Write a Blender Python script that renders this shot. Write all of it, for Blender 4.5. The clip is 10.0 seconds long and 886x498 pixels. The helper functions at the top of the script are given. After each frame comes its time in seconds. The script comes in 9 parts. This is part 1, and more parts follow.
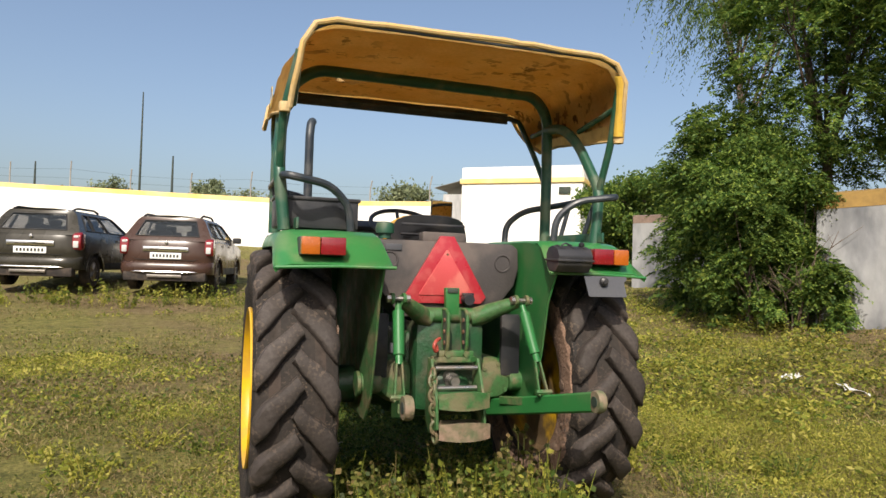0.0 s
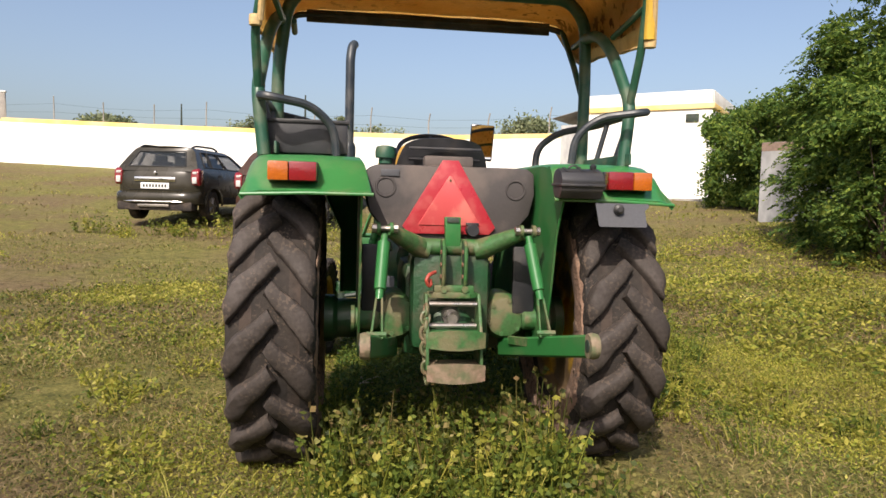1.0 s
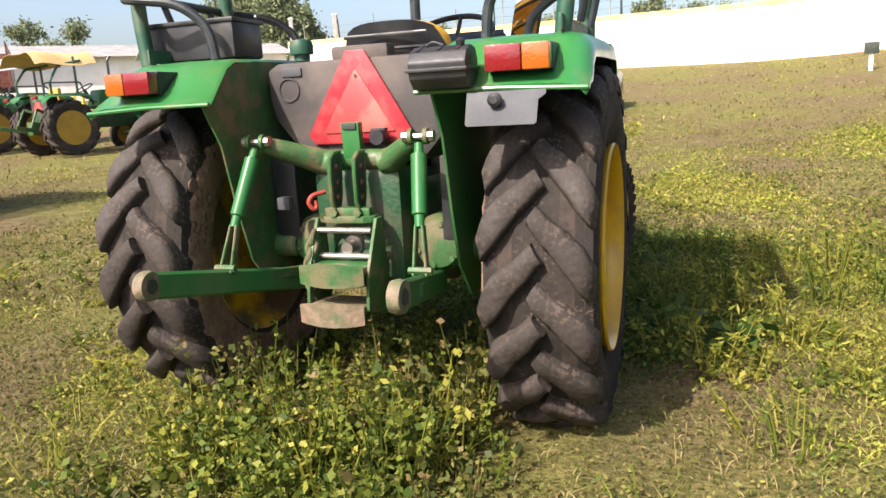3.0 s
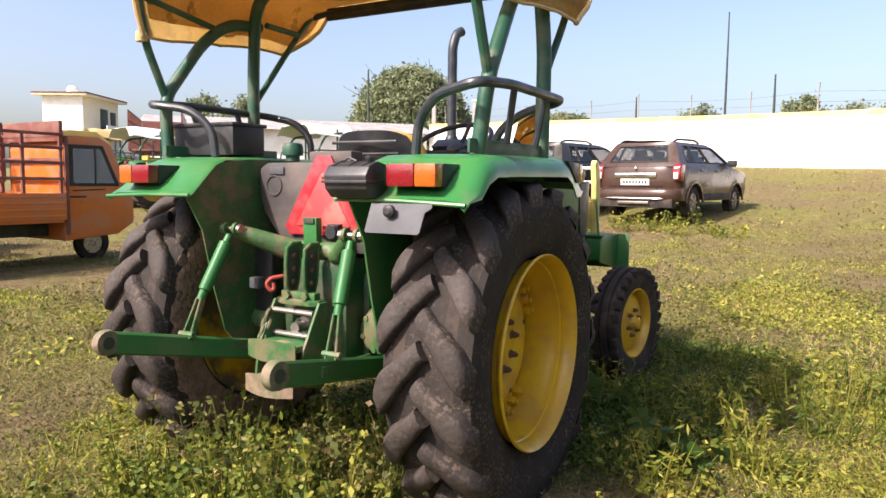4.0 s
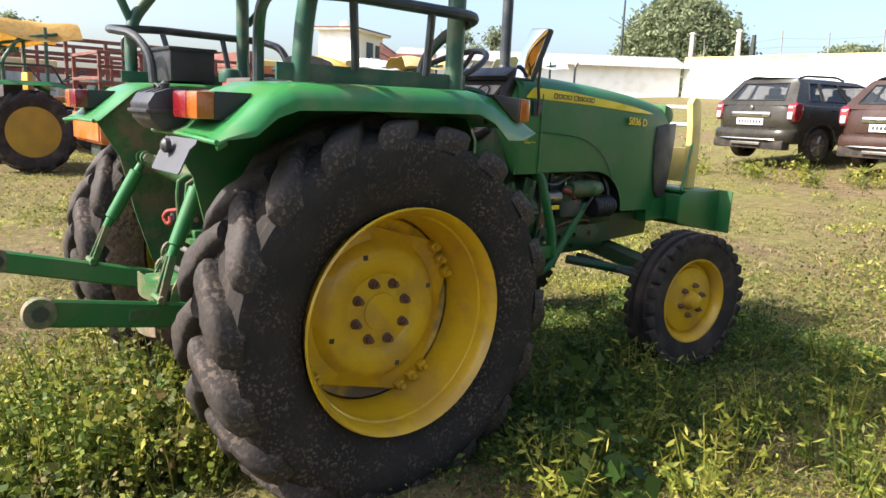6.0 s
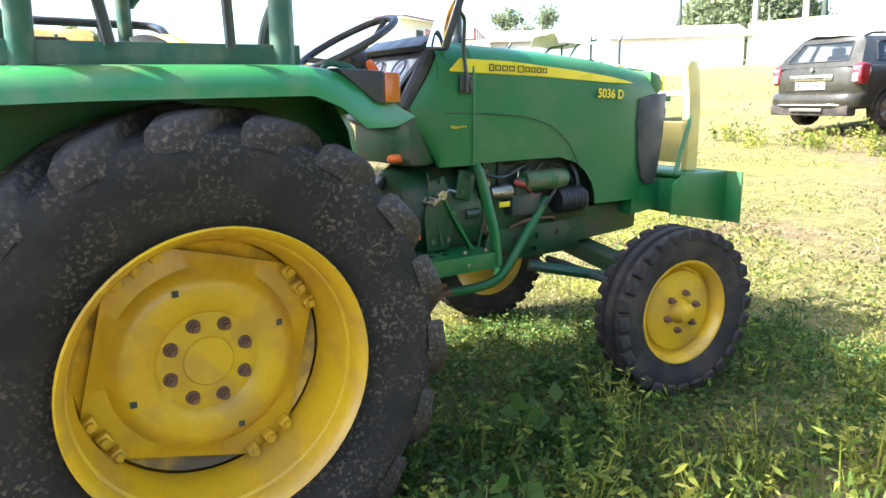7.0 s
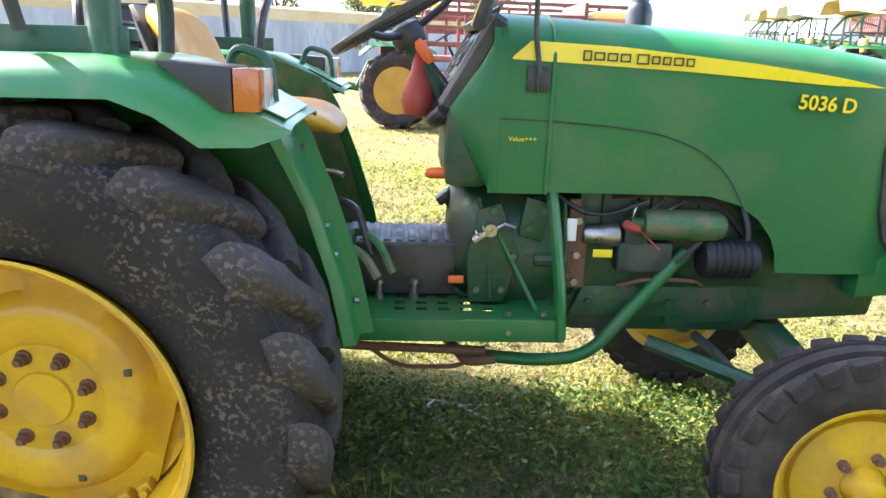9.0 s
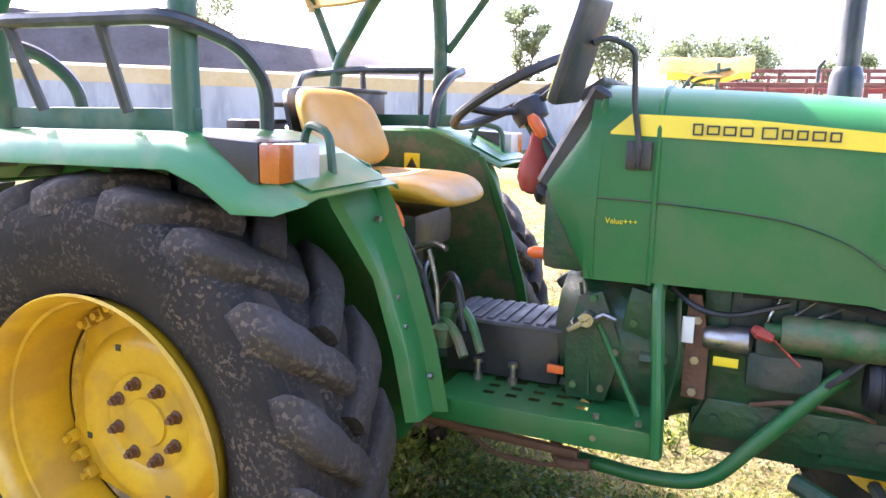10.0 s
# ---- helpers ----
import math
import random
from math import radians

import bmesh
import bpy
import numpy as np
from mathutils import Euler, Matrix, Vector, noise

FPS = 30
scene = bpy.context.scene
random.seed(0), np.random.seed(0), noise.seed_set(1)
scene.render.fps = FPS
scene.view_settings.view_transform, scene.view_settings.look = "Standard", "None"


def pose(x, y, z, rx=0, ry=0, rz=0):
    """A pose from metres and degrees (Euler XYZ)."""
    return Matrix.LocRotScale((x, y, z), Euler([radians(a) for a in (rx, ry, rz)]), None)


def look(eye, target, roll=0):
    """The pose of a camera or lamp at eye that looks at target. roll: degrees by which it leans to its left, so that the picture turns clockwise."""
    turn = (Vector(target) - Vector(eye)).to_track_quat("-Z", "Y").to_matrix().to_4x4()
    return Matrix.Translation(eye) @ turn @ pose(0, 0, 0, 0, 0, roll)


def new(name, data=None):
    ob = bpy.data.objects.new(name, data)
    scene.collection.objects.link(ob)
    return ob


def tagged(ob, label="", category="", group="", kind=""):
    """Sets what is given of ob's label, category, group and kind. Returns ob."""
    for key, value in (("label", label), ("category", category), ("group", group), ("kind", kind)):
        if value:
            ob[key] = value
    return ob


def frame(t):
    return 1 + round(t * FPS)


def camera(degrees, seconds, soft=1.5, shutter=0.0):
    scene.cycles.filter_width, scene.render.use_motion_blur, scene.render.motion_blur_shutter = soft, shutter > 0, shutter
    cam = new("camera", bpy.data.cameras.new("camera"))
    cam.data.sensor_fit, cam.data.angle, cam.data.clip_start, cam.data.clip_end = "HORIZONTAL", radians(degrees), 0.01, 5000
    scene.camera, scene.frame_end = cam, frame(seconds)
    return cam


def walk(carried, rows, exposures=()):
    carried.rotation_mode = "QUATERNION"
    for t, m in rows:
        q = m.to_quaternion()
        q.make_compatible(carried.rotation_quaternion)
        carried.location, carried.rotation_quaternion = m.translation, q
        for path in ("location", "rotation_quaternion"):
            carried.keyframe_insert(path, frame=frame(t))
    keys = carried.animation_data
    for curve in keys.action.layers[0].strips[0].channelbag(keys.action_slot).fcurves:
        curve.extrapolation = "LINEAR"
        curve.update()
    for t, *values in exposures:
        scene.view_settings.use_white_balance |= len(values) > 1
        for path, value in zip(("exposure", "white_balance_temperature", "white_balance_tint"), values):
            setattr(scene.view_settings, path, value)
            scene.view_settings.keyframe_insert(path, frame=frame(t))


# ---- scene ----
cam = camera(64.0, 10.0)
PATH = [
    (0, (-0.909, -3.485, 1.148), (-0.369, -1.56, 1.214), 1.7),
    (0.5, (-0.623, -3.446, 1.132), (-0.153, -1.504, 1.044), -1.0),
    (1, (-0.277, -3.305, 1.132), (-0.095, -1.317, 1.005), 1.5),
    (1.5, (0.177, -3.213, 1.132), (0.046, -1.223, 0.984), -0.7),
    (2, (0.497, -3.011, 1.117), (0.223, -1.044, 0.88), -1.1),
    (2.5, (0.88, -2.683, 1.131), (0.335, -0.807, 0.704), -4.4),
    (2.7, (1.02, -2.58, 1.117), (0.408, -0.726, 0.686), -4.8),
    (3.8, (1.813, -2.416, 1.211), (0.795, -0.712, 0.968), 1.9),
    (4, (1.969, -2.372, 1.211), (0.905, -0.689, 1.031), 0.7),
    (4.5, (2.328, -2.244, 1.241), (1.171, -0.618, 1.103), 1.9),
    (5, (2.501, -1.904, 1.259), (1.264, -0.333, 1.308), 1.0),
    (5.5, (2.618, -1.531, 1.253), (1.228, -0.099, 1.109), -0.5),
    (5.7, (2.682, -1.397, 1.251), (1.165, -0.119, 0.99), 2.6),
    (6.8, (2.525, -0.501, 1.24), (0.901, 0.561, 0.757), -0.7),
    (7, (2.502, -0.336, 1.239), (0.838, 0.693, 0.822), -0.8),
    (7.5, (2.398, 0.04, 1.292), (0.712, 1.008, 0.824), 1.6),
    (8, (2.201, 0.375, 1.318), (0.41, 1.179, 0.934), 1.1),
    (8.5, (2.17, 0.672, 1.319), (0.253, 1.049, 0.891), 1.9),
    (9, (2.124, 0.896, 1.351), (0.199, 0.932, 0.81), 2.0),
    (9.5, (1.971, 1.161, 1.352), (0.031, 0.941, 0.918), 4.4),
    (10, (1.926, 1.45, 1.367), (0.145, 0.618, 0.998), 1.2),
]
EXPOSURES = [(0.0, 0.2, 6700, 11), (0.5, 0.28, 6850, 15), (1.0, 0.31, 6750, 15), (2.0, 0.36, 6750, 18), (2.5, 0.94, 6600, 13), (4.0, 0.95, 6650, 20), (4.5, 0.86, 6650, 16), (5.0, 0.52, 6550, 9), (5.5, 0.64, 6500, 14), (7.0, 2.42, 5750, 6), (7.5, 2.12, 5750, 6), (8.0, 2.06, 5800, 7), (8.5, 2.16, 5850, 11), (9.0, 2.7, 5900, 12), (9.5, 2.9, 5850, 20), (10.0, 2.92, 5850, 25)]
walk(cam, [(t, look(eye, target, roll)) for t, eye, target, roll in PATH], EXPOSURES)

# ---- light ----
SUN_AZ = math.atan2(-0.40, -0.98)   # the sun stands behind and to the left of the tractor
SUN_EL = radians(43.0)
world = bpy.data.worlds.new("world")
scene.world = world
world.use_nodes = True
wn = world.node_tree.nodes
sky = wn.new("ShaderNodeTexSky")
sky.sky_type = "NISHITA"
sky.sun_disc = False
sky.sun_elevation = SUN_EL
sky.sun_rotation = SUN_AZ
sky.air_density, sky.dust_density, sky.ozone_density = 1.0, 4.0, 1.7
wn["Background"].inputs["Strength"].default_value = 0.15
world.node_tree.links.new(sky.outputs["Color"], wn["Background"].inputs["Color"])
sun_data = bpy.data.lights.new("sun", "SUN")
sun_data.energy, sun_data.angle, sun_data.color = 4.6, radians(0.55), (1.0, 0.94, 0.84)
sun = new("sun", sun_data)
sun.matrix_world = look((-4.0, -9.8, 10.0), (0, 0, 0))

# ---- materials ----
def surface(name, colour, rough=0.5, metal=0.0, second=None, scale=6.0, amount=0.5, fine=60.0, fine_amount=0.25, bump=0.1, bump_scale=80.0,
            dust=None, dust_amount=0.0, dust_scale=3.0, dust_from=0.48, coat=0.0, rough_var=0.12, vary=0.0, stretch=(1, 1, 1), spec=0.5, translucent=0.0):
    """A painted, dirty or natural surface: a base colour, broad patches of a second one, fine grain, dust and relief."""
    m = bpy.data.materials.new(name)
    m.use_nodes = True
    n, l = m.node_tree.nodes, m.node_tree.links
    b = n["Principled BSDF"]
    second = second or tuple(c * 0.6 for c in colour)
    tc = n.new("ShaderNodeTexCoord")
    mp = n.new("ShaderNodeMapping")
    mp.inputs["Scale"].default_value = stretch
    l.new(tc.outputs["Object"], mp.inputs["Vector"])

    def noisy(s, detail, lo, hi):
        t = n.new("ShaderNodeTexNoise")
        t.inputs["Scale"].default_value, t.inputs["Detail"].default_value = s, detail
        l.new(mp.outputs["Vector"], t.inputs["Vector"])
        r = n.new("ShaderNodeMapRange")
        r.inputs["From Min"].default_value, r.inputs["From Max"].default_value = lo, hi
        l.new(t.outputs["Fac"], r.inputs["Value"])
        return r.outputs["Result"]

    def mixed(fac, a, c, factor):
        x = n.new("ShaderNodeMix")
        x.data_type = "RGBA"
        s = n.new("ShaderNodeMath")
        s.operation = "MULTIPLY"
        s.inputs[1].default_value = factor
        l.new(fac, s.inputs[0])
        l.new(s.outputs[0], x.inputs[0])
        if isinstance(a, tuple):
            x.inputs[6].default_value = (*a, 1)
        else:
            l.new(a, x.inputs[6])
        if isinstance(c, tuple):
            x.inputs[7].default_value = (*c, 1)
        else:
            l.new(c, x.inputs[7])
        return x.outputs[2]

    broad = noisy(scale, 5, 0.35, 0.65)
    col = mixed(broad, tuple(colour), tuple(second), amount)
    grain = noisy(fine, 3, 0.3, 0.7)
    col = mixed(grain, col, tuple(c * 0.45 for c in second), fine_amount)
    if dust:
        d = noisy(dust_scale, 8, dust_from, dust_from + (0.14 if dust_from < 0.5 else 0.05))
        if dust_from > 0.5:            # flecks of dried mud gather in patches
            both = n.new("ShaderNodeMath")
            both.operation = "MULTIPLY"
            l.new(d, both.inputs[0])
            l.new(noisy(dust_scale * 0.09, 3, 0.42, 0.66), both.inputs[1])
            d = both.outputs[0]
        col = mixed(d, col, tuple(dust), dust_amount)
    if vary:
        oi = n.new("ShaderNodeObjectInfo")
        hs = n.new("ShaderNodeHueSaturation")
        mr = n.new("ShaderNodeMapRange")
        mr.inputs["To Min"].default_value, mr.inputs["To Max"].default_value = 1 - vary, 1 + vary
        l.new(oi.outputs["Random"], mr.inputs["Value"])
        l.new(mr.outputs["Result"], hs.inputs["Value"])
        l.new(col, hs.inputs["Color"])
        col = hs.outputs["Color"]
    l.new(col, b.inputs["Base Color"])
    rr = n.new("ShaderNodeMapRange")
    rr.inputs["To Min"].default_value, rr.inputs["To Max"].default_value = max(0.02, rough - rough_var), min(1, rough + rough_var)
    l.new(broad, rr.inputs["Value"])
    l.new(rr.outputs["Result"], b.inputs["Roughness"])
    b.inputs["Metallic"].default_value = metal
    b.inputs["Specular IOR Level"].default_value = spec
    b.inputs["Coat Weight"].default_value = coat
    b.inputs["Coat Roughness"].default_value = 0.12
    if bump:
        t = n.new("ShaderNodeTexNoise")
        t.inputs["Scale"].default_value, t.inputs["Detail"].default_value = bump_scale, 4
        l.new(mp.outputs["Vector"], t.inputs["Vector"])
        bp = n.new("ShaderNodeBump")
        bp.inputs["Strength"].default_value, bp.inputs["Distance"].default_value = bump, 0.01
        l.new(t.outputs["Fac"], bp.inputs["Height"])
        l.new(bp.outputs["Normal"], b.inputs["Normal"])
    if translucent:
        tr = n.new("ShaderNodeBsdfTranslucent")
        l.new(col, tr.inputs["Color"])
        ms = n.new("ShaderNodeMixShader")
        ms.inputs[0].default_value = translucent
        l.new(b.outputs[0], ms.inputs[1])
        l.new(tr.outputs[0], ms.inputs[2])
        l.new(ms.outputs[0], n["Material Output"].inputs["Surface"])
    return m


def leafy(name, colours, rough=0.55, translucent=0.35, vary_by="island"):
    """Leaves and blades: a colour drawn per leaf from a ramp, with light passing through."""
    m = bpy.data.materials.new(name)
    m.use_nodes = True
    n, l = m.node_tree.nodes, m.node_tree.links
    b = n["Principled BSDF"]
    g = n.new("ShaderNodeNewGeometry")
    r = n.new("ShaderNodeValToRGB")
    r.color_ramp.elements.remove(r.color_ramp.elements[1])
    for i, c in enumerate(colours):
        e = r.color_ramp.elements[0] if i == 0 else r.color_ramp.elements.new(i / (len(colours) - 1))
        e.position, e.color = i / (len(colours) - 1), (*c, 1)
    l.new(g.outputs["Random Per Island"], r.inputs["Fac"])
    tx = n.new("ShaderNodeTexNoise")
    tx.inputs["Scale"].default_value = 0.9
    tc = n.new("ShaderNodeTexCoord")
    l.new(tc.outputs["Object"], tx.inputs["Vector"])
    hs = n.new("ShaderNodeHueSaturation")
    mr = n.new("ShaderNodeMapRange")
    mr.inputs["From Min"].default_value, mr.inputs["From Max"].default_value = 0.3, 0.7
    mr.inputs["To Min"].default_value, mr.inputs["To Max"].default_value = 0.7, 1.25
    l.new(tx.outputs["Fac"], mr.inputs["Value"])
    l.new(mr.outputs["Result"], hs.inputs["Value"])
    l.new(r.outputs["Color"], hs.inputs["Color"])
    l.new(hs.outputs["Color"], b.inputs["Base Color"])
    b.inputs["Roughness"].default_value = rough
    b.inputs["Specular IOR Level"].default_value = 0.22
    tr = n.new("ShaderNodeBsdfTranslucent")
    l.new(hs.outputs["Color"], tr.inputs["Color"])
    ms = n.new("ShaderNodeMixShader")
    ms.inputs[0].default_value = translucent
    l.new(b.outputs[0], ms.inputs[1])
    l.new(tr.outputs[0], ms.inputs[2])
    l.new(ms.outputs[0], n["Material Output"].inputs["Surface"])
    return m


def clear(name, colour, rough=0.03, alpha=0.35):
    m = bpy.data.materials.new(name)
    m.use_nodes = True
    b = m.node_tree.nodes["Principled BSDF"]
    b.inputs["Base Color"].default_value = (*colour, 1)
    b.inputs["Roughness"].default_value = rough
    b.inputs["Alpha"].default_value = alpha
    b.inputs["Specular IOR Level"].default_value = 0.6
    return m


DUSTY = (0.30, 0.22, 0.14)
GREEN = surface("green_paint", (0.022, 0.142, 0.036), 0.46, second=(0.018, 0.110, 0.030), scale=2.5, amount=0.6, fine=140, fine_amount=0.10, bump=0.03,
                dust=DUSTY, dust_amount=0.11, dust_scale=5, coat=0.05, rough_var=0.08, spec=0.35)
GREEN_FENDER = surface("fender_green_paint", (0.030, 0.180, 0.046), 0.38, second=(0.026, 0.145, 0.042), scale=2.0, amount=0.6, fine=160, fine_amount=0.08, bump=0.03,
                       dust=DUSTY, dust_amount=0.20, dust_scale=7, coat=0.18, rough_var=0.1)
GREEN_TUBE = surface("faded_green_tube_paint", (0.014, 0.072, 0.040), 0.5, second=(0.024, 0.095, 0.060), scale=9, amount=0.6, fine=90, fine_amount=0.18, bump=0.06,
                     dust=DUSTY, dust_amount=0.2, dust_scale=9)
GREEN_CAST = surface("worn_green_casting_paint", (0.026, 0.135, 0.034), 0.58, second=(0.06, 0.105, 0.035), scale=14, amount=0.75, fine=70, fine_amount=0.5, bump=0.3,
                     bump_scale=55, dust=(0.17, 0.12, 0.07), dust_amount=0.65, dust_scale=11)
GREEN_CHIPPED = surface("chipped_green_paint_with_primer", (0.028, 0.140, 0.036), 0.5, second=(0.022, 0.105, 0.030), scale=9, amount=0.5, fine=80, fine_amount=0.3, bump=0.2, bump_scale=50,
                        dust=(0.36, 0.22, 0.16), dust_amount=0.7, dust_scale=14, dust_from=0.49)
GREEN_DARK = surface("oily_dark_green_casting", (0.012, 0.070, 0.024), 0.5, second=(0.02, 0.05, 0.02), scale=9, amount=0.7, fine=70, fine_amount=0.4, bump=0.3,
                     bump_scale=50, dust=(0.10, 0.075, 0.05), dust_amount=0.5, dust_scale=9)
YELLOW = surface("yellow_wheel_paint", (0.63, 0.385, 0.008), 0.45, second=(0.52, 0.27, 0.010), scale=4, amount=0.5, fine=90, fine_amount=0.12, bump=0.05,
                 dust=(0.33, 0.19, 0.06), dust_amount=0.35, dust_scale=8, coat=0.2)
YELLOW_OLD = surface("dull_yellow_wheel_paint", (0.42, 0.25, 0.022), 0.55, second=(0.30, 0.18, 0.03), scale=5, amount=0.6, fine=80, fine_amount=0.2, bump=0.1)
YELLOW_SEAT = surface("yellow_seat_vinyl", (0.60, 0.335, 0.038), 0.55, second=(0.46, 0.24, 0.035), scale=7, amount=0.5, fine=220, fine_amount=0.15, bump=0.12, bump_scale=180,
                      dust=(0.45, 0.33, 0.18), dust_amount=0.4, dust_scale=6)
YELLOW_TAPE = surface("yellow_decal", (0.80, 0.62, 0.015), 0.35, second=(0.74, 0.54, 0.015), scale=6, amount=0.4, fine=200, fine_amount=0.05, bump=0.0, coat=0.3)
CREAM_YELLOW = surface("faded_cream_yellow_paint", (0.70, 0.53, 0.14), 0.5, second=(0.74, 0.60, 0.24), scale=7, amount=0.6, fine=90, fine_amount=0.1, bump=0.05,
                       dust=(0.40, 0.30, 0.16), dust_amount=0.35, dust_scale=8)
RUBBER = surface("dusty_black_rubber", (0.024, 0.022, 0.021), 0.85, second=(0.046, 0.039, 0.034), scale=6, amount=0.8, fine=60, fine_amount=0.3, bump=0.35, bump_scale=45,
                 dust=(0.17, 0.125, 0.092), dust_amount=0.6, dust_scale=85, dust_from=0.545, spec=0.12)
RUBBER_PLAIN = surface("dusty_plain_rubber", (0.030, 0.027, 0.026), 0.85, second=(0.055, 0.047, 0.041), scale=5, amount=0.8, fine=60, fine_amount=0.25, bump=0.25, bump_scale=45,
                       dust=(0.12, 0.09, 0.068), dust_amount=0.35, dust_scale=9, spec=0.12)
RUBBER_LUG = surface("worn_rubber_lug", (0.066, 0.055, 0.049), 0.70, second=(0.038, 0.032, 0.028), scale=7, amount=0.8, fine=70, fine_amount=0.35, bump=0.45, bump_scale=45,
                     dust=(0.17, 0.125, 0.092), dust_amount=0.55, dust_scale=75, dust_from=0.535, spec=0.18, vary=0.15)
# the dark coat is part mud, part the shade inside the wheel
YELLOW_MUD_SHADED = surface("yellow_paint_with_mud_and_shade", (0.66, 0.38, 0.012), 0.5, second=(0.50, 0.28, 0.02), scale=5, amount=0.6, fine=80, fine_amount=0.2, bump=0.3, bump_scale=40,
                       dust=(0.085, 0.058, 0.040), dust_amount=0.93, dust_scale=5, dust_from=0.40)
MUD_SPECKLED = surface("speckled_dried_mud", (0.30, 0.185, 0.125), 0.95, second=(0.16, 0.095, 0.065), scale=14, amount=0.8, fine=90, fine_amount=0.4, bump=0.9, bump_scale=55,
                       dust=(0.035, 0.030, 0.028), dust_amount=0.9, dust_scale=48, dust_from=0.52)
RUSTY_GREEN = surface("green_paint_worn_to_rust", (0.22, 0.135, 0.095), 0.7, second=(0.05, 0.12, 0.04), scale=10, amount=0.7, fine=70, fine_amount=0.4, bump=0.4, bump_scale=50,
                      dust=(0.27, 0.18, 0.13), dust_amount=0.55, dust_scale=22)
GREEN_RUSTY_CHAIN = surface("greasy_green_chain", (0.07, 0.12, 0.045), 0.6, second=(0.19, 0.11, 0.07), scale=24, amount=0.9, fine=90, fine_amount=0.4, bump=0.3, bump_scale=70)
DUSTY_SHADED_TREAD = surface("dusty_shade_dark_tread", (0.048, 0.039, 0.033), 0.85, second=(0.028, 0.023, 0.020), scale=9, amount=0.8, fine=70, fine_amount=0.4, bump=0.5, bump_scale=45,
                      dust=(0.085, 0.062, 0.050), dust_amount=0.45, dust_scale=14, spec=0.2)
MUD = surface("dried_mud", (0.19, 0.125, 0.085), 0.95, second=(0.11, 0.07, 0.05), scale=20, amount=0.8, fine=90, fine_amount=0.3, bump=0.8, bump_scale=60)
BLACK = surface("black_plastic", (0.018, 0.019, 0.022), 0.45, second=(0.03, 0.03, 0.034), scale=12, amount=0.6, fine=120, fine_amount=0.2, bump=0.08,
                dust=(0.14, 0.12, 0.10), dust_amount=0.25, dust_scale=7)
BLACK_TUBE = surface("chipped_dark_tube_paint", (0.020, 0.026, 0.034), 0.42, second=(0.035, 0.045, 0.05), scale=11, amount=0.6, fine=80, fine_amount=0.2, bump=0.05,
                     dust=(0.13, 0.12, 0.11), dust_amount=0.25, dust_scale=12)
TANK = surface("dusty_grey_black_tank_plastic", (0.046, 0.040, 0.040), 0.68, second=(0.070, 0.059, 0.055), scale=4, amount=0.7, fine=60, fine_amount=0.25, bump=0.12,
               dust=(0.17, 0.135, 0.115), dust_amount=0.45, dust_scale=4)
RED_SIGN = surface("red_reflective_sheet", (0.36, 0.020, 0.032), 0.35, second=(0.31, 0.018, 0.028), scale=9, amount=0.4, fine=160, fine_amount=0.08, bump=0.03,
                   dust=(0.55, 0.2, 0.16), dust_amount=0.2, dust_scale=14)
ORANGE_SIGN = surface("faded_orange_sheet", (0.47, 0.062, 0.064), 0.45, second=(0.42, 0.05, 0.052), scale=6, amount=0.5, fine=160, fine_amount=0.06, bump=0.03,
                      dust=(0.75, 0.35, 0.25), dust_amount=0.25, dust_scale=9)
LAMP_RED = surface("red_lamp_lens", (0.22, 0.008, 0.012), 0.18, second=(0.16, 0.006, 0.010), scale=30, amount=0.4, fine=160, fine_amount=0.25, bump=0.15, bump_scale=120, coat=0.7)
LAMP_AMBER = surface("amber_lamp_lens", (0.42, 0.105, 0.010), 0.2, second=(0.33, 0.075, 0.01), scale=30, amount=0.4, fine=160, fine_amount=0.2, bump=0.15, bump_scale=120, coat=0.7)
LAMP_CLEAR = surface("clear_lamp_lens", (0.55, 0.54, 0.52), 0.15, second=(0.42, 0.42, 0.42), scale=30, amount=0.4, fine=160, fine_amount=0.1, bump=0.1, coat=0.7)
STEEL = surface("bare_worn_steel", (0.42, 0.40, 0.37), 0.38, 0.9, second=(0.25, 0.20, 0.16), scale=20, amount=0.6, fine=90, fine_amount=0.2, bump=0.1)
RUST = surface("rusty_steel", (0.16, 0.075, 0.040), 0.8, second=(0.15, 0.085, 0.055), scale=18, amount=0.7, fine=80, fine_amount=0.3, bump=0.4)
PLATE_GREY = surface("grey_scuffed_plate", (0.062, 0.064, 0.074), 0.7, 0.0, second=(0.075, 0.077, 0.082), scale=8, amount=0.7, fine=90, fine_amount=0.25, bump=0.05)
CANVAS = surface("sun_bleached_yellow_canvas", (0.70, 0.45, 0.115), 0.85, second=(0.78, 0.60, 0.28), scale=3.5, amount=0.7, fine=55, fine_amount=0.18, bump=0.4, bump_scale=30,
                 dust=(0.40, 0.22, 0.075), dust_amount=0.32, dust_scale=16, translucent=0.62)
YELLOW_CANVAS = surface("bright_yellow_canvas", (0.66, 0.42, 0.045), 0.8, second=(0.58, 0.36, 0.06), scale=8, amount=0.6, fine=60, fine_amount=0.15, bump=0.3, bump_scale=40)
CANVAS_UNDERSIDE = surface("stained_canvas_underside", (0.74, 0.54, 0.27), 0.9, second=(0.66, 0.43, 0.17), scale=5, amount=0.8, fine=60, fine_amount=0.2, bump=0.3, bump_scale=30,
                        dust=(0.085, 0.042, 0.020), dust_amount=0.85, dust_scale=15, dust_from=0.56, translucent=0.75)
CANVAS_HEM = surface("cream_worn_canvas_hem", (0.52, 0.38, 0.19), 0.85, second=(0.58, 0.36, 0.11), scale=9, amount=0.7, fine=70, fine_amount=0.2, bump=0.3, bump_scale=40)
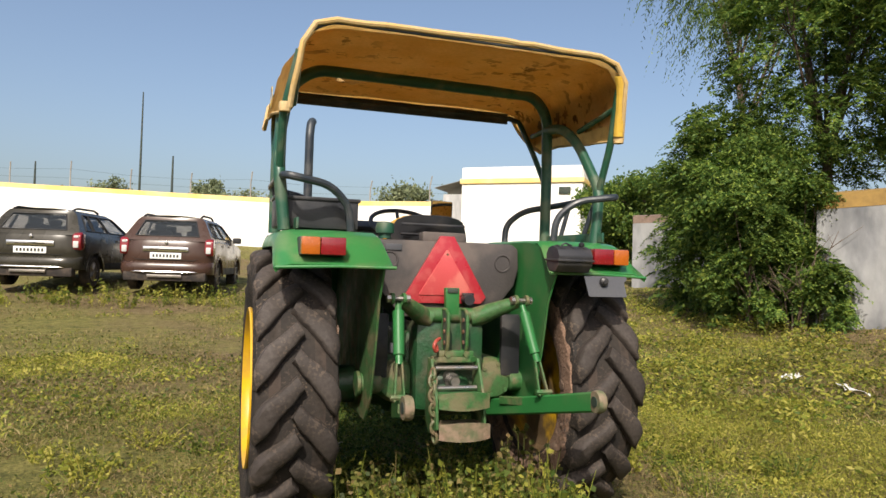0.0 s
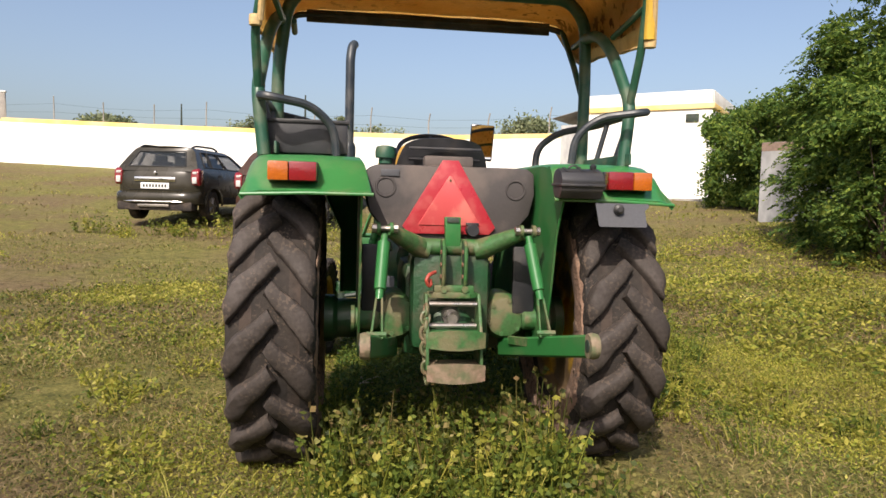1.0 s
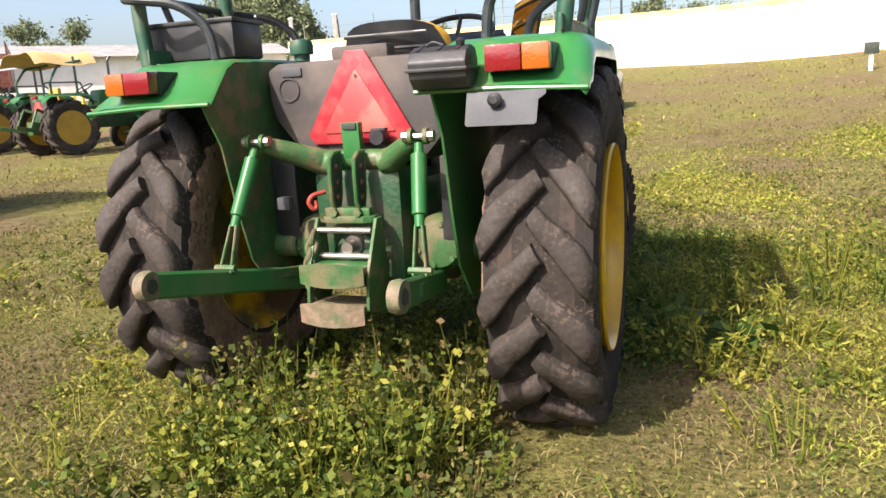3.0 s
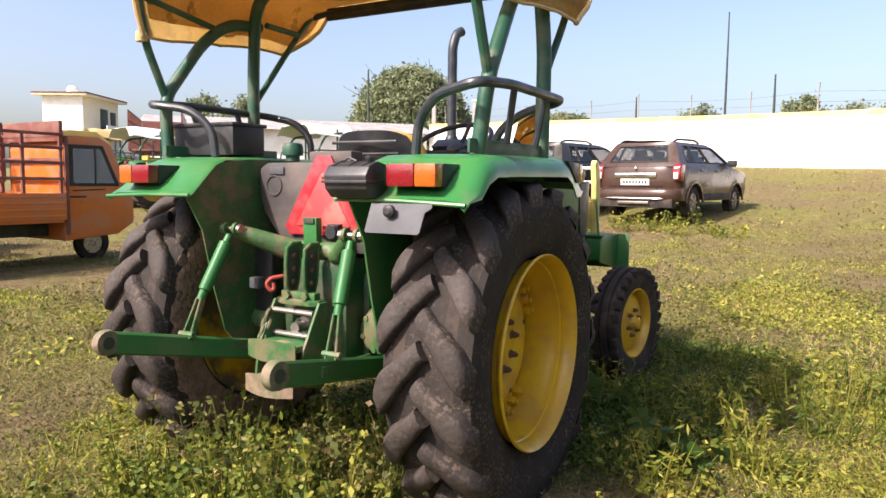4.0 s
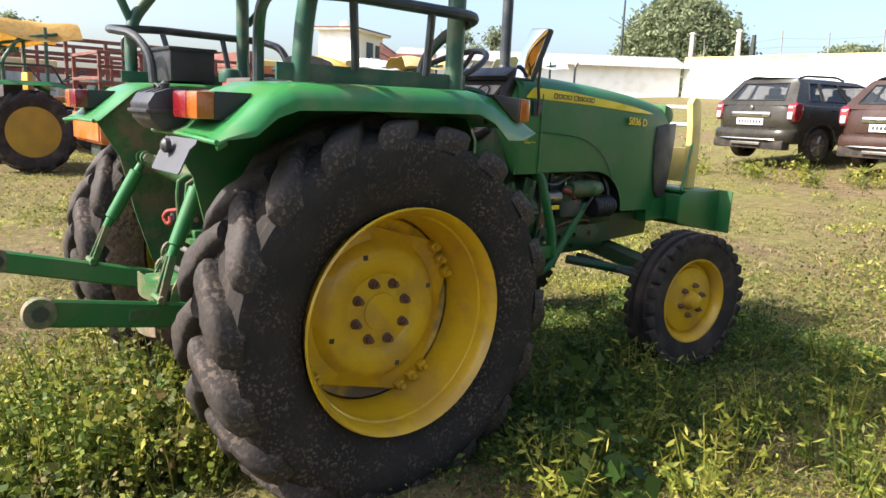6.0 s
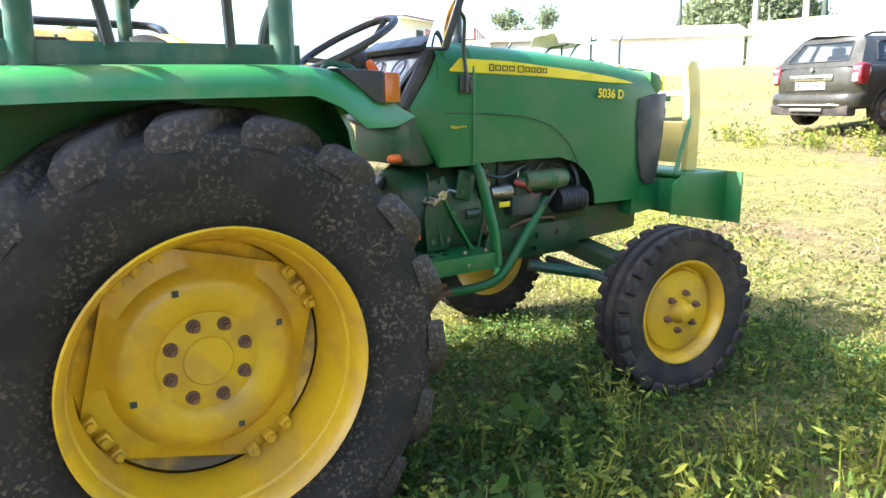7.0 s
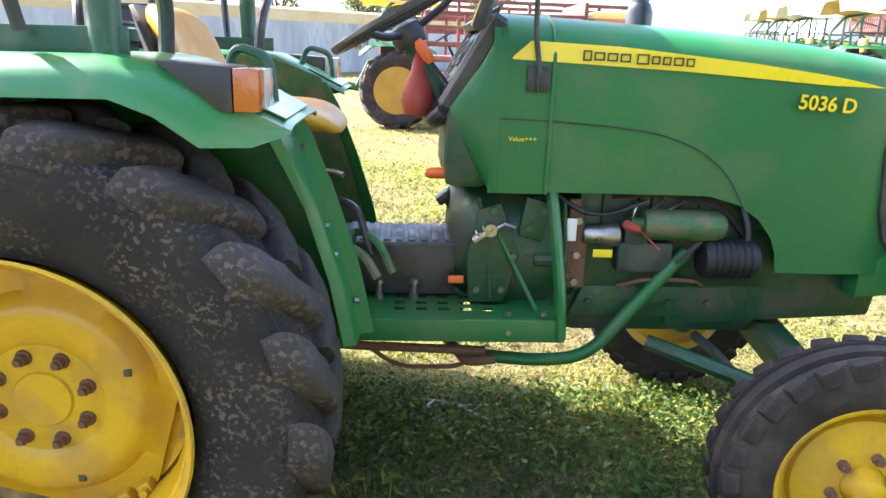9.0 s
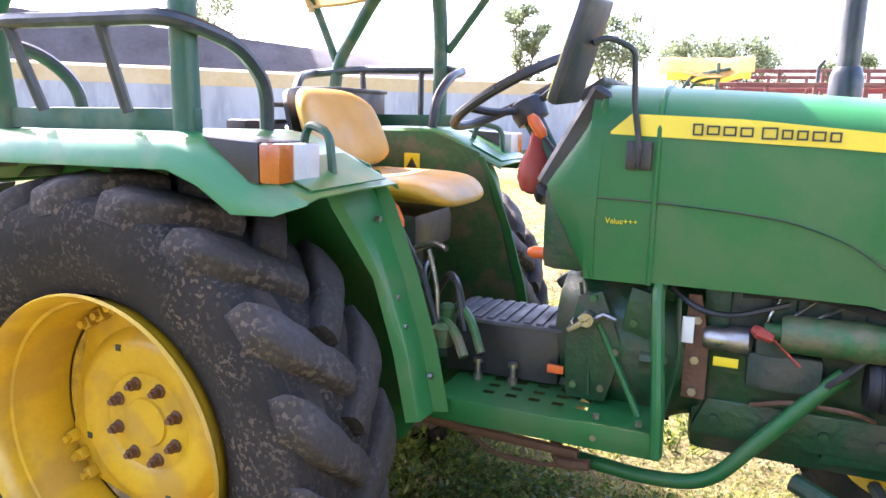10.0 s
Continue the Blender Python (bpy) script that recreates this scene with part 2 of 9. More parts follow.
CAST_DARK = surface("dark_engine_casting", (0.030, 0.036, 0.032), 0.6, second=(0.02, 0.05, 0.03), scale=14, amount=0.7, fine=70, fine_amount=0.3, bump=0.3, bump_scale=60,
                    dust=(0.12, 0.10, 0.07), dust_amount=0.35, dust_scale=8)
RED_RUBBER = surface("faded_red_rubber", (0.36, 0.055, 0.035), 0.6, second=(0.28, 0.04, 0.03), scale=14, amount=0.5, fine=90, fine_amount=0.15, bump=0.1)
ORANGE_KNOB = surface("orange_plastic_knob", (0.85, 0.17, 0.03), 0.4, second=(0.72, 0.13, 0.03), scale=20, amount=0.4, fine=120, fine_amount=0.05, bump=0.02)
GREY_MAT = surface("grey_ribbed_rubber_mat", (0.10, 0.10, 0.11), 0.6, second=(0.065, 0.065, 0.07), scale=14, amount=0.6, fine=80, fine_amount=0.2, bump=0.1)
PRINT = surface("faded_green_print", (0.50, 0.36, 0.10), 0.85, second=(0.44, 0.33, 0.09), scale=20, amount=0.6, fine=60, fine_amount=0.2, bump=0.2, bump_scale=30)
WALL_WHITE = surface("white_limewash", (0.86, 0.85, 0.82), 0.9, second=(0.80, 0.79, 0.74), scale=0.8, amount=0.6, fine=7, fine_amount=0.05, bump=0.2, bump_scale=14,
                     dust=(0.55, 0.47, 0.38), dust_amount=0.2, dust_scale=1.6)
WALL_YELLOW = surface("yellow_limewash_band", (0.80, 0.55, 0.16), 0.9, second=(0.84, 0.68, 0.36), scale=1.2, amount=0.7, fine=8, fine_amount=0.1, bump=0.2, bump_scale=14)
WALL_CREAM = surface("cream_limewash", (0.78, 0.68, 0.47), 0.9, second=(0.82, 0.75, 0.58), scale=0.9, amount=0.6, fine=8, fine_amount=0.08, bump=0.2, bump_scale=14)
WALL_GREY = surface("rain_stained_grey_limewash", (0.46, 0.46, 0.45), 0.92, second=(0.22, 0.22, 0.22), scale=1.0, amount=0.8, fine=8, fine_amount=0.3, bump=0.4, bump_scale=12,
                    dust=(0.50, 0.49, 0.47), dust_amount=0.55, dust_scale=2.0, stretch=(1, 1, 0.3))
# streaked plaster whose darker, blotchy tone also carries the trees' mottled shade
WALL_MOTTLED = surface("streaked_mottled_plaster", (0.31, 0.312, 0.315), 0.92, second=(0.10, 0.105, 0.115), scale=1.6, amount=0.85, fine=9, fine_amount=0.35, bump=0.6, bump_scale=14,
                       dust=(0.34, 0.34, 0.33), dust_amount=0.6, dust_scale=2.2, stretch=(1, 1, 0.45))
CAP_OCHRE = surface("weathered_ochre_band", (0.33, 0.20, 0.050), 0.9, second=(0.20, 0.13, 0.05), scale=2.5, amount=0.7, fine=14, fine_amount=0.3, bump=0.3, bump_scale=20)
# yellow band with the overexposure of the left wall put into its colour
CAP_PALE = surface("overexposed_yellow_band", (0.58, 0.44, 0.24), 0.9, second=(0.50, 0.36, 0.16), scale=1.5, amount=0.7, fine=10, fine_amount=0.15, bump=0.25, bump_scale=16)
CAP_BARE = surface("bare_brown_mortar", (0.24, 0.165, 0.125), 0.95, second=(0.16, 0.12, 0.10), scale=6, amount=0.7, fine=24, fine_amount=0.3, bump=0.5, bump_scale=30)
CONCRETE = surface("old_concrete", (0.36, 0.34, 0.31), 0.9, second=(0.26, 0.24, 0.22), scale=3, amount=0.6, fine=20, fine_amount=0.2, bump=0.3, bump_scale=25)
SHEET_GREY = surface("weathered_sheet_roof", (0.36, 0.35, 0.33), 0.7, second=(0.24, 0.22, 0.20), scale=1.5, amount=0.7, fine=8, fine_amount=0.2, bump=0.1)
SHEET_BROWN = surface("dark_weathered_sheet_roof", (0.080, 0.066, 0.062), 0.85, second=(0.055, 0.045, 0.043), scale=1.0, amount=0.7, fine=8, fine_amount=0.25, bump=0.2)
CAR_OLIVE = surface("dark_olive_car_paint", (0.030, 0.027, 0.019), 0.26, 0.0, second=(0.025, 0.023, 0.016), scale=2, amount=0.5, fine=200, fine_amount=0.05, bump=0.0,
                    dust=(0.10, 0.085, 0.065), dust_amount=0.12, dust_scale=3, coat=0.1, rough_var=0.05, spec=0.3)
CAR_BROWN = surface("dark_brown_car_paint", (0.055, 0.030, 0.022), 0.26, 0.0, second=(0.044, 0.024, 0.018), scale=2, amount=0.5, fine=200, fine_amount=0.05, bump=0.0,
                    dust=(0.10, 0.07, 0.055), dust_amount=0.12, dust_scale=3, coat=0.1, rough_var=0.05, spec=0.3)
CAR_TRIM = surface("black_car_plastic", (0.012, 0.012, 0.013), 0.7, second=(0.022, 0.021, 0.020), scale=6, amount=0.5, fine=120, fine_amount=0.1, bump=0.05)
CHROME = surface("chrome_trim", (0.75, 0.75, 0.76), 0.14, 1.0, second=(0.65, 0.65, 0.66), scale=8, amount=0.3, fine=90, fine_amount=0.03, bump=0.0)
PLATE_WHITE = surface("white_number_plate", (0.82, 0.82, 0.80), 0.5, second=(0.75, 0.75, 0.73), scale=12, amount=0.4, fine=90, fine_amount=0.03, bump=0.0)
INK = surface("dark_ink", (0.025, 0.028, 0.02), 0.5, second=(0.03, 0.03, 0.025), scale=12, amount=0.3, fine=90, fine_amount=0.0, bump=0.0)
GLASS = clear("tinted_car_glass", (0.030, 0.036, 0.040), 0.03, 0.42)
GLASS_CLEAR = clear("clear_glass", (0.5, 0.55, 0.56), 0.05, 0.25)
MIRROR = surface("mirror_glass", (0.80, 0.82, 0.82), 0.04, 1.0, second=(0.74, 0.76, 0.76), scale=5, amount=0.3, fine=60, fine_amount=0.02, bump=0.0, rough_var=0.02)
ORANGE_TRUCK = surface("orange_truck_paint", (0.54, 0.145, 0.024), 0.42, second=(0.42, 0.105, 0.018), scale=4, amount=0.6, fine=60, fine_amount=0.15, bump=0.05,
                       dust=(0.40, 0.24, 0.14), dust_amount=0.35, dust_scale=4)
MAROON = surface("rusted_maroon_paint", (0.15, 0.040, 0.030), 0.65, second=(0.20, 0.075, 0.05), scale=5, amount=0.7, fine=50, fine_amount=0.25, bump=0.1,
                 dust=(0.26, 0.16, 0.11), dust_amount=0.3, dust_scale=5)
BARK = surface("rough_bark", (0.16, 0.115, 0.080), 0.95, second=(0.09, 0.065, 0.05), scale=8, amount=0.8, fine=40, fine_amount=0.4, bump=0.8, bump_scale=30, stretch=(1, 1, 0.3))
TWIG = surface("bleached_dry_wood", (0.52, 0.46, 0.38), 0.85, second=(0.40, 0.34, 0.27), scale=20, amount=0.6, fine=90, fine_amount=0.2, bump=0.2)
TARP_WHITE = surface("dirty_white_tarpaulin", (0.66, 0.65, 0.62), 0.7, second=(0.55, 0.53, 0.50), scale=2, amount=0.6, fine=20, fine_amount=0.1, bump=0.3, bump_scale=10)
LEAF_TREE = leafy("tree_leaf", [(0.045, 0.092, 0.022), (0.085, 0.155, 0.032), (0.15, 0.23, 0.045), (0.25, 0.31, 0.055)], translucent=0.45)
# distant leaves: the haze is put into a paler, greyer green
LEAF_FAR = leafy("haze_paled_tree_leaf", [(0.16, 0.195, 0.105), (0.20, 0.235, 0.125), (0.245, 0.265, 0.145)])
LEAF_WEED = leafy("weed_leaf", [(0.058, 0.098, 0.018), (0.115, 0.158, 0.026), (0.20, 0.235, 0.036), (0.31, 0.31, 0.055)], translucent=0.4)
LEAF_YELLOW = leafy("yellow_green_weed_leaf", [(0.15, 0.185, 0.022), (0.26, 0.27, 0.042), (0.385, 0.355, 0.062), (0.45, 0.40, 0.10)], translucent=0.4)
LEAF_OLIVE = leafy("olive_dry_weed_leaf", [(0.045, 0.066, 0.016), (0.095, 0.115, 0.026), (0.17, 0.175, 0.042), (0.26, 0.225, 0.070), (0.21, 0.135, 0.065)], translucent=0.35)
# the tractor's shade is put into this darker leaf colour
LEAF_SHADED = leafy("shade_dark_weed_leaf", [(0.028, 0.062, 0.014), (0.055, 0.105, 0.020), (0.095, 0.145, 0.028), (0.17, 0.20, 0.035)], translucent=0.35)
GRASS_MIX = leafy("dry_and_green_grass_blade", [(0.085, 0.115, 0.026), (0.17, 0.175, 0.040), (0.27, 0.225, 0.095), (0.37, 0.295, 0.150), (0.30, 0.21, 0.105), (0.22, 0.205, 0.042)], rough=0.7)

# ---- building helpers ----
def part(name, bm, material, parent=None, label="", smooth=35, m=None):
    """Links a bmesh as one mesh object, under a thing or a part where one is given."""
    me = bpy.data.meshes.new(name)
    bmesh.ops.recalc_face_normals(bm, faces=bm.faces[:])
    bm.to_mesh(me)
    bm.free()
    me.materials.append(material)
    if smooth:
        me.shade_smooth()
        me.set_sharp_from_angle(angle=radians(smooth))
    ob = new(name, me)
    if parent is not None:
        ob.parent = parent
    if m is not None:
        ob.matrix_local = m
    if label:
        ob["label"] = label
    return ob


def thing(name, m, label, category, group="", kind=""):
    ob = new(name)
    ob.matrix_world = m
    ob.empty_display_size = 0.1
    return tagged(ob, label, category, group, kind)


def bm_new():
    return bmesh.new()


def box(bm, c, s, bev=0.0, rot=None, seg=2):
    """A block with centre c and size s, its edges rounded by bev."""
    t = bmesh.new()
    bmesh.ops.create_cube(t, size=1.0)
    for v in t.verts:
        v.co = Vector((v.co.x * s[0], v.co.y * s[1], v.co.z * s[2]))
    if bev:
        bmesh.ops.bevel(t, geom=t.edges[:], offset=min(bev, min(s) * 0.45), segments=seg, affect="EDGES", profile=0.6)
    m = Matrix.Translation(c) @ (Euler([radians(a) for a in rot]).to_matrix().to_4x4() if rot else Matrix())
    return merge(bm, t, m)


def merge(bm, t, m=None):
    if m is not None:
        t.transform(m)
    base = [bm.verts.new(v.co) for v in t.verts]
    for i, v in enumerate(t.verts):
        v.index = i
    for f in t.faces:
        try:
            bm.faces.new([base[v.index] for v in f.verts])
        except ValueError:
            pass
    t.free()
    return bm


AXES = {"x": lambda a, u, v: (a, u, v), "y": lambda a, u, v: (u, a, v), "z": lambda a, u, v: (u, v, a)}


def prism(bm, poly, axis, a0, a1, bev=0.0, seg=2):
    """A flat outline pulled along an axis from a0 to a1; x takes (y, z), y takes (x, z), z takes (x, y)."""
    t = bmesh.new()
    put = AXES[axis]
    lo = [t.verts.new(put(a0, u, v)) for u, v in poly]
    hi = [t.verts.new(put(a1, u, v)) for u, v in poly]
    n = len(poly)
    t.faces.new(lo)
    t.faces.new(hi[::-1])
    for i in range(n):
        t.faces.new((lo[i], lo[(i + 1) % n], hi[(i + 1) % n], hi[i]))
    bmesh.ops.recalc_face_normals(t, faces=t.faces[:])
    if bev:
        edges = [e for e in t.edges if e.calc_face_angle(0) > 0.3]
        bmesh.ops.bevel(t, geom=edges, offset=bev, segments=seg, affect="EDGES", profile=0.6, clamp_overlap=True)
    return merge(bm, t)


def lathe(bm, profile, axis="x", c=(0, 0, 0), seg=32, closed=False):
    """Turns a profile of (radius, place along the axis) round an axis through c."""
    rings = []
    for r, a in profile:
        ring = []
        for i in range(seg):
            w = 2 * math.pi * i / seg
            u, v = r * math.cos(w), r * math.sin(w)
            p = (a, u, v) if axis == "x" else (u, a, v) if axis == "y" else (u, v, a)
            ring.append(bm.verts.new((p[0] + c[0], p[1] + c[1], p[2] + c[2])))
        rings.append(ring)
    pairs = list(zip(rings, rings[1:])) + ([(rings[-1], rings[0])] if closed else [])
    for a, b in pairs:
        for i in range(seg):
            j = (i + 1) % seg
            bm.faces.new((a[i], a[j], b[j], b[i]))
    if not closed:
        for ring in (rings[0], rings[-1]):
            try:
                bm.faces.new(ring)
            except ValueError:
                pass
    return bm


def rounded(points, fillet, steps=5):
    """A polyline with its corners turned into arcs."""
    pts = [Vector(p) for p in points]
    out = [pts[0]]
    for a, b, c in zip(pts, pts[1:], pts[2:]):
        d0, d1 = (a - b), (c - b)
        f = min(fillet, d0.length * 0.48, d1.length * 0.48)
        p0, p1 = b + d0.normalized() * f, b + d1.normalized() * f
        for i in range(steps + 1):
            t = i / steps
            out.append((1 - t) ** 2 * p0 + 2 * t * (1 - t) * b + t * t * p1)
    out.append(pts[-1])
    return out


def tube(bm, points, r, seg=10, fillet=0.0, ends=True, flat=None):
    """A round bar along a polyline; r may be a list of radii, flat squeezes it to a strap (factor, up vector)."""
    pts = rounded(points, fillet) if fillet and len(points) > 2 else [Vector(p) for p in points]
    rs = r if isinstance(r, (list, tuple)) else [r] * len(pts)
    up = None
    rings = []
    for i, p in enumerate(pts):
        d = (pts[min(i + 1, len(pts) - 1)] - pts[max(i - 1, 0)]).normalized()
        if up is None:
            up = Vector((0, 0, 1)) if abs(d.z) < 0.9 else Vector((0, 1, 0))
        side = d.cross(up).normalized()
        up = side.cross(d).normalized()
        k = flat or 1.0
        rings.append([bm.verts.new(p + rs[i] * (math.cos(w) * side + math.sin(w) * up * k)) for w in (2 * math.pi * j / seg for j in range(seg))])
    for a, b in zip(rings, rings[1:]):
        for j in range(seg):
            bm.faces.new((a[j], a[(j + 1) % seg], b[(j + 1) % seg], b[j]))
    if ends:
        bm.faces.new(rings[0][::-1])
        bm.faces.new(rings[-1])
    return bm


def bar(bm, p0, p1, w, h, bev=0.004, up=(0, 0, 1)):
    """A square bar between two points: w across, h along up."""
    p0, p1 = Vector(p0), Vector(p1)
    d = p1 - p0
    x = d.normalized()
    u = Vector(up)
    s = x.cross(u).normalized()
    u = s.cross(x).normalized()
    t = bmesh.new()
    bmesh.ops.create_cube(t, size=1.0)
    for v in t.verts:
        v.co = Vector((v.co.x * d.length, v.co.y * w, v.co.z * h))
    if bev:
        bmesh.ops.bevel(t, geom=t.edges[:], offset=min(bev, w * 0.4, h * 0.4), segments=1, affect="EDGES")
    m = Matrix((x, s, u)).transposed().to_4x4()
    return merge(bm, t, Matrix.Translation((p0 + p1) / 2) @ m)


def shell(bm, rows, thick=0.004):
    """A sheet through rows of points, given a thickness."""
    t = bmesh.new()
    g = [[t.verts.new(p) for p in row] for row in rows]
    for a, b in zip(g, g[1:]):
        for i in range(len(a) - 1):
            t.faces.new((a[i], a[i + 1], b[i + 1], b[i]))
    bmesh.ops.recalc_face_normals(t, faces=t.faces[:])
    if thick:
        bmesh.ops.solidify(t, geom=t.faces[:], thickness=thick)
    return merge(bm, t)


def nut(bm, c, axis, r=0.012, h=0.012):
    lathe(bm, [(r, -h / 2), (r, h / 2)], axis, c, 6)
    return bm


def writing(name, text, size, material, parent, m, thick=0.001, bold=0.0):
    """Raised letters in the built-in face, turned into a mesh."""
    cu = bpy.data.curves.new(name, "FONT")
    cu.body, cu.size, cu.extrude, cu.align_x, cu.offset = text, size, thick, "LEFT", bold
    tmp = bpy.data.objects.new(name, cu)
    scene.collection.objects.link(tmp)
    bpy.context.view_layer.update()
    me = bpy.data.meshes.new_from_object(tmp.evaluated_get(bpy.context.evaluated_depsgraph_get()))
    bpy.data.objects.remove(tmp)
    me.materials.clear()
    me.materials.append(material)
    ob = new(name, me)
    ob.parent = parent
    ob.matrix_local = m
    return ob


def soft(v, k=1.0):
    return k * math.log1p(math.exp(min(v / k, 40.0)))


def ground_height(x, y):
    """The yard lies flat round the tractor and rises gently towards the walls."""
    r = math.hypot(x - 0.2, y - 1.0)
    far = max(0.0, r - 60.0)
    z = 0.022 * soft(r - 3.5) + 0.022 * soft(y - 3.5) + 0.055 * soft(min(y, 45) - 11.8)
    right = 0.075 * soft(min(x, 25) - 3.5)
    z += right / math.sqrt(1 + (right / 0.45) ** 2)
    bank = 0.085 * soft(min(x, 25) - 4.1)                   # the bank along the grey wall
    z += bank / math.sqrt(1 + (bank / 0.45) ** 2) / (1 + math.exp(min(40.0, (y - 15.0) / 1.5)))
    z += (0.020 * noise.noise((x * 0.35, y * 0.35, 0.0)) + 0.010 * noise.noise((x * 1.3, y * 1.3, 4.0))) * min(1.0, max(0.15, r / 4.0))
    z += 0.09 * math.exp(-((x + 3.4) / 4.5) ** 2 - ((y - 14.0) / 3.8) ** 2)      # the cars stand on a slight rise
    return z - 0.008 - 0.03 * far

# ---- ground, walls and buildings ----
def ground_material():
    m = bpy.data.materials.new("dry_grass_ground")
    m.use_nodes = True
    n, l = m.node_tree.nodes, m.node_tree.links
    b = n["Principled BSDF"]
    tc = n.new("ShaderNodeTexCoord")

    def noisy(s, d=6, rough=0.6):
        t = n.new("ShaderNodeTexNoise")
        t.inputs["Scale"].default_value, t.inputs["Detail"].default_value, t.inputs["Roughness"].default_value = s, d, rough
        l.new(tc.outputs["Object"], t.inputs["Vector"])
        return t.outputs["Fac"]

    def ramp(src, stops):
        r = n.new("ShaderNodeValToRGB")
        r.color_ramp.elements.remove(r.color_ramp.elements[1])
        for i, (p, c) in enumerate(stops):
            e = r.color_ramp.elements[0] if i == 0 else r.color_ramp.elements.new(p)
            e.position, e.color = p, (*c, 1)
        l.new(src, r.inputs["Fac"])
        return r.outputs["Color"]

    def mixed(a, c, fac, mode="MIX"):
        x = n.new("ShaderNodeMix")
        x.data_type, x.blend_type = "RGBA", mode
        if isinstance(fac, float):
            x.inputs[0].default_value = fac
        else:
            l.new(fac, x.inputs[0])
        l.new(a, x.inputs[6])
        l.new(c, x.inputs[7])
        return x.outputs[2]
    dry = ramp(noisy(9.0), [(0.25, (0.085, 0.058, 0.030)), (0.5, (0.185, 0.135, 0.068)), (0.75, (0.285, 0.220, 0.120))])
    wet = ramp(noisy(7.0), [(0.25, (0.075, 0.082, 0.024)), (0.5, (0.185, 0.172, 0.050)), (0.75, (0.31, 0.265, 0.090))])
    patch = ramp(noisy(0.42, 8, 0.65), [(0.40, (0, 0, 0)), (0.58, (1, 1, 1))])
    col = mixed(dry, wet, patch)
    speck = ramp(noisy(46.0, 4), [(0.3, (0.35, 0.35, 0.35)), (0.55, (1, 1, 1)), (0.8, (1.5, 1.45, 1.3))])
    col = mixed(col, speck, 0.85, "MULTIPLY")
    l.new(col, b.inputs["Base Color"])
    b.inputs["Roughness"].default_value = 0.95
    b.inputs["Specular IOR Level"].default_value = 0.15
    bp = n.new("ShaderNodeBump")
    bp.inputs["Strength"].default_value, bp.inputs["Distance"].default_value = 0.9, 0.05
    l.new(noisy(24.0, 8, 0.7), bp.inputs["Height"])
    l.new(bp.outputs["Normal"], b.inputs["Normal"])
    return m


GROUND = ground_material()


def build_ground():
    def stations(lo, hi):
        out, v = [0.0], 0.0
        while v < hi:
            v += 0.12 + max(0, v - 4) * 0.085
            out.append(v)
        neg, v = [], 0.0
        while v > lo:
            v -= 0.12 + max(0, -v - 4) * 0.085
            neg.append(v)
        return neg[::-1] + out
    xs, ys = stations(-2500, 2500), stations(-2500, 2500)
    verts = [(x, y, ground_height(x, y)) for y in ys for x in xs]
    nx = len(xs)
    faces = [(j * nx + i, j * nx + i + 1, (j + 1) * nx + i + 1, (j + 1) * nx + i) for j in range(len(ys) - 1) for i in range(nx - 1)]
    me = bpy.data.meshes.new("ground")
    me.from_pydata(verts, [], faces)
    me.materials.append(GROUND)
    me.shade_smooth()
    return tagged(new("ground", me), "uneven dry grass yard with yellow-green patches", "ground", kind="structure")


build_ground()


def run_wall(name, a, b, height, mat, cap_mat, cap_h, label, thick=0.24, plinth=None, over=0.04):
    """A boundary wall from a to b that follows the ground, with a painted band on top."""
    a, b = Vector(a), Vector(b)
    d = (b - a)
    n = max(2, int(d.length / 2.5))
    side = Vector((-d.y, d.x)).normalized() * thick / 2
    w = tagged(new(name), label, "wall", kind="structure")
    bm, bc = bm_new(), bm_new()
    rows, crow = [], []
    for i in range(n + 1):
        p = a + d * i / n
        g = ground_height(p.x, p.y)
        zt = g + height - cap_h
        l, r = p - side, p + side
        rows.append([(l.x, l.y, g - 0.3), (l.x, l.y, zt), (r.x, r.y, zt), (r.x, r.y, g - 0.3)])
        l, r = p - side * (1 + over), p + side * (1 + over)
        crow.append([(l.x, l.y, zt), (l.x, l.y, zt + cap_h * 0.85), (p.x, p.y, zt + cap_h), (r.x, r.y, zt + cap_h * 0.85), (r.x, r.y, zt), (l.x, l.y, zt)])
    for bm_, rr in ((bm, rows), (bc, crow)):
        g = [[bm_.verts.new(p) for p in row] for row in rr]
        for u, v in zip(g, g[1:]):
            for i in range(len(u) - 1):
                bm_.faces.new((u[i], u[i + 1], v[i + 1], v[i]))
        bm_.faces.new(g[0])
        bm_.faces.new(g[-1])
    part("wall_face", bm, mat, w)
    part("wall_cap", bc, cap_mat, w, "painted band along the top")
    return w


run_wall("wall_back", (16.0, 24.8), (-22.6, 34.9), 2.2, WALL_WHITE, WALL_YELLOW, 0.22, "white limewashed boundary wall with a yellow top band")
run_wall("wall_right", (6.75, 4.60), (14.5, -2.6), 1.88, WALL_MOTTLED, CAP_OCHRE, 0.24, "streaked and mottled grey boundary wall with a yellow top band")
run_wall("wall_corner", (8.0, 11.55), (12.5, 8.6), 1.72, WALL_MOTTLED, CAP_BARE, 0.20, "grey stained wall end with a bare coping")
run_wall("wall_left", (-1.0, -19.0), (-34.0, 4.4), 2.1, WALL_GREY, CAP_PALE, 0.42, "rain-stained grey boundary wall with a broad yellow top band")
run_wall("wall_rear", (14.5, -2.6), (-1.0, -19.0), 2.0, WALL_GREY, WALL_YELLOW, 0.26, "grey boundary wall behind the yard")


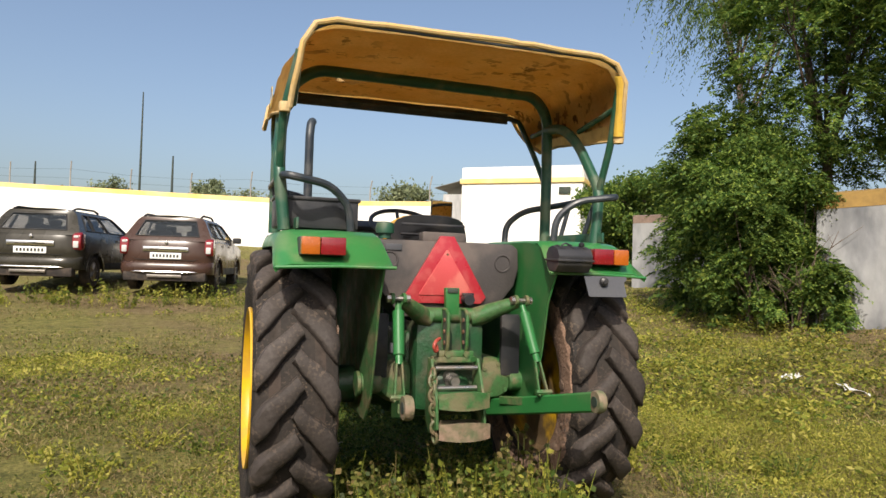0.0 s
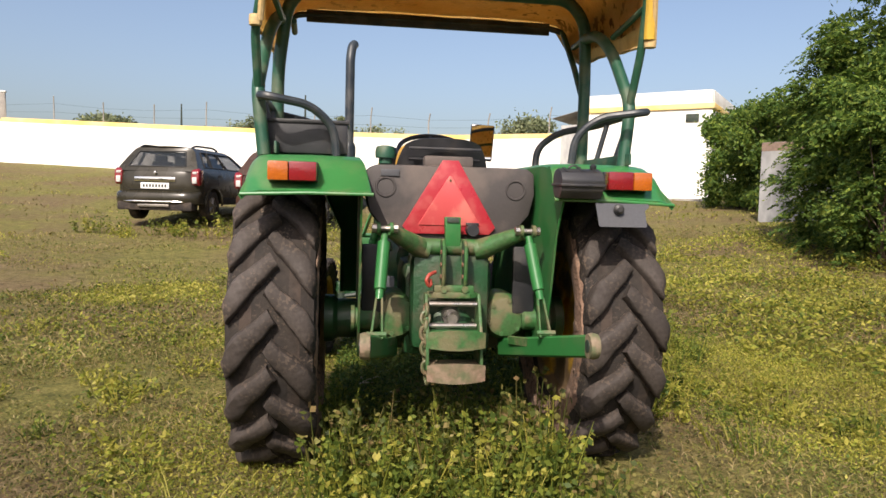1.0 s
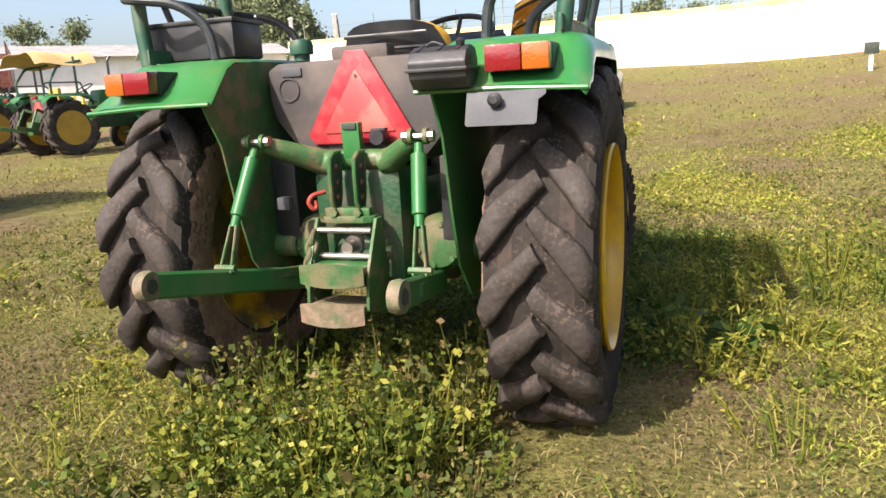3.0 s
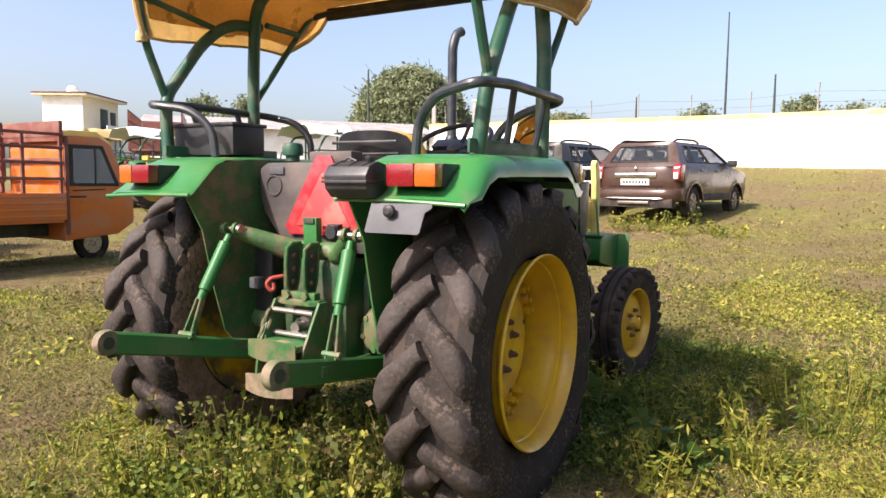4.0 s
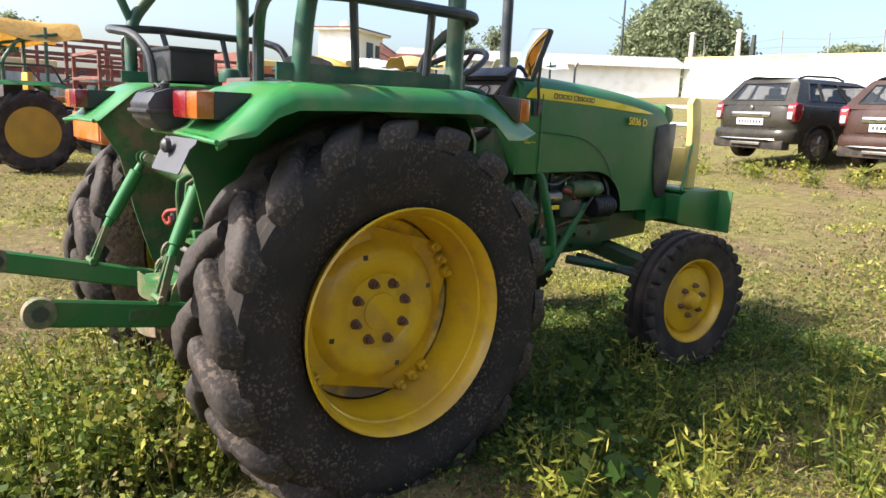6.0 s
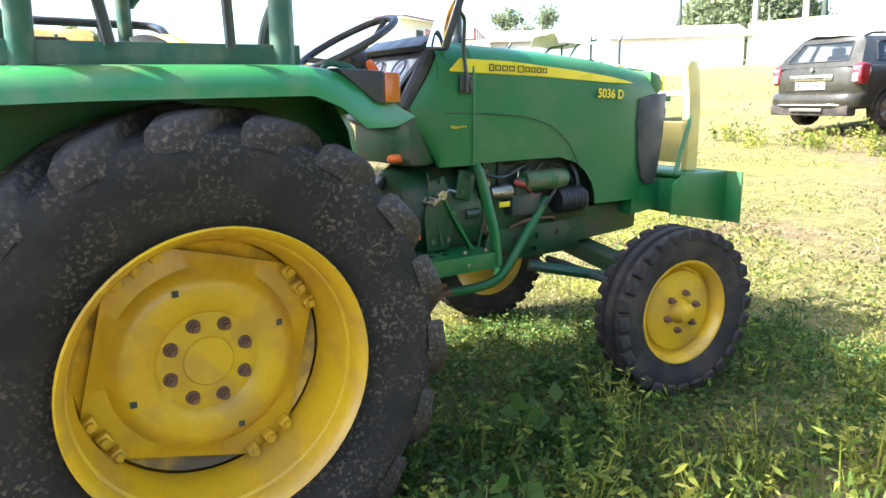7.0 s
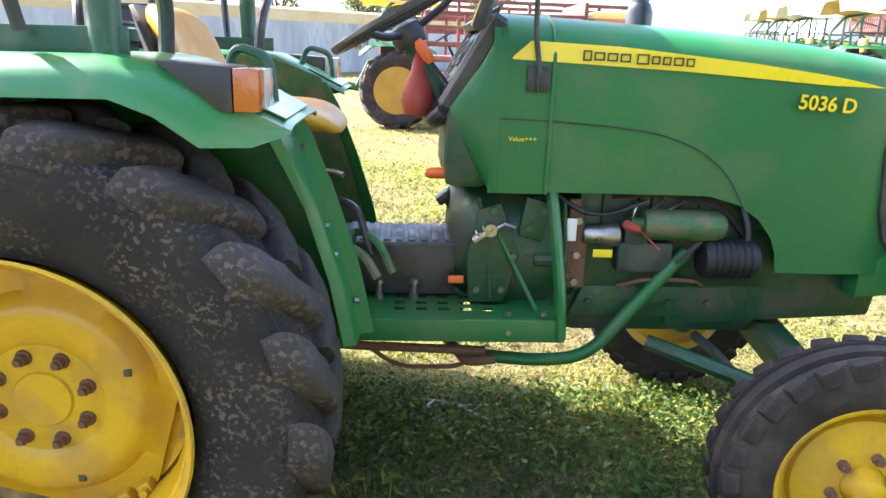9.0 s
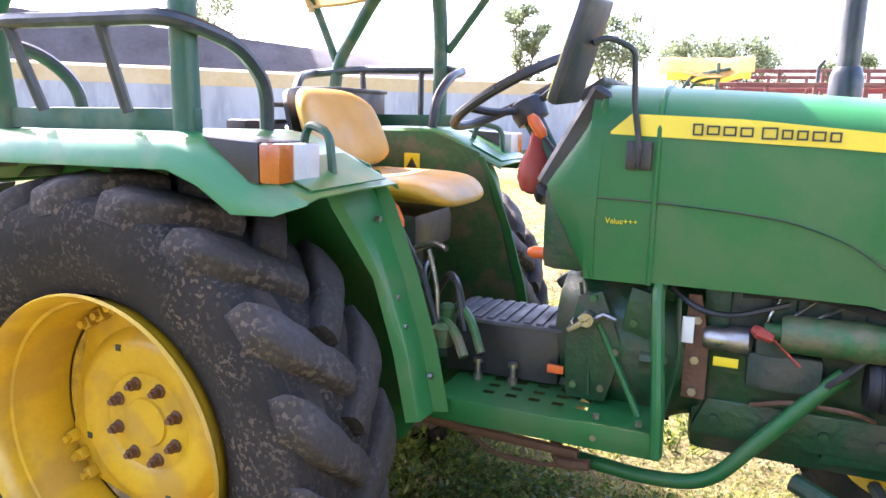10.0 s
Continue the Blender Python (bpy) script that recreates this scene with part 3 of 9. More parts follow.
def fence_posts():
    """Slanted iron posts with wires along the top of the back wall."""
    a, b = Vector((16.0, 24.8)), Vector((-22.6, 34.9))
    d = b - a
    n = 15
    tops = []
    f = thing("wire_fence", Matrix(), "thin iron posts with wire strands along the wall top", "fence")
    for i in range(n):
        p = a + d * (i + 0.5) / n
        g = ground_height(p.x, p.y) + 2.16
        bm = bm_new()
        h = 0.95 if i % 3 else 1.15
        tube(bm, [(p.x, p.y, g), (p.x, p.y, g + h * 0.6), (p.x + 0.05, p.y - 0.16, g + h)], 0.028, 6)
        part("post", bm, CONCRETE, f)
        tops.append((Vector((p.x, p.y, g + h * 0.35)), Vector((p.x + 0.02, p.y - 0.05, g + h * 0.7))))
    for k in range(2):
        bm = bm_new()
        tube(bm, [t[k] for t in tops], 0.004, 4)
        part("wire", bm, CAST_DARK, f)


fence_posts()


def wall_post(x):
    """A square concrete post standing on the back wall."""
    y = 24.8 + (16.0 - x) * 0.2617
    p = thing("wall_post", pose(x, y, ground_height(x, y) + 2.15, 0, 0, 15), "square grey concrete post standing on the wall", "post", "wall posts")
    bm = bm_new()
    prism(bm, [(-0.13, -0.05), (0.13, -0.05), (0.115, 1.30), (-0.115, 1.30)], "y", -0.12, 0.12, 0.02)
    part("shaft", bm, CONCRETE, p)
    bm = bm_new()
    box(bm, (0, 0, 1.33), (0.30, 0.30, 0.08), 0.02)
    part("post_cap", bm, WALL_WHITE, p, "whitewashed cap")


for x in (-22.3, -18.9):
    wall_post(x)


def pump_house():
    h = thing("pump_house", pose(6.89, 21.92, 1.50, 0, 0, -36.0), "small white limewashed block house with a yellow cornice", "house")
    W, D, H = 4.50, 4.6, 2.98
    t = 0.22
    for c, sz in (((W / 2, t / 2, H / 2 - 0.2), (W, t, H + 0.4)), ((W / 2, D - t / 2, H / 2 - 0.2), (W, t, H + 0.4)), ((W - t / 2, D / 2, H / 2 - 0.2), (t, D - 2 * t, H + 0.4)),
                  ((t / 2, 0.9, H / 2 - 0.2), (t, 1.35, H + 0.4)), ((t / 2, D - 1.3, H / 2 - 0.2), (t, 2.1, H + 0.4)), ((t / 2, 2.2, H - 0.1), (t, 1.3, 0.6))):
        bm = bm_new()
        box(bm, c, sz, 0.008)
        part("wall", bm, WALL_WHITE, h)
    bm = bm_new()
    box(bm, (W / 2, D / 2, H + 0.10), (W + 0.14, D + 0.14, 0.18), 0.02)
    part("cornice", bm, WALL_YELLOW, h, "yellow cornice band")
    bm = bm_new()
    for c, s in (((W / 2, 0.06, H + 0.40), (W, 0.16, 0.44)), ((W / 2, D - 0.06, H + 0.40), (W, 0.16, 0.44)), ((0.06, D / 2, H + 0.40), (0.16, D - 0.28, 0.44)), ((W - 0.06, D / 2, H + 0.40), (0.16, D - 0.28, 0.44))):
        box(bm, c, s, 0.02)
    part("parapet", bm, WALL_WHITE, h)
    bm = bm_new()
    box(bm, (W - 0.62, -0.02, H - 0.28), (0.42, 0.06, 0.26), 0.005)
    part("vent_opening", bm, CAST_DARK, h, "dark vent opening")
    bm = bm_new()
    box(bm, (0.05, 2.2, 1.0), (0.06, 1.1, 2.1), 0.01)
    part("door", bm, PLATE_GREY, h, "grey sheet door")
    bm = bm_new()
    rows = [[(-1.15, y, H - 0.12 + 0.03 * (k % 2)), (0.02, y, H + 0.16 + 0.03 * (k % 2))] for k, y in enumerate([0.0 + 0.12 * j for j in range(26)])]
    shell(bm, rows, 0.01)
    part("awning", bm, SHEET_GREY, h, "sloping corrugated sheet awning")
    bm = bm_new()                              # a narrow annex set back beside the front
    box(bm, (-0.40, 1.25, H / 2 - 0.28), (0.80, 2.2, H - 0.15), 0.01)
    part("annex_wall", bm, WALL_GREY, h, "streaked grey-white annex wall")
    bm = bm_new()                              # broken concrete apron along the foot
    box(bm, (W / 2 - 0.2, -0.35, -0.10), (W + 0.9, 0.75, 0.22), 0.03)
    box(bm, (-0.5, 1.2, -0.12), (1.0, 3.4, 0.20), 0.03)
    part("apron", bm, CONCRETE, h, "pale concrete apron")
    p = thing("meter_box", pose(5.03, 20.4, ground_height(5.03, 20.4)), "small dark meter box on a short white post", "box")
    bm = bm_new()
    box(bm, (0, 0, 0.22), (0.10, 0.10, 0.5), 0.01)
    part("post", bm, WALL_WHITE, p)
    bm = bm_new()
    box(bm, (0, 0, 0.60), (0.34, 0.22, 0.30), 0.02)
    part("box_body", bm, CAST_DARK, p)


pump_house()


def shed():
    a, b = Vector((-22.8, 34.7, 0)), Vector((-33.5, 22.5, 0))
    d = (b - a).normalized()
    L = (b - a).length
    g = ground_height(-27, 30)
    s = thing("long_shed", Matrix.Translation((a.x, a.y, g - 0.2)) @ Matrix.Rotation(math.atan2(d.y, d.x), 4, "Z"), "long low white shed with a weathered sheet roof", "shed")
    bm = bm_new()
    box(bm, (L / 2, 0.0, 0.95), (L, 0.2, 2.5), 0.02)
    part("wall", bm, WALL_WHITE, s)
    bm = bm_new()
    box(bm, (0.1, -3.0, 1.0), (0.2, 5.8, 2.7), 0.02)
    part("wall", bm, WALL_WHITE, s)
    bm = bm_new()
    box(bm, (L - 0.1, -3.0, 1.0), (0.2, 5.8, 2.7), 0.02)
    part("wall", bm, WALL_WHITE, s)
    bm = bm_new()
    rows = []
    for k in range(131):
        x = -0.4 + (L + 0.8) * k / 130
        dz = 0.03 * (k % 2)
        rows.append([(x, 0.6, 2.12 + dz), (x, -3.0, 3.0 + dz), (x, -6.4, 2.1 + dz)])
    shell(bm, rows, 0.012)
    part("roof", bm, SHEET_GREY, s)


shed()


def brown_shed():
    s = thing("brown_roof_shed", Matrix(), "low building with a dark brown sheet roof behind the wall", "shed")
    a, b = Vector((-3.0, -24.5, 0)), Vector((-25.3, -10.5, 0))
    d = (b - a).normalized()
    q = Vector((d.y, -d.x, 0)) * -1
    bm = bm_new()
    n = 90
    rows = []
    for k in range(n + 1):
        p = a + (b - a) * k / n
        f = k / n
        dz = 0.025 * (k % 2)
        top = 4.9 - 1.45 * f ** 1.2
        e = p - q * 1.2
        r = p + q * 2.2
        rows.append([(e.x, e.y, 2.55 + dz), (p.x, p.y, top - 0.25 + dz), (r.x, r.y, top + dz)])
    shell(bm, rows, 0.02)
    part("roof", bm, SHEET_BROWN, s)
    bm = bm_new()
    for k in range(2):
        p = a + (b - a) * (0.02 + 0.96 * k) + q * 0.4
        box(bm, (p.x, p.y, 1.4), (0.3, 0.3, 3.0), 0.02)
    e, f = a + q * 0.2, b + q * 0.2
    bar(bm, (e.x, e.y, 1.4), (f.x, f.y, 1.4), 0.2, 2.6, 0.01)
    part("wall", bm, WALL_GREY, s)


brown_shed()


def far_house():
    h = thing("two_storey_house", pose(-44.8, 25.65, 1.0, 0, 0, 32), "white two-storey house with a red roof edge and a dark doorway", "house")
    W, D = 2.6, 4.9
    bm = bm_new()
    box(bm, (0, 0, 1.5), (W + 0.3, D + 0.6, 3.4), 0.03)
    part("wall", bm, WALL_WHITE, h)
    bm = bm_new()
    box(bm, (0, 0, 4.4), (W, D, 2.5), 0.03)
    part("upper_wall", bm, WALL_CREAM, h, "cream upper storey")
    # sunlight on this face is put in as a white sheet over the cream
    bm = bm_new()
    box(bm, (0, -D / 2 - 0.03, 4.4), (W, 0.05, 2.48), 0.01)
    part("plaster_face", bm, WALL_WHITE, h)
    bm = bm_new()
    box(bm, (0, 0, 5.70), (W + 0.9, D + 0.9, 0.13), 0.02)
    part("roof_slab", bm, WALL_CREAM, h, "overhanging roof slab")
    bm = bm_new()
    box(bm, (0, -D / 2 - 0.46, 5.80), (W + 0.95, 0.05, 0.09), 0.01)
    part("roof_edge", bm, MAROON, h, "thin red roof edge")
    bm = bm_new()
    box(bm, (W / 2 + 0.46, 0, 5.80), (0.05, D + 0.9, 0.09), 0.01)
    part("roof_edge", bm, MAROON, h, "thin red roof edge")
    bm = bm_new()
    box(bm, (W / 2 + 0.01, 0.3, 4.15), (0.08, 1.0, 1.8), 0.01)
    part("door", bm, CAST_DARK, h, "dark doorway")
    bm = bm_new()
    box(bm, (W / 2 + 0.01, 1.6, 4.5), (0.08, 0.7, 0.9), 0.01)
    part("window", bm, CAST_DARK, h, "dark window")
    bm = bm_new()
    box(bm, (W / 2 + 0.65, 0.3, 3.14), (1.3, D - 0.4, 0.12), 0.02)
    part("balcony_floor", bm, WALL_WHITE, h)
    bm = bm_new()
    box(bm, (W / 2 + 1.27, 0.3, 3.50), (0.06, D - 0.4, 0.62), 0.02)
    part("balcony_rail", bm, WALL_WHITE, h)
    bm = bm_new()
    lathe(bm, [(0.34, 5.76), (0.34, 6.25), (0.22, 6.40)], "z", (0.0, -1.2, 0), 16)
    part("roof_tank", bm, WALL_WHITE, h, "white water tank")


far_house()


def mast(name, x, y, h, r, label):
    g = ground_height(x, y)
    t = thing(name, pose(x, y, g - 0.1), label, "pole")
    bm = bm_new()
    tube(bm, [(0, 0, 0), (0.01, 0, h * 0.5), (0, 0, h)], [r, r * 0.8, r * 0.45], 8)
    part("pole", bm, CAST_DARK, t)
    return t


mast("tall_pole", -7.95, 48.6, 13.0 - ground_height(-7.95, 48.6), 0.09, "tall thin grey steel pole beyond the wall")
mast("utility_pole", -8.1, 72.0, 12.1 - ground_height(-8.1, 72.0), 0.17, "grey utility pole in the distance")
mast("utility_pole", -16.0, 55.0, 5.0, 0.12, "grey utility pole in the distance")
mast("utility_pole", -30.0, 38.0, 6.3, 0.12, "grey utility pole beyond the shed")
mast("chimney_post", -29.1, 52.6, 8.4 - ground_height(-29.1, 52.6), 0.36, "short dark post with a pale cap behind the wall")

# ---- the tractor ----
def agricultural_tyre(bm_body, R, half, lugs, lug_h, lug_w, bead, sweep):
    """Carcass into bm_body, axis x through the origin; returns a mesh of one tread bar for each side. The bars lead at the centre line when rolling forwards."""
    side = [(bead, half * 0.74), (bead + 0.03, half * 0.84), (bead + (R - bead) * 0.35, half * 0.97), (bead + (R - bead) * 0.58, half * 1.0),
            (R - lug_h - 0.060, half * 0.995), (R - lug_h - 0.026, half * 0.94), (R - lug_h - 0.008, half * 0.74), (R - lug_h + 0.004, half * 0.25)]
    prof = side + [(r, -a) for r, a in side[::-1]]
    lathe(bm_body, prof + [(bead - 0.004, -half * 0.6), (bead - 0.004, half * 0.6)], "x", seg=64, closed=True)

    def crown(a):
        k = abs(a) / half
        return R - lug_h - 0.004 - 0.014 * k ** 2 - 0.020 * max(0, k - 0.80) / 0.20

    meshes = {}
    for s in (1, -1):
        bm = bm_new()
        n = 12
        rows = []
        for j in range(n):
            t = j / (n - 1)
            a = s * half * (-0.05 + 1.0 * t)
            f = -sweep * (0.62 * t + 0.38 * t * t) - 0.012 * math.sin(t * 6.0)
            rc = crown(a)
            w = lug_w * (0.66 + 0.60 * t ** 1.2) * (1.0 if t < 0.88 else 1.0 - 1.6 * (t - 0.88))
            hh = lug_h * (0.93 if j == 0 else 1.0 if t < 0.92 else 0.94)
            row = []
            for q, ww in ((-0.022, -1.06), (0.42 * hh, -0.97), (0.84 * hh, -0.88), (0.99 * hh, -0.68), (1.03 * hh, 0.0), (0.99 * hh, 0.68), (0.84 * hh, 0.88), (0.42 * hh, 0.97), (-0.022, 1.06)):
                df = ww * w * 0.74 / R
                aa = max(-half * 0.985, min(half * 0.985, a + ww * w * 0.46 * s * (1 - 0.75 * t ** 4)))
                rr = rc + q
                row.append((aa, -rr * math.cos(f + df), rr * math.sin(f + df)))
            rows.append(row)
        # the bar's blunt end rounds over the shoulder and dies away in the sidewall
        last = [Vector(p) for p in rows[-1]]
        for e in (0.25, 0.5, 0.75, 1.0):
            row = []
            for p, ww in zip(last, (-1.0, -0.93, -0.82, -0.6, 0.0, 0.6, 0.82, 0.93, 1.0)):
                df = ww * 0.96 * w * 0.74 / R
                rr = R - 0.098
                goal = Vector((s * half * 0.985, -rr * math.cos(f + df), rr * math.sin(f + df)))
                q = p.lerp(goal, e)
                q.x += s * half * 0.025 * math.sin(math.pi * e) * (1 - ww * ww)
                row.append(q)
            rows.append(row)
        g = [[bm.verts.new(p) for p in row] for row in rows]
        for a_, b_ in zip(g, g[1:]):
            for k in range(8):
                bm.faces.new((a_[k], a_[k + 1], b_[k + 1], b_[k]))
        bm.faces.new(g[0])
        bm.faces.new(g[-1])
        bmesh.ops.recalc_face_normals(bm, faces=bm.faces[:])
        for v in bm.verts:                     # worn, uneven rubber
            v.co += 0.007 * noise.noise_vector(v.co * 20) + 0.003 * noise.noise_vector(v.co * 55)
        me = bpy.data.meshes.new("tread_bar")
        bm.to_mesh(me)
        bm.free()
        me.shade_smooth()
        me.set_sharp_from_angle(angle=radians(48))
        meshes[s] = me
    return meshes


def tread_bars(parent, meshes, lugs, mat):
    for s, me in meshes.items():
        me.materials.append(mat)
        rnd = random.Random(lugs + s)
        for i in range(lugs):
            ob = new("tread_bar", me)
            ob.parent = parent
            ob.matrix_local = Matrix.Rotation(-2 * math.pi * (i + (0.5 if s < 0 else 0)) / lugs + rnd.uniform(-0.012, 0.012), 4, "X") @ Matrix.Diagonal((rnd.uniform(0.985, 1.015), *[rnd.uniform(0.990, 1.004)] * 2, 1))


def rear_wheel(parent, x, side):
    """side 1: the dished face looks to +x."""
    w = new("rear_wheel")
    w.parent = parent
    w.matrix_local = pose(x, 0.03, 0.584, 0, 0, 0)
    w["label"] = "big rear wheel with mud on its inner side and a yellow rim"
    a = bm_new()
    bars = agricultural_tyre(a, 0.655, 0.174, 18, 0.050, 0.058, 0.366, 0.345)
    part("tyre", a, RUBBER, w, "dusty black tractor tyre")
    bm = bm_new()                              # dusty valleys, the shade between the bars put into their colour
    lathe(bm, [(0.655 - 0.048 - (0.0165 if k in (0, 8) else 0.0015 if abs(k - 4) < 3 else 0.006), 0.174 * (0.205 * (k - 4))) for k in range(9)] + [(0.55, 0.13), (0.55, -0.13)], "x", seg=64, closed=True)
    part("tread_valley", bm, DUSTY_SHADED_TREAD, w, "dusty valleys between the tread bars, darkened like shade")
    tread_bars(w, bars, 18, RUBBER_LUG)
    bm = bm_new()
    o = side
    k = 0.938                                  # rim size
    lathe(bm, [(r * k, x_ * o) for r, x_ in ((0.394, 0.174), (0.399, 0.166), (0.394, 0.154), (0.380, 0.144), (0.368, 0.075), (0.350, 0.045), (0.350, -0.045), (0.368, -0.07),
               (0.342, -0.045), (0.342, 0.04), (0.358, 0.075), (0.362, 0.106), (0.370, 0.110), (0.372, 0.142), (0.386, 0.164))], "x", seg=64, closed=True)
    part("rim", bm, YELLOW, w, "yellow steel rim")
    bm = bm_new()
    lathe(bm, [(r * k, x_ * o) for r, x_ in ((0.368, -0.0705), (0.375, -0.108), (0.394, -0.113), (0.399, -0.126), (0.394, -0.134), (0.384, -0.128), (0.362, -0.104), (0.355, -0.07), (0.3335, -0.046), (0.318, -0.056), (0.28, -0.062), (0.12, -0.062), (0.12, -0.068),
               (0.29, -0.069), (0.325, -0.064), (0.357, -0.078), (0.365, -0.0705))], "x", seg=64, closed=True)
    part("rim_inner_side", bm, YELLOW_MUD_SHADED, w, "muddy yellow inner side of the rim, darkened as in shade")
    bm = bm_new()
    seg = 96

    def outline(f):
        r = 0.324
        for k in range(4):
            d = math.cos(f - (1.31 + k * math.pi / 2))
            if d > 0.5:
                r = min(r, 0.272 / d)
        return r
    prof = [(0.0, 0.0), (0.062, 0.0), (0.066, -0.006), (0.128, -0.008), (0.140, 0.0), (0.20, 0.006), (0.222, -0.002), (0.246, -0.030), (0.90, -0.040)]
    for thick in (0.0, -0.010):
        rings = []
        for r, a_ in prof:
            rings.append([bm.verts.new((o * (a_ + thick), *(lambda f, q: (q * math.cos(f), q * math.sin(f)))(2 * math.pi * i / seg, (outline(2 * math.pi * i / seg) if r > 0.5 else r)))) for i in range(seg)]
                         if r > 0 else None)
        for a_, b_ in zip(rings[1:], rings[2:]):
            for i in range(seg):
                bm.faces.new((a_[i], a_[(i + 1) % seg], b_[(i + 1) % seg], b_[i]))
        bm.faces.new(rings[1])
        if thick == 0.0:
            outer = rings[-1]
        else:
            for i in range(seg):
                bm.faces.new((outer[i], outer[(i + 1) % seg], rings[-1][(i + 1) % seg], rings[-1][i]))
    part("wheel_disc", bm, YELLOW, w, "yellow dished wheel disc")
    for k in range(8):
        f = radians(17.5 + 45 * k)
        bm = bm_new()
        lathe(bm, [(0.019, 0.0), (0.017, 0.006), (0.012, 0.008)], "x", seg=12)
        lathe(bm, [(0.0135, 0.006), (0.0135, 0.024)], "x", seg=6)
        lathe(bm, [(0.008, 0.02), (0.008, 0.034)], "x", seg=8)
        part("wheel_nut", bm, RUST, w, m=Matrix.Translation((o * -0.008, 0.102 * math.cos(f), 0.102 * math.sin(f))) @ pose(0, 0, 0, 0, 0, 0 if o > 0 else 180))
    for k in range(4):
        f = radians(-11.5 + 90 * k)
        bm = bm_new()
        box(bm, (o * 0.005, 0.203 * math.cos(f + 0.55), 0.203 * math.sin(f + 0.55)), (0.006, 0.016, 0.016), 0.001, rot=(0, 0, 0))
        part("square_hole", bm, CAST_DARK, w, "dark square hole in the disc")
        f = 1.31 + math.pi / 4 + k * math.pi / 2
        bm = bm_new()
        u = (math.cos(f), math.sin(f))
        for d in (-0.055, 0.0, 0.055):
            c = (o * -0.026, 0.302 * u[0] - d * u[1], 0.302 * u[1] + d * u[0])
            box(bm, c, (0.036, 0.034, 0.034), 0.008, rot=(math.degrees(f), 0, 0))
            nut(bm, (o * -0.002, c[1], c[2]), "x", 0.011, 0.016)
        part("rim_lug", bm, YELLOW, w, "bolted yellow rim lug")
    bm = bm_new()     # a crust of mud over the inner sidewall
    rows = []
    for j, (rr, xx) in enumerate(((0.388, 0.880), (0.42, 0.950), (0.46, 0.995), (0.49, 1.022), (0.52, 1.034), (0.545, 1.025), (0.562, 0.965))):
        row = []
        for i in range(121):
            f = 2 * math.pi * (i % 120) / 120
            nz = noise.noise((math.cos(f) * 7 + side * 5, math.sin(f) * 7, rr * 30))
            r2 = rr + (0.018 * noise.noise((math.cos(f) * 11, math.sin(f) * 11, 4.0 + side)) if j > 3 else 0)
            row.append((-o * 0.174 * (xx - 0.012 + 0.03 * nz), r2 * math.cos(f), r2 * math.sin(f)))
        rows.append(row)
    shell(bm, rows, 0.002)
    part("mud_layer", bm, MUD_SPECKLED, w, "brown mud caked over the inner sidewall")
    bm = bm_new()     # thicker lumps of mud
    rnd = random.Random(5 + side)
    for k in range(26):
        f = rnd.uniform(0, 2 * math.pi)
        rr = rnd.uniform(0.43, 0.57)
        a_ = -o * (0.172 + rnd.uniform(-0.004, 0.002))
        t = bmesh.new()
        bmesh.ops.create_icosphere(t, subdivisions=1, radius=1.0)
        s = rnd.uniform(0.012, 0.035)
        for v in t.verts:
            v.co = Vector((v.co.x * 0.008, v.co.y * s * rnd.uniform(0.8, 1.2), v.co.z * s * rnd.uniform(0.8, 1.2)))
        merge(bm, t, Matrix.Translation((a_, rr * math.cos(f), rr * math.sin(f))))
    part("mud_crust", bm, MUD, w, "dried mud on the sidewall")["kind"] = "stuff"
    return w


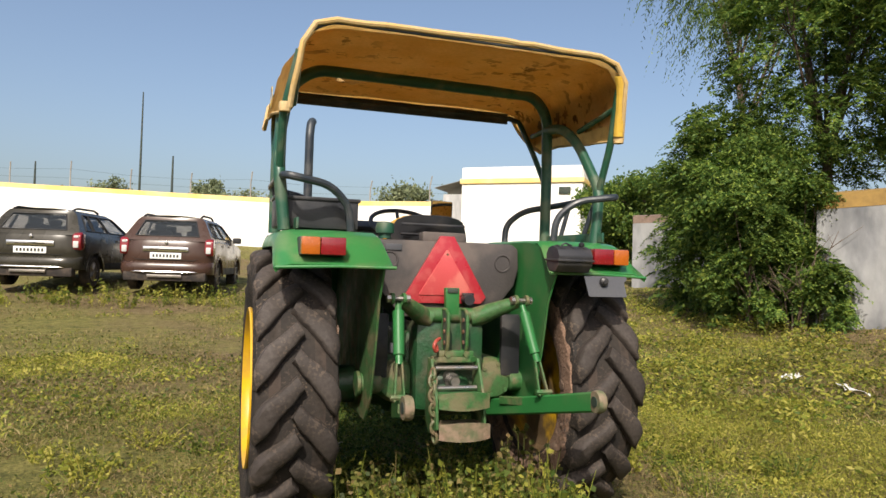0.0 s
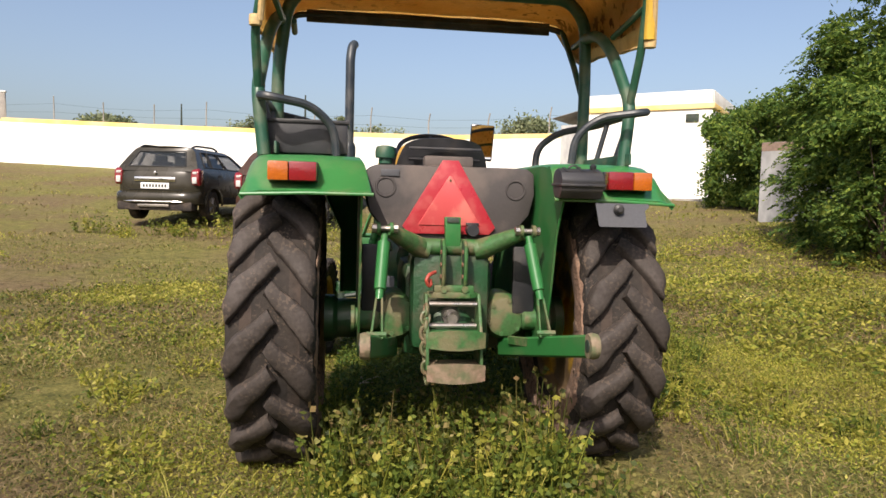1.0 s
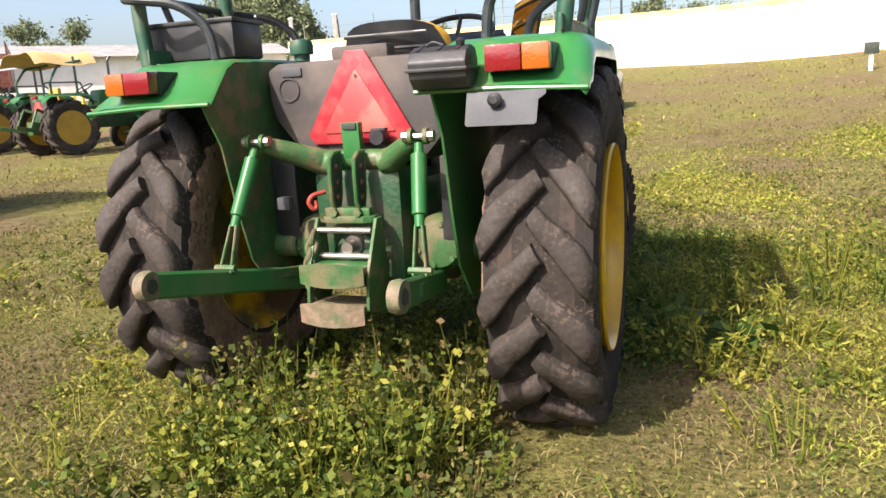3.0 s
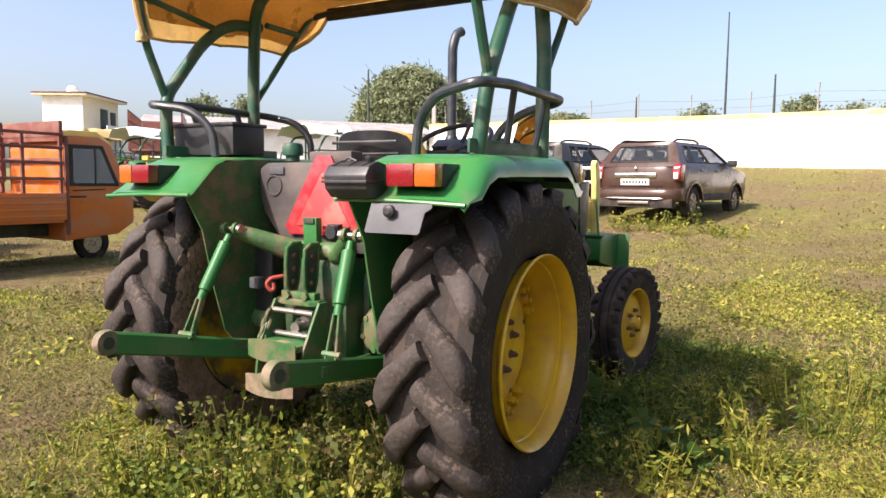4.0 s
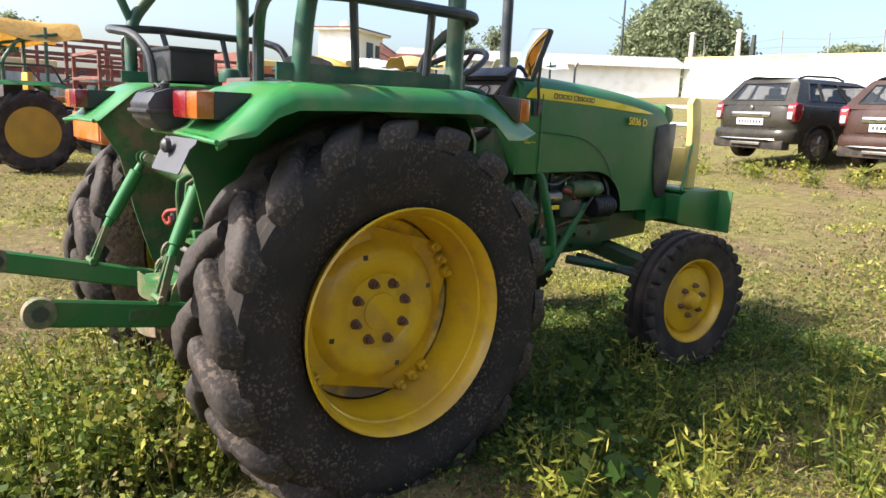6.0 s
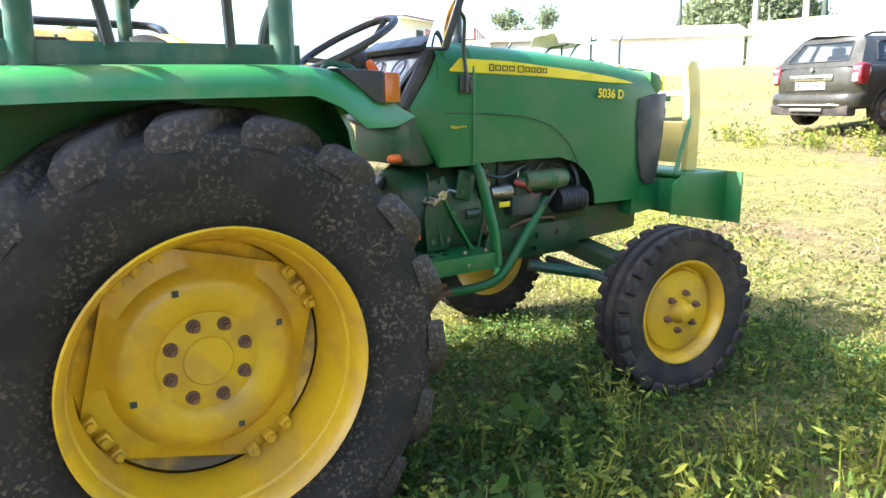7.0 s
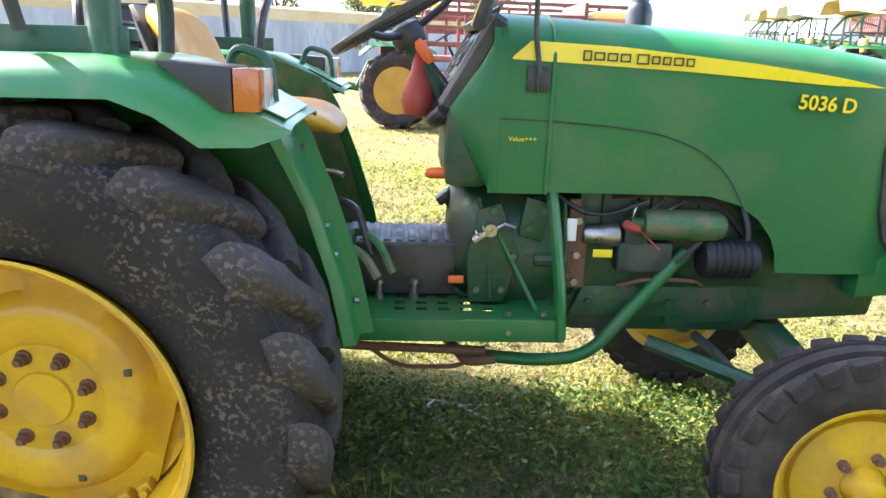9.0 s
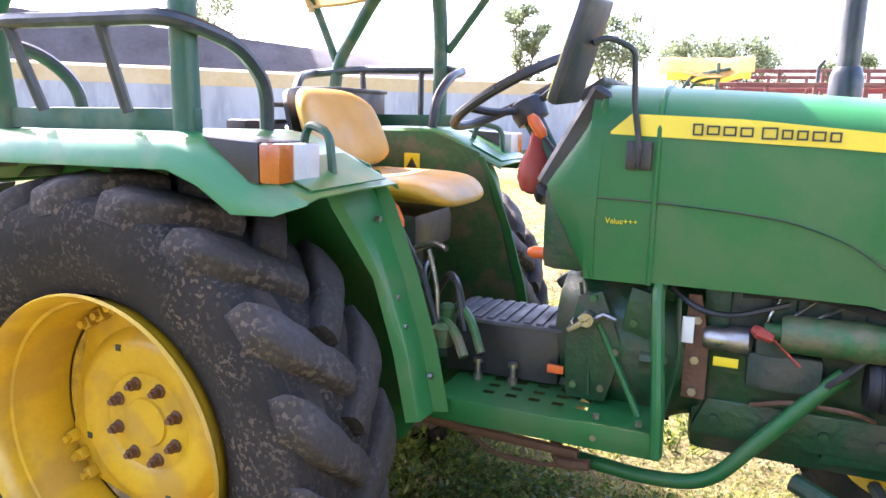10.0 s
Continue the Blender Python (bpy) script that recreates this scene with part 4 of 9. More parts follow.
def front_wheel(parent, x, side):
    w = new("front_wheel")
    w.parent = parent
    w.matrix_local = pose(x, 1.94, 0.369, 0, 0, -8.5)
    w["label"] = "small ribbed front wheel with a yellow rim"
    R, half = 0.346, 0.078
    bm = bm_new()
    sidep = [(0.208, half * 0.72), (0.232, half * 0.86), (0.270, half * 0.98), (0.298, half), (0.317, half * 0.95), (0.331, half * 0.82)]
    ribs = [(R - 0.006, half * 0.76), (R - 0.004, half * 0.52), (R - 0.02, half * 0.46), (R - 0.02, half * 0.28), (R, half * 0.22)]
    p = sidep + ribs
    lathe(bm, p + [(r, -a) for r, a in p[::-1]] + [(0.203, -half * 0.6), (0.203, half * 0.6)], "x", seg=56, closed=True)
    part("tyre", bm, RUBBER_PLAIN, w, "black ribbed front tyre")
    bm = bm_new()
    box(bm, (0, 0, 0), (half * 0.52, 0.044, 0.056), 0.010, seg=2)
    block = bpy.data.meshes.new("shoulder_block")
    bm.to_mesh(block)
    bm.free()
    block.materials.append(RUBBER_PLAIN)
    for i in range(28):
        for s in (1, -1):
            g = 2 * math.pi * i / 28 + (0.1 if s < 0 else 0)
            ob = new("shoulder_block", block)
            ob.parent = w
            ob.matrix_local = Matrix.Translation((s * half * 0.84, (R - 0.021) * math.cos(g), (R - 0.021) * math.sin(g))) @ Matrix.Rotation(g, 4, "X") @ Matrix.Rotation(s * 0.25, 4, "Y")
    o = side
    bm = bm_new()
    lathe(bm, [(0.216, 0.064 * o), (0.219, 0.058 * o), (0.212, 0.05 * o), (0.199, 0.046 * o), (0.191, 0.015 * o), (0.191, -0.02 * o), (0.199, -0.046 * o), (0.216, -0.058 * o), (0.216, -0.064 * o),
               (0.191, -0.05 * o), (0.184, -0.02 * o), (0.184, 0.012 * o), (0.191, 0.042 * o), (0.208, 0.062 * o)], "x", seg=48, closed=True)
    part("rim", bm, YELLOW, w, "yellow front rim")
    bm = bm_new()
    lathe(bm, [(0.189, 0.004 * o), (0.172, 0.002 * o), (0.165, 0.020 * o), (0.10, 0.034 * o), (0.055, 0.034 * o), (0.05, 0.028 * o), (0.05, 0.016 * o), (0.10, 0.018 * o), (0.160, 0.004 * o), (0.189, -0.008 * o)], "x", seg=40, closed=True)
    part("wheel_disc", bm, YELLOW, w, "yellow front wheel disc")
    bm = bm_new()
    lathe(bm, [(0.052, -0.06 * o), (0.052, 0.035 * o), (0.040, 0.055 * o), (0.036, 0.075 * o), (0.020, 0.082 * o)], "x", seg=24)
    part("hub_cap", bm, YELLOW, w, "yellow domed hub cap")
    for k in range(6):
        f = 2 * math.pi * k / 6 + 0.3
        bm = bm_new()
        lathe(bm, [(0.014, 0), (0.014, 0.018)], "x", seg=6)
        lathe(bm, [(0.007, 0.016), (0.007, 0.030)], "x", seg=8)
        part("wheel_nut", bm, RUST, w, m=Matrix.Translation((o * 0.034, 0.078 * math.cos(f), 0.078 * math.sin(f))) @ pose(0, 0, 0, 0, 0, 0 if o > 0 else 180))
    return w


FENDER_LINE = [(-0.590, 1.165), (-0.565, 1.176), (-0.485, 1.242), (-0.425, 1.290), (-0.36, 1.313), (-0.20, 1.318), (0.10, 1.322), (0.29, 1.324), (0.365, 1.313), (0.44, 1.282), (0.53, 1.236), (0.60, 1.203)]


def fender(parent, s):
    """s 1: the right one, -1: the left one."""
    f = new("fender")
    f.parent = parent
    f["label"] = "bright green steel rear fender"
    rows = []
    n = len(FENDER_LINE)
    for i, (y, z) in enumerate(FENDER_LINE):
        k = max(0.0, (-0.36 - y) / 0.25) if y < -0.36 else 0.0
        kf = max(0.0, (y - 0.32) / 0.24)
        out = 0.795 + 0.012 * k
        inn = 0.395 - 0.045 * k
        drop = 0.030 if y < 0.5 else 0.02
        ff = out + 0.045
        if kf > 0:
            out -= 0.012 * kf ** 2
            ff = out + 0.045 * (1 - 0.5 * kf)
        skirt = 0.076 if -0.54 < y < 0.295 else 0.020
        if y > 0.295:
            low = np.interp(y, [0.29, 0.345, 0.42, 0.475, 0.54, 0.60], [1.254, 1.236, 1.172, 1.152, 1.168, 1.190])
            skirt = z - float(low)
            drop = min(0.5 * skirt, 0.055)
        rows.append([(s * inn, y, z - 0.012), (s * (inn + 0.012), y, z), (s * (inn + out) / 2, y, z + 0.003), (s * (out - 0.03), y, z), (s * (out + 0.008), y, z - 0.007),
                     (s * (ff - 0.012), y, z - drop), (s * (ff - 0.002), y, z - skirt * 0.75), (s * ff, y, z - skirt)])
    bm = bm_new()
    shell(bm, rows, 0.0045)
    part("fender_shell", bm, GREEN_FENDER, f, smooth=45)
    # lip along the lower rear edge
    bm = bm_new()
    tube(bm, [(s * 0.352, -0.590, 1.160), (s * 0.60, -0.594, 1.160), (s * 0.845, -0.590, 1.150)], 0.007, 8)
    part("rear_lip", bm, GREEN_FENDER, f)
    # inner wall beside the wheel and its slanting front guard
    bm = bm_new()
    prism(bm, [(-0.575, 1.165), (-0.42, 1.285), (-0.25, 1.308), (0.34, 1.312), (0.52, 1.245), (0.60, 1.0), (0.70, 0.66), (0.62, 0.54), (0.36, 0.47), (-0.26, 0.47), (-0.38, 0.60), (-0.44, 0.80), (-0.49, 1.02)],
          "x", s * 0.392, s * 0.400, 0.0)
    part("inner_panel", bm, GREEN if s > 0 else GREEN_CAST, f, "green inner fender panel" if s > 0 else "worn green inner fender panel")
    bm = bm_new()
    g = [(0.50, 1.232), (0.545, 1.15), (0.61, 0.98), (0.665, 0.80), (0.70, 0.63)]
    shell(bm, [[(s * 0.385, y + 0.04, z), (s * 0.40, y + 0.005, z), (s * 0.47, y, z), (s * (0.475 if z < 1.1 else 0.55), y - 0.005, z), (s * (0.49 if z < 1.1 else 0.565), y - 0.03, z)] for y, z in g], 0.005)
    part("front_guard", bm, GREEN, f, "slanting green guard ahead of the wheel", smooth=50)
    if s > 0:
        for y, z in ((0.615, 0.93), (0.635, 0.86), (0.56, 1.12), (0.685, 0.725)):
            bm = bm_new()
            nut(bm, (s * (0.45 if z > 0.75 else 0.405), y + 0.012, z), "y", 0.008, 0.012)
            part("bolt", bm, STEEL, f)
    # rear lamp
    lamp = new("rear_lamp")
    lamp.parent = f
    lamp["label"] = "rectangular red and amber rear lamp"
    for nm, x0, x1, mat in (("red_lens", 0.566, 0.668, LAMP_RED), ("amber_lens", 0.670, 0.746, LAMP_AMBER)):
        bm = bm_new()
        box(bm, (s * (x0 + x1) / 2, -0.578, 1.240), (x1 - x0, 0.05, 0.072), 0.007)
        ob = part(nm, bm, mat, lamp)
    bm = bm_new()
    prism(bm, [(-0.556, 1.203), (-0.556, 1.277), (-0.45, 1.277), (-0.52, 1.203)], "x", s * 0.564, s * 0.748, 0.003)
    part("lamp_housing", bm, BLACK, lamp, "black lamp housing")
    # front indicator on the sloping end
    ind = new("front_indicator")
    ind.parent = f
    ind["label"] = "amber and clear front indicator in a black housing"
    bm = bm_new()
    prism(bm, [(0.365, 1.316), (0.500, 1.309), (0.500, 1.226), (0.475, 1.230)], "x", s * 0.665, s * 0.812, 0.004)
    part("housing", bm, BLACK, ind)
    bm = bm_new()
    box(bm, (s * 0.787, 0.525, 1.268), (0.050, 0.048, 0.078), 0.006)
    part("amber_lens", bm, LAMP_AMBER, ind)
    bm = bm_new()
    box(bm, (s * 0.714, 0.525, 1.268), (0.094, 0.048, 0.076), 0.006)
    part("clear_lens", bm, LAMP_CLEAR, ind)
    # grab handle on the sloping end
    bm = bm_new()
    tube(bm, [(s * 0.56, 0.43, 1.275), (s * 0.56, 0.45, 1.345), (s * 0.60, 0.53, 1.325), (s * 0.60, 0.54, 1.215)], 0.010, 8, 0.03)
    part("grab_handle", bm, GREEN_TUBE, f)
    # flat green strip near the tip, added where the sun glares
    bm = bm_new()
    shell(bm, [[(s * 0.44, 0.47, 1.271), (s * 0.775, 0.47, 1.269)], [(s * 0.44, 0.585, 1.215), (s * 0.755, 0.585, 1.213)]], 0.003)
    part("tip_plate", bm, GREEN_FENDER, f, "thin green plate added on the fender tip")
    return f


def roll_frame(parent):
    """Tubes that carry the canopy, with the dark hand rails on the fenders."""
    fr = new("canopy_frame")
    fr.parent = parent
    fr["label"] = "faded green tube frame that carries the canopy"

    def sided(s, pts):
        return [(s * (x + (0.055 if s < 0 else 0.0)), y + (0.028 if s < 0 else 0.045), z - 0.008) for x, y, z in pts]
    for s in (1, -1):
        bm = bm_new()
        tube(bm, sided(s, [(0.735, -0.35, 1.32), (0.755, -0.345, 1.50), (0.765, -0.33, 1.60), (0.745, -0.14, 1.86), (0.72, -0.01, 1.965), (0.722, 0.20, 1.99)]), 0.027, 12, 0.09)
        part("side_tube", bm, GREEN_TUBE, fr)
        bm = bm_new()
        tube(bm, sided(s, [(0.762, -0.335, 1.585), (0.765, -0.43, 1.80), (0.752 if s > 0 else 0.712, -0.52, 2.06)]), 0.018, 10, 0.05)
        part("rear_strut", bm, GREEN_TUBE, fr)
        bm = bm_new()
        tube(bm, sided(s, [(0.740, 0.195, 1.630), (0.738, 0.40, 1.885), (0.722, 0.590, 2.118)]), 0.016, 10, 0.05)
        part("front_strut", bm, GREEN_TUBE, fr)
        bm = bm_new()
        tube(bm, [(s * 0.77, -0.46, 1.98), (s * 0.745, -0.10, 1.915)], 0.014, 8)
        part("side_brace", bm, GREEN_TUBE, fr)
        bm = bm_new()
        tube(bm, [(s * 0.722, 0.22, 1.985), (s * 0.735, 0.46, 1.985)], 0.015, 8)
        part("front_brace", bm, GREEN_TUBE, fr)
        bm = bm_new()
        prism(bm, [(-0.38, 1.318), (0.30, 1.322), (0.30, 1.372), (-0.38, 1.366)], "x", s * 0.735, s * 0.745, 0.002)
        part("base_bracket", bm, GREEN_TUBE, fr, "green bracket bolted on the fender")
    bm = bm_new()
    tube(bm, [(0.735, 0.258, 1.32), (0.738, 0.258, 1.75), (0.72, 0.23, 2.06), (0.62, 0.20, 2.16), (-0.62, 0.16, 2.16), (-0.745, 0.17, 2.06), (-0.79, 0.195, 1.75), (-0.79, 0.195, 1.32)], 0.030, 12, 0.11)
    part("front_hoop", bm, GREEN_TUBE, fr)
    bm = bm_new()
    tube(bm, [(0.765, -0.487, 2.06), (0.745, -0.505, 2.12), (0.65, -0.512, 2.178), (-0.65, -0.512, 2.178), (-0.745, -0.505, 2.12), (-0.765, -0.487, 2.06)], 0.007, 10, 0.06)
    part("rear_bow", bm, BLACK_TUBE, fr)
    bm = bm_new()
    tube(bm, [(0.715, 0.640, 2.108), (0.66, 0.655, 2.128), (-0.70, 0.650, 2.128), (-0.765, 0.625, 2.108)], 0.016, 10, 0.04)
    box(bm, (-0.02, 0.652, 2.122), (1.34, 0.020, 0.066), 0.006)
    part("front_bow", bm, BLACK_TUBE, fr, "dark front bow with a flat board")
    for s in (1, -1):
        bm = bm_new()
        tube(bm, [(s * 0.50, -0.32, 1.318), (s * 0.51, -0.325, 1.43), (s * 0.60, -0.36, 1.515), (s * 0.80, -0.43, 1.540), (s * 0.81, -0.20, 1.556), (s * 0.81, 0.30, 1.552), (s * 0.62, 0.31, 1.515), (s * 0.51, 0.30, 1.43), (s * 0.50, 0.29, 1.32)], 0.0175, 10, 0.07)
        part("hand_rail", bm, BLACK_TUBE, fr, "dark painted hand rail")
        bm = bm_new()
        tube(bm, [(s * 0.81, -0.18, 1.552), (s * 0.765, -0.14, 1.36)], 0.013, 8)
        part("rail_leg", bm, BLACK_TUBE, fr)
        bm = bm_new()
        tube(bm, [(s * 0.81, 0.10, 1.552), (s * 0.765, 0.12, 1.36)], 0.013, 8)
        part("rail_leg", bm, BLACK_TUBE, fr)
    return fr


def canopy(parent):
    cv = new("canopy_cover")
    cv.parent = parent
    cv["label"] = "sun-bleached yellow canvas canopy with a torn slit and rust stains"
    rnd = random.Random(3)
    rows = []
    ny, nx = 22, 29
    for j in range(ny):
        t = j / (ny - 1)
        y = -0.515 + t * 1.235
        row = []
        for i in range(nx):
            u = -1 + 2 * i / (nx - 1)
            a = abs(u)
            hem = 1.822 + 0.072 * min(1.0, max(0, (y + 0.43) / 0.85))
            top = 2.190 + 0.006 * math.cos(u * 3) - 0.022 * max(0, (t - 0.75) / 0.25) ** 2
            top -= 0.016 * math.sin(math.pi * min(1, max(0, (y + 0.50) / 0.68))) * (1 - a * a) + 0.014 * math.sin(math.pi * min(1, max(0, (y - 0.18) / 0.5))) * (1 - a * a)
            if a < 0.66:
                x, z = u / 0.66 * 0.637, top
            elif a < 0.80:
                w = (a - 0.66) / 0.14 * math.pi / 2
                x, z = math.copysign(0.637 + 0.125 * math.sin(w), u), top - 0.125 * (1 - math.cos(w))
            else:
                w = (a - 0.80) / 0.20
                x, z = math.copysign(0.762 + 0.035 * w, u), top - 0.125 + (hem - top + 0.125) * w
            if u < -0.60:                     # the left skirt flares outside the struts
                x -= 0.045 * min(1.0, 3.0 * t) * min(1.0, (a - 0.60) / 0.20)
            # the skirt is shorter fore and aft than the roof
            yy = y
            if a >= 0.80:
                w = (a - 0.80) / 0.20
                yy = y + w * ((-0.43 + 0.515) * (1 - t) + (0.455 - 0.72) * t)
            z += 0.009 * noise.noise((x * 5, yy * 5, 1.0)) + 0.004 * noise.noise((x * 17, yy * 17, 7.0))
            x += 0.008 * noise.noise((yy * 7, z * 7, u))
            row.append((x, yy, z))
        rows.append(row)
    t = bmesh.new()
    g = [[t.verts.new(p) for p in row] for row in rows]
    for j in range(ny - 1):
        for i in range(nx - 1):
            if (j == 13 and 5 <= i <= 10) or (j == 14 and 7 <= i <= 8):
                continue                      # the torn slit
            t.faces.new((g[j][i], g[j][i + 1], g[j + 1][i + 1], g[j + 1][i]))
    bmesh.ops.solidify(t, geom=t.faces[:], thickness=0.003)
    sheet = part("canvas_sheet", t, CANVAS, cv, smooth=60)
    lining = bmesh.new()                       # a second sheet gives the roof's underside its own tan and rust stains
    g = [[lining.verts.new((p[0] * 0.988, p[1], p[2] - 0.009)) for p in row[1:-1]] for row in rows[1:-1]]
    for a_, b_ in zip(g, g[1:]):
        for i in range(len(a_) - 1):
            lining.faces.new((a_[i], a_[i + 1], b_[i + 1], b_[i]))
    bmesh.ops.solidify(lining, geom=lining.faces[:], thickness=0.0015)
    part("canvas_lining", lining, CANVAS_UNDERSIDE, sheet, "tan underside of the canvas with rust stains", smooth=60)
    for j, nm in ((0, "rear_hem"), (ny - 1, "front_hem")):
        bm = bm_new()
        tube(bm, [Vector(p) + Vector((0, -0.004 if j == 0 else 0.004, 0.0)) for p in rows[j]], 0.013, 8)
        part(nm, bm, CANVAS_HEM, cv, "cream worn hem of the canvas")
    for s, i in ((1, nx - 1), (-1, 0)):
        bm = bm_new()
        tube(bm, [rows[j][i] for j in range(ny)], 0.007, 6)
        part("side_hem", bm, CANVAS_HEM, cv)
    bm = bm_new()                              # the torn flap hangs back
    a, b = Vector(rows[14][7]), Vector(rows[14][11])
    shell(bm, [[a, b], [a + Vector((0.03, -0.02, -0.025)), b + Vector((-0.02, -0.02, -0.02))], [a + Vector((0.07, -0.03, -0.05)), b + Vector((-0.10, -0.03, -0.035))]], 0.002)
    part("torn_flap", bm, CANVAS_HEM, cv, "torn flap of canvas")
    for s in (1, -1):
        bm = bm_new()
        lathe(bm, [(0.024, -0.02), (0.026, 0.0), (0.024, 0.02)], "z", (0.785 if s > 0 else -0.815, -0.427, 1.822), 12)
        part("tie_band", bm, CANVAS_HEM, cv)
    for s in (1,):                             # the skirt's edge is wrapped round the strut
        bm = bm_new()
        tube(bm, [(s * 0.777, -0.437, 1.835), (s * 0.770, -0.462, 1.95), (s * 0.757, -0.490, 2.05), (s * 0.735, -0.505, 2.11)], 0.024, 10, 0.03)
        part("edge_wrap", bm, YELLOW_CANVAS, cv, "bright yellow canvas wrapped round the strut")
    for s in (1, -1):                          # faint round print on the skirt
        bm = bm_new()
        lathe(bm, [(0.040, -0.0012), (0.054, -0.0012), (0.054, 0.0012), (0.040, 0.0012)], "x", (0.792 if s > 0 else -0.837, 0.06, 1.97), 28, closed=True)
        part("faded_print", bm, PRINT, cv, "faded round green print")
    return cv


def bonnet(parent):
    h = new("bonnet")
    h.parent = parent
    h["label"] = "green engine bonnet with a yellow stripe"

    def half_section(y):
        """(x, z) down the right flank from the ridge."""
        k = (y - 1.03) / 1.25
        top = 1.456 - 0.045 * k - 0.060 * max(0, k) ** 3
        w = 0.262 - 0.012 * k - 0.030 * max(0, (k - 0.7) / 0.3) ** 2
        return top, w

    ys = [1.035, 1.06, 1.10, 1.15, 1.185]
    main = [1.197, 1.25, 1.35, 1.45, 1.55, 1.65, 1.74, 1.80, 1.84, 1.86, 1.868, 1.93, 2.00, 2.08, 2.16, 2.23, 2.29]

    def lower(y):
        if y < 1.62:
            return 0.990
        if y < 1.868:
            t = (y - 1.62) / 0.248
            return 0.990 - 0.218 * (1 - math.sqrt(max(0, 1 - t * t)))
        return 0.772 - 0.02 * (y - 1.868)

    def flank(y, zlow):
        top, w = half_section(y)
        pts = [(0.0, top), (w * 0.45, top - 0.004), (w * 0.74, top - 0.018), (w * 0.90, top - 0.040), (w * 0.985, top - 0.072)]
        zs = [top - 0.072 - (top - 0.072 - zlow) * t for t in (0.08, 0.2, 0.4, 0.6, 0.8, 1.0)]
        pts += [(w + 0.006 * math.sin(math.pi * min(1, max(0, (top - z) / 0.5))), z) for z in zs]
        return pts

    for nm, seq in (("dash_cowl", ys), ("bonnet_shell", main)):
        bm = bm_new()
        rows = []
        for y in seq:
            lo = lower(y) if y >= 1.19 else 0.995
            if y < 1.19:
                lo = 0.985
            fl = flank(y, lo)
            row = [(-x, y, z) for x, z in fl[::-1]] + [(x, y, z) for x, z in fl[1:]]
            rows.append(row)
        shell(bm, rows, 0.004)
        part(nm, bm, GREEN, h, smooth=50)
    # the raked rear end of the cowl, nearly flush with the flank
    for s in (1, -1):
        bm = bm_new()
        rows = []
        edge = [(0.238, 1.062, 1.412), (0.236, 1.010, 1.315), (0.228, 0.935, 1.205), (0.226, 0.955, 1.150), (0.232, 1.000, 1.065), (0.240, 1.044, 0.990)]
        flat = [(0.250, 1.070, 1.412), (0.262, 1.065, 1.315), (0.266, 1.060, 1.205), (0.267, 1.058, 1.150), (0.266, 1.058, 1.065), (0.262, 1.060, 0.990)]
        for g in (0.0, 0.4, 0.75, 0.93, 1.0):
            rows.append([(s * (a_[0] + (b_[0] - a_[0]) * g ** 3 * 0.75), a_[1] + (b_[1] - a_[1]) * g, a_[2] + (b_[2] - a_[2]) * g) for a_, b_ in zip(flat, edge)])
        rows.append([(s * (x - 0.05), y + 0.025, z) for x, y, z in edge])
        shell(bm, rows, 0.005)
        part("cowl_side", bm, GREEN, h, smooth=60)
        bm = bm_new()                          # broad dark edge along the dash
        bar(bm, (s * 0.205, 0.915, 1.195), (s * 0.222, 1.055, 1.440), 0.036, 0.055, 0.012, up=(0, 0.87, -0.5))
        part("dash_edge", bm, BLACK, h, "black dash surround")
    bm = bm_new()
    tube(bm, [(-0.205, 0.918, 1.195), (-0.15, 0.895, 1.165), (0.0, 0.885, 1.155), (0.15, 0.895, 1.165), (0.205, 0.918, 1.195)], 0.024, 10, 0.05)
    part("dash_edge", bm, BLACK, h, "black rounded foot of the dash surround")
    bm = bm_new()
    shell(bm, [[(-0.095, 0.882, 1.165), (0, 0.878, 1.165), (0.095, 0.882, 1.165)], [(-0.16, 0.965, 1.295), (0, 0.965, 1.295), (0.16, 0.965, 1.295)], [(-0.225, 1.048, 1.425), (0, 1.048, 1.425), (0.225, 1.048, 1.425)]], 0.012)
    part("dash_board", bm, BLACK, h, "black instrument board")
    bm = bm_new()
    # the sky's glare on the cover is put into its pale colour
    shell(bm, [[(-0.10, 0.908, 1.228), (0.10, 0.908, 1.228)], [(-0.175, 1.005, 1.383), (0.175, 1.005, 1.383)]], 0.003)
    part("instrument_glass", bm, LAMP_CLEAR, h, "instrument cover with its glare put into a pale colour")
    slope = Matrix.Translation((0.0, 0.952, 1.309)) @ Matrix.Rotation(math.atan2(0.155, 0.097), 4, "X")
    for x, y, r in ((-0.085, 0.045, 0.045), (0.085, 0.045, 0.045), (0.0, 0.0, 0.036), (-0.058, -0.055, 0.024), (0.058, -0.055, 0.024)):
        bm = bm_new()
        lathe(bm, [(r - 0.008, 0.0), (r - 0.008, 0.004), (r, 0.004), (r, 0.0)], "z", (x, y, 0.0), 24, closed=True)
        part("gauge_ring", bm, BLACK, h, "dark ring of a dash gauge", m=slope)
        bm = bm_new()
        bar(bm, (x, y, 0.003), (x + r * 0.5, y + r * 0.45, 0.003), 0.004, 0.001, 0.0)
        part("gauge_needle", bm, ORANGE_SIGN, h, "orange gauge needle", m=slope)
    bm = bm_new()
    prism(bm, [(1.005, 1.405), (1.052, 1.452), (1.052, 1.468), (0.985, 1.425)], "x", -0.225, 0.225, 0.006)
    part("dash_visor", bm, BLACK, h, "black visor above the gauges")
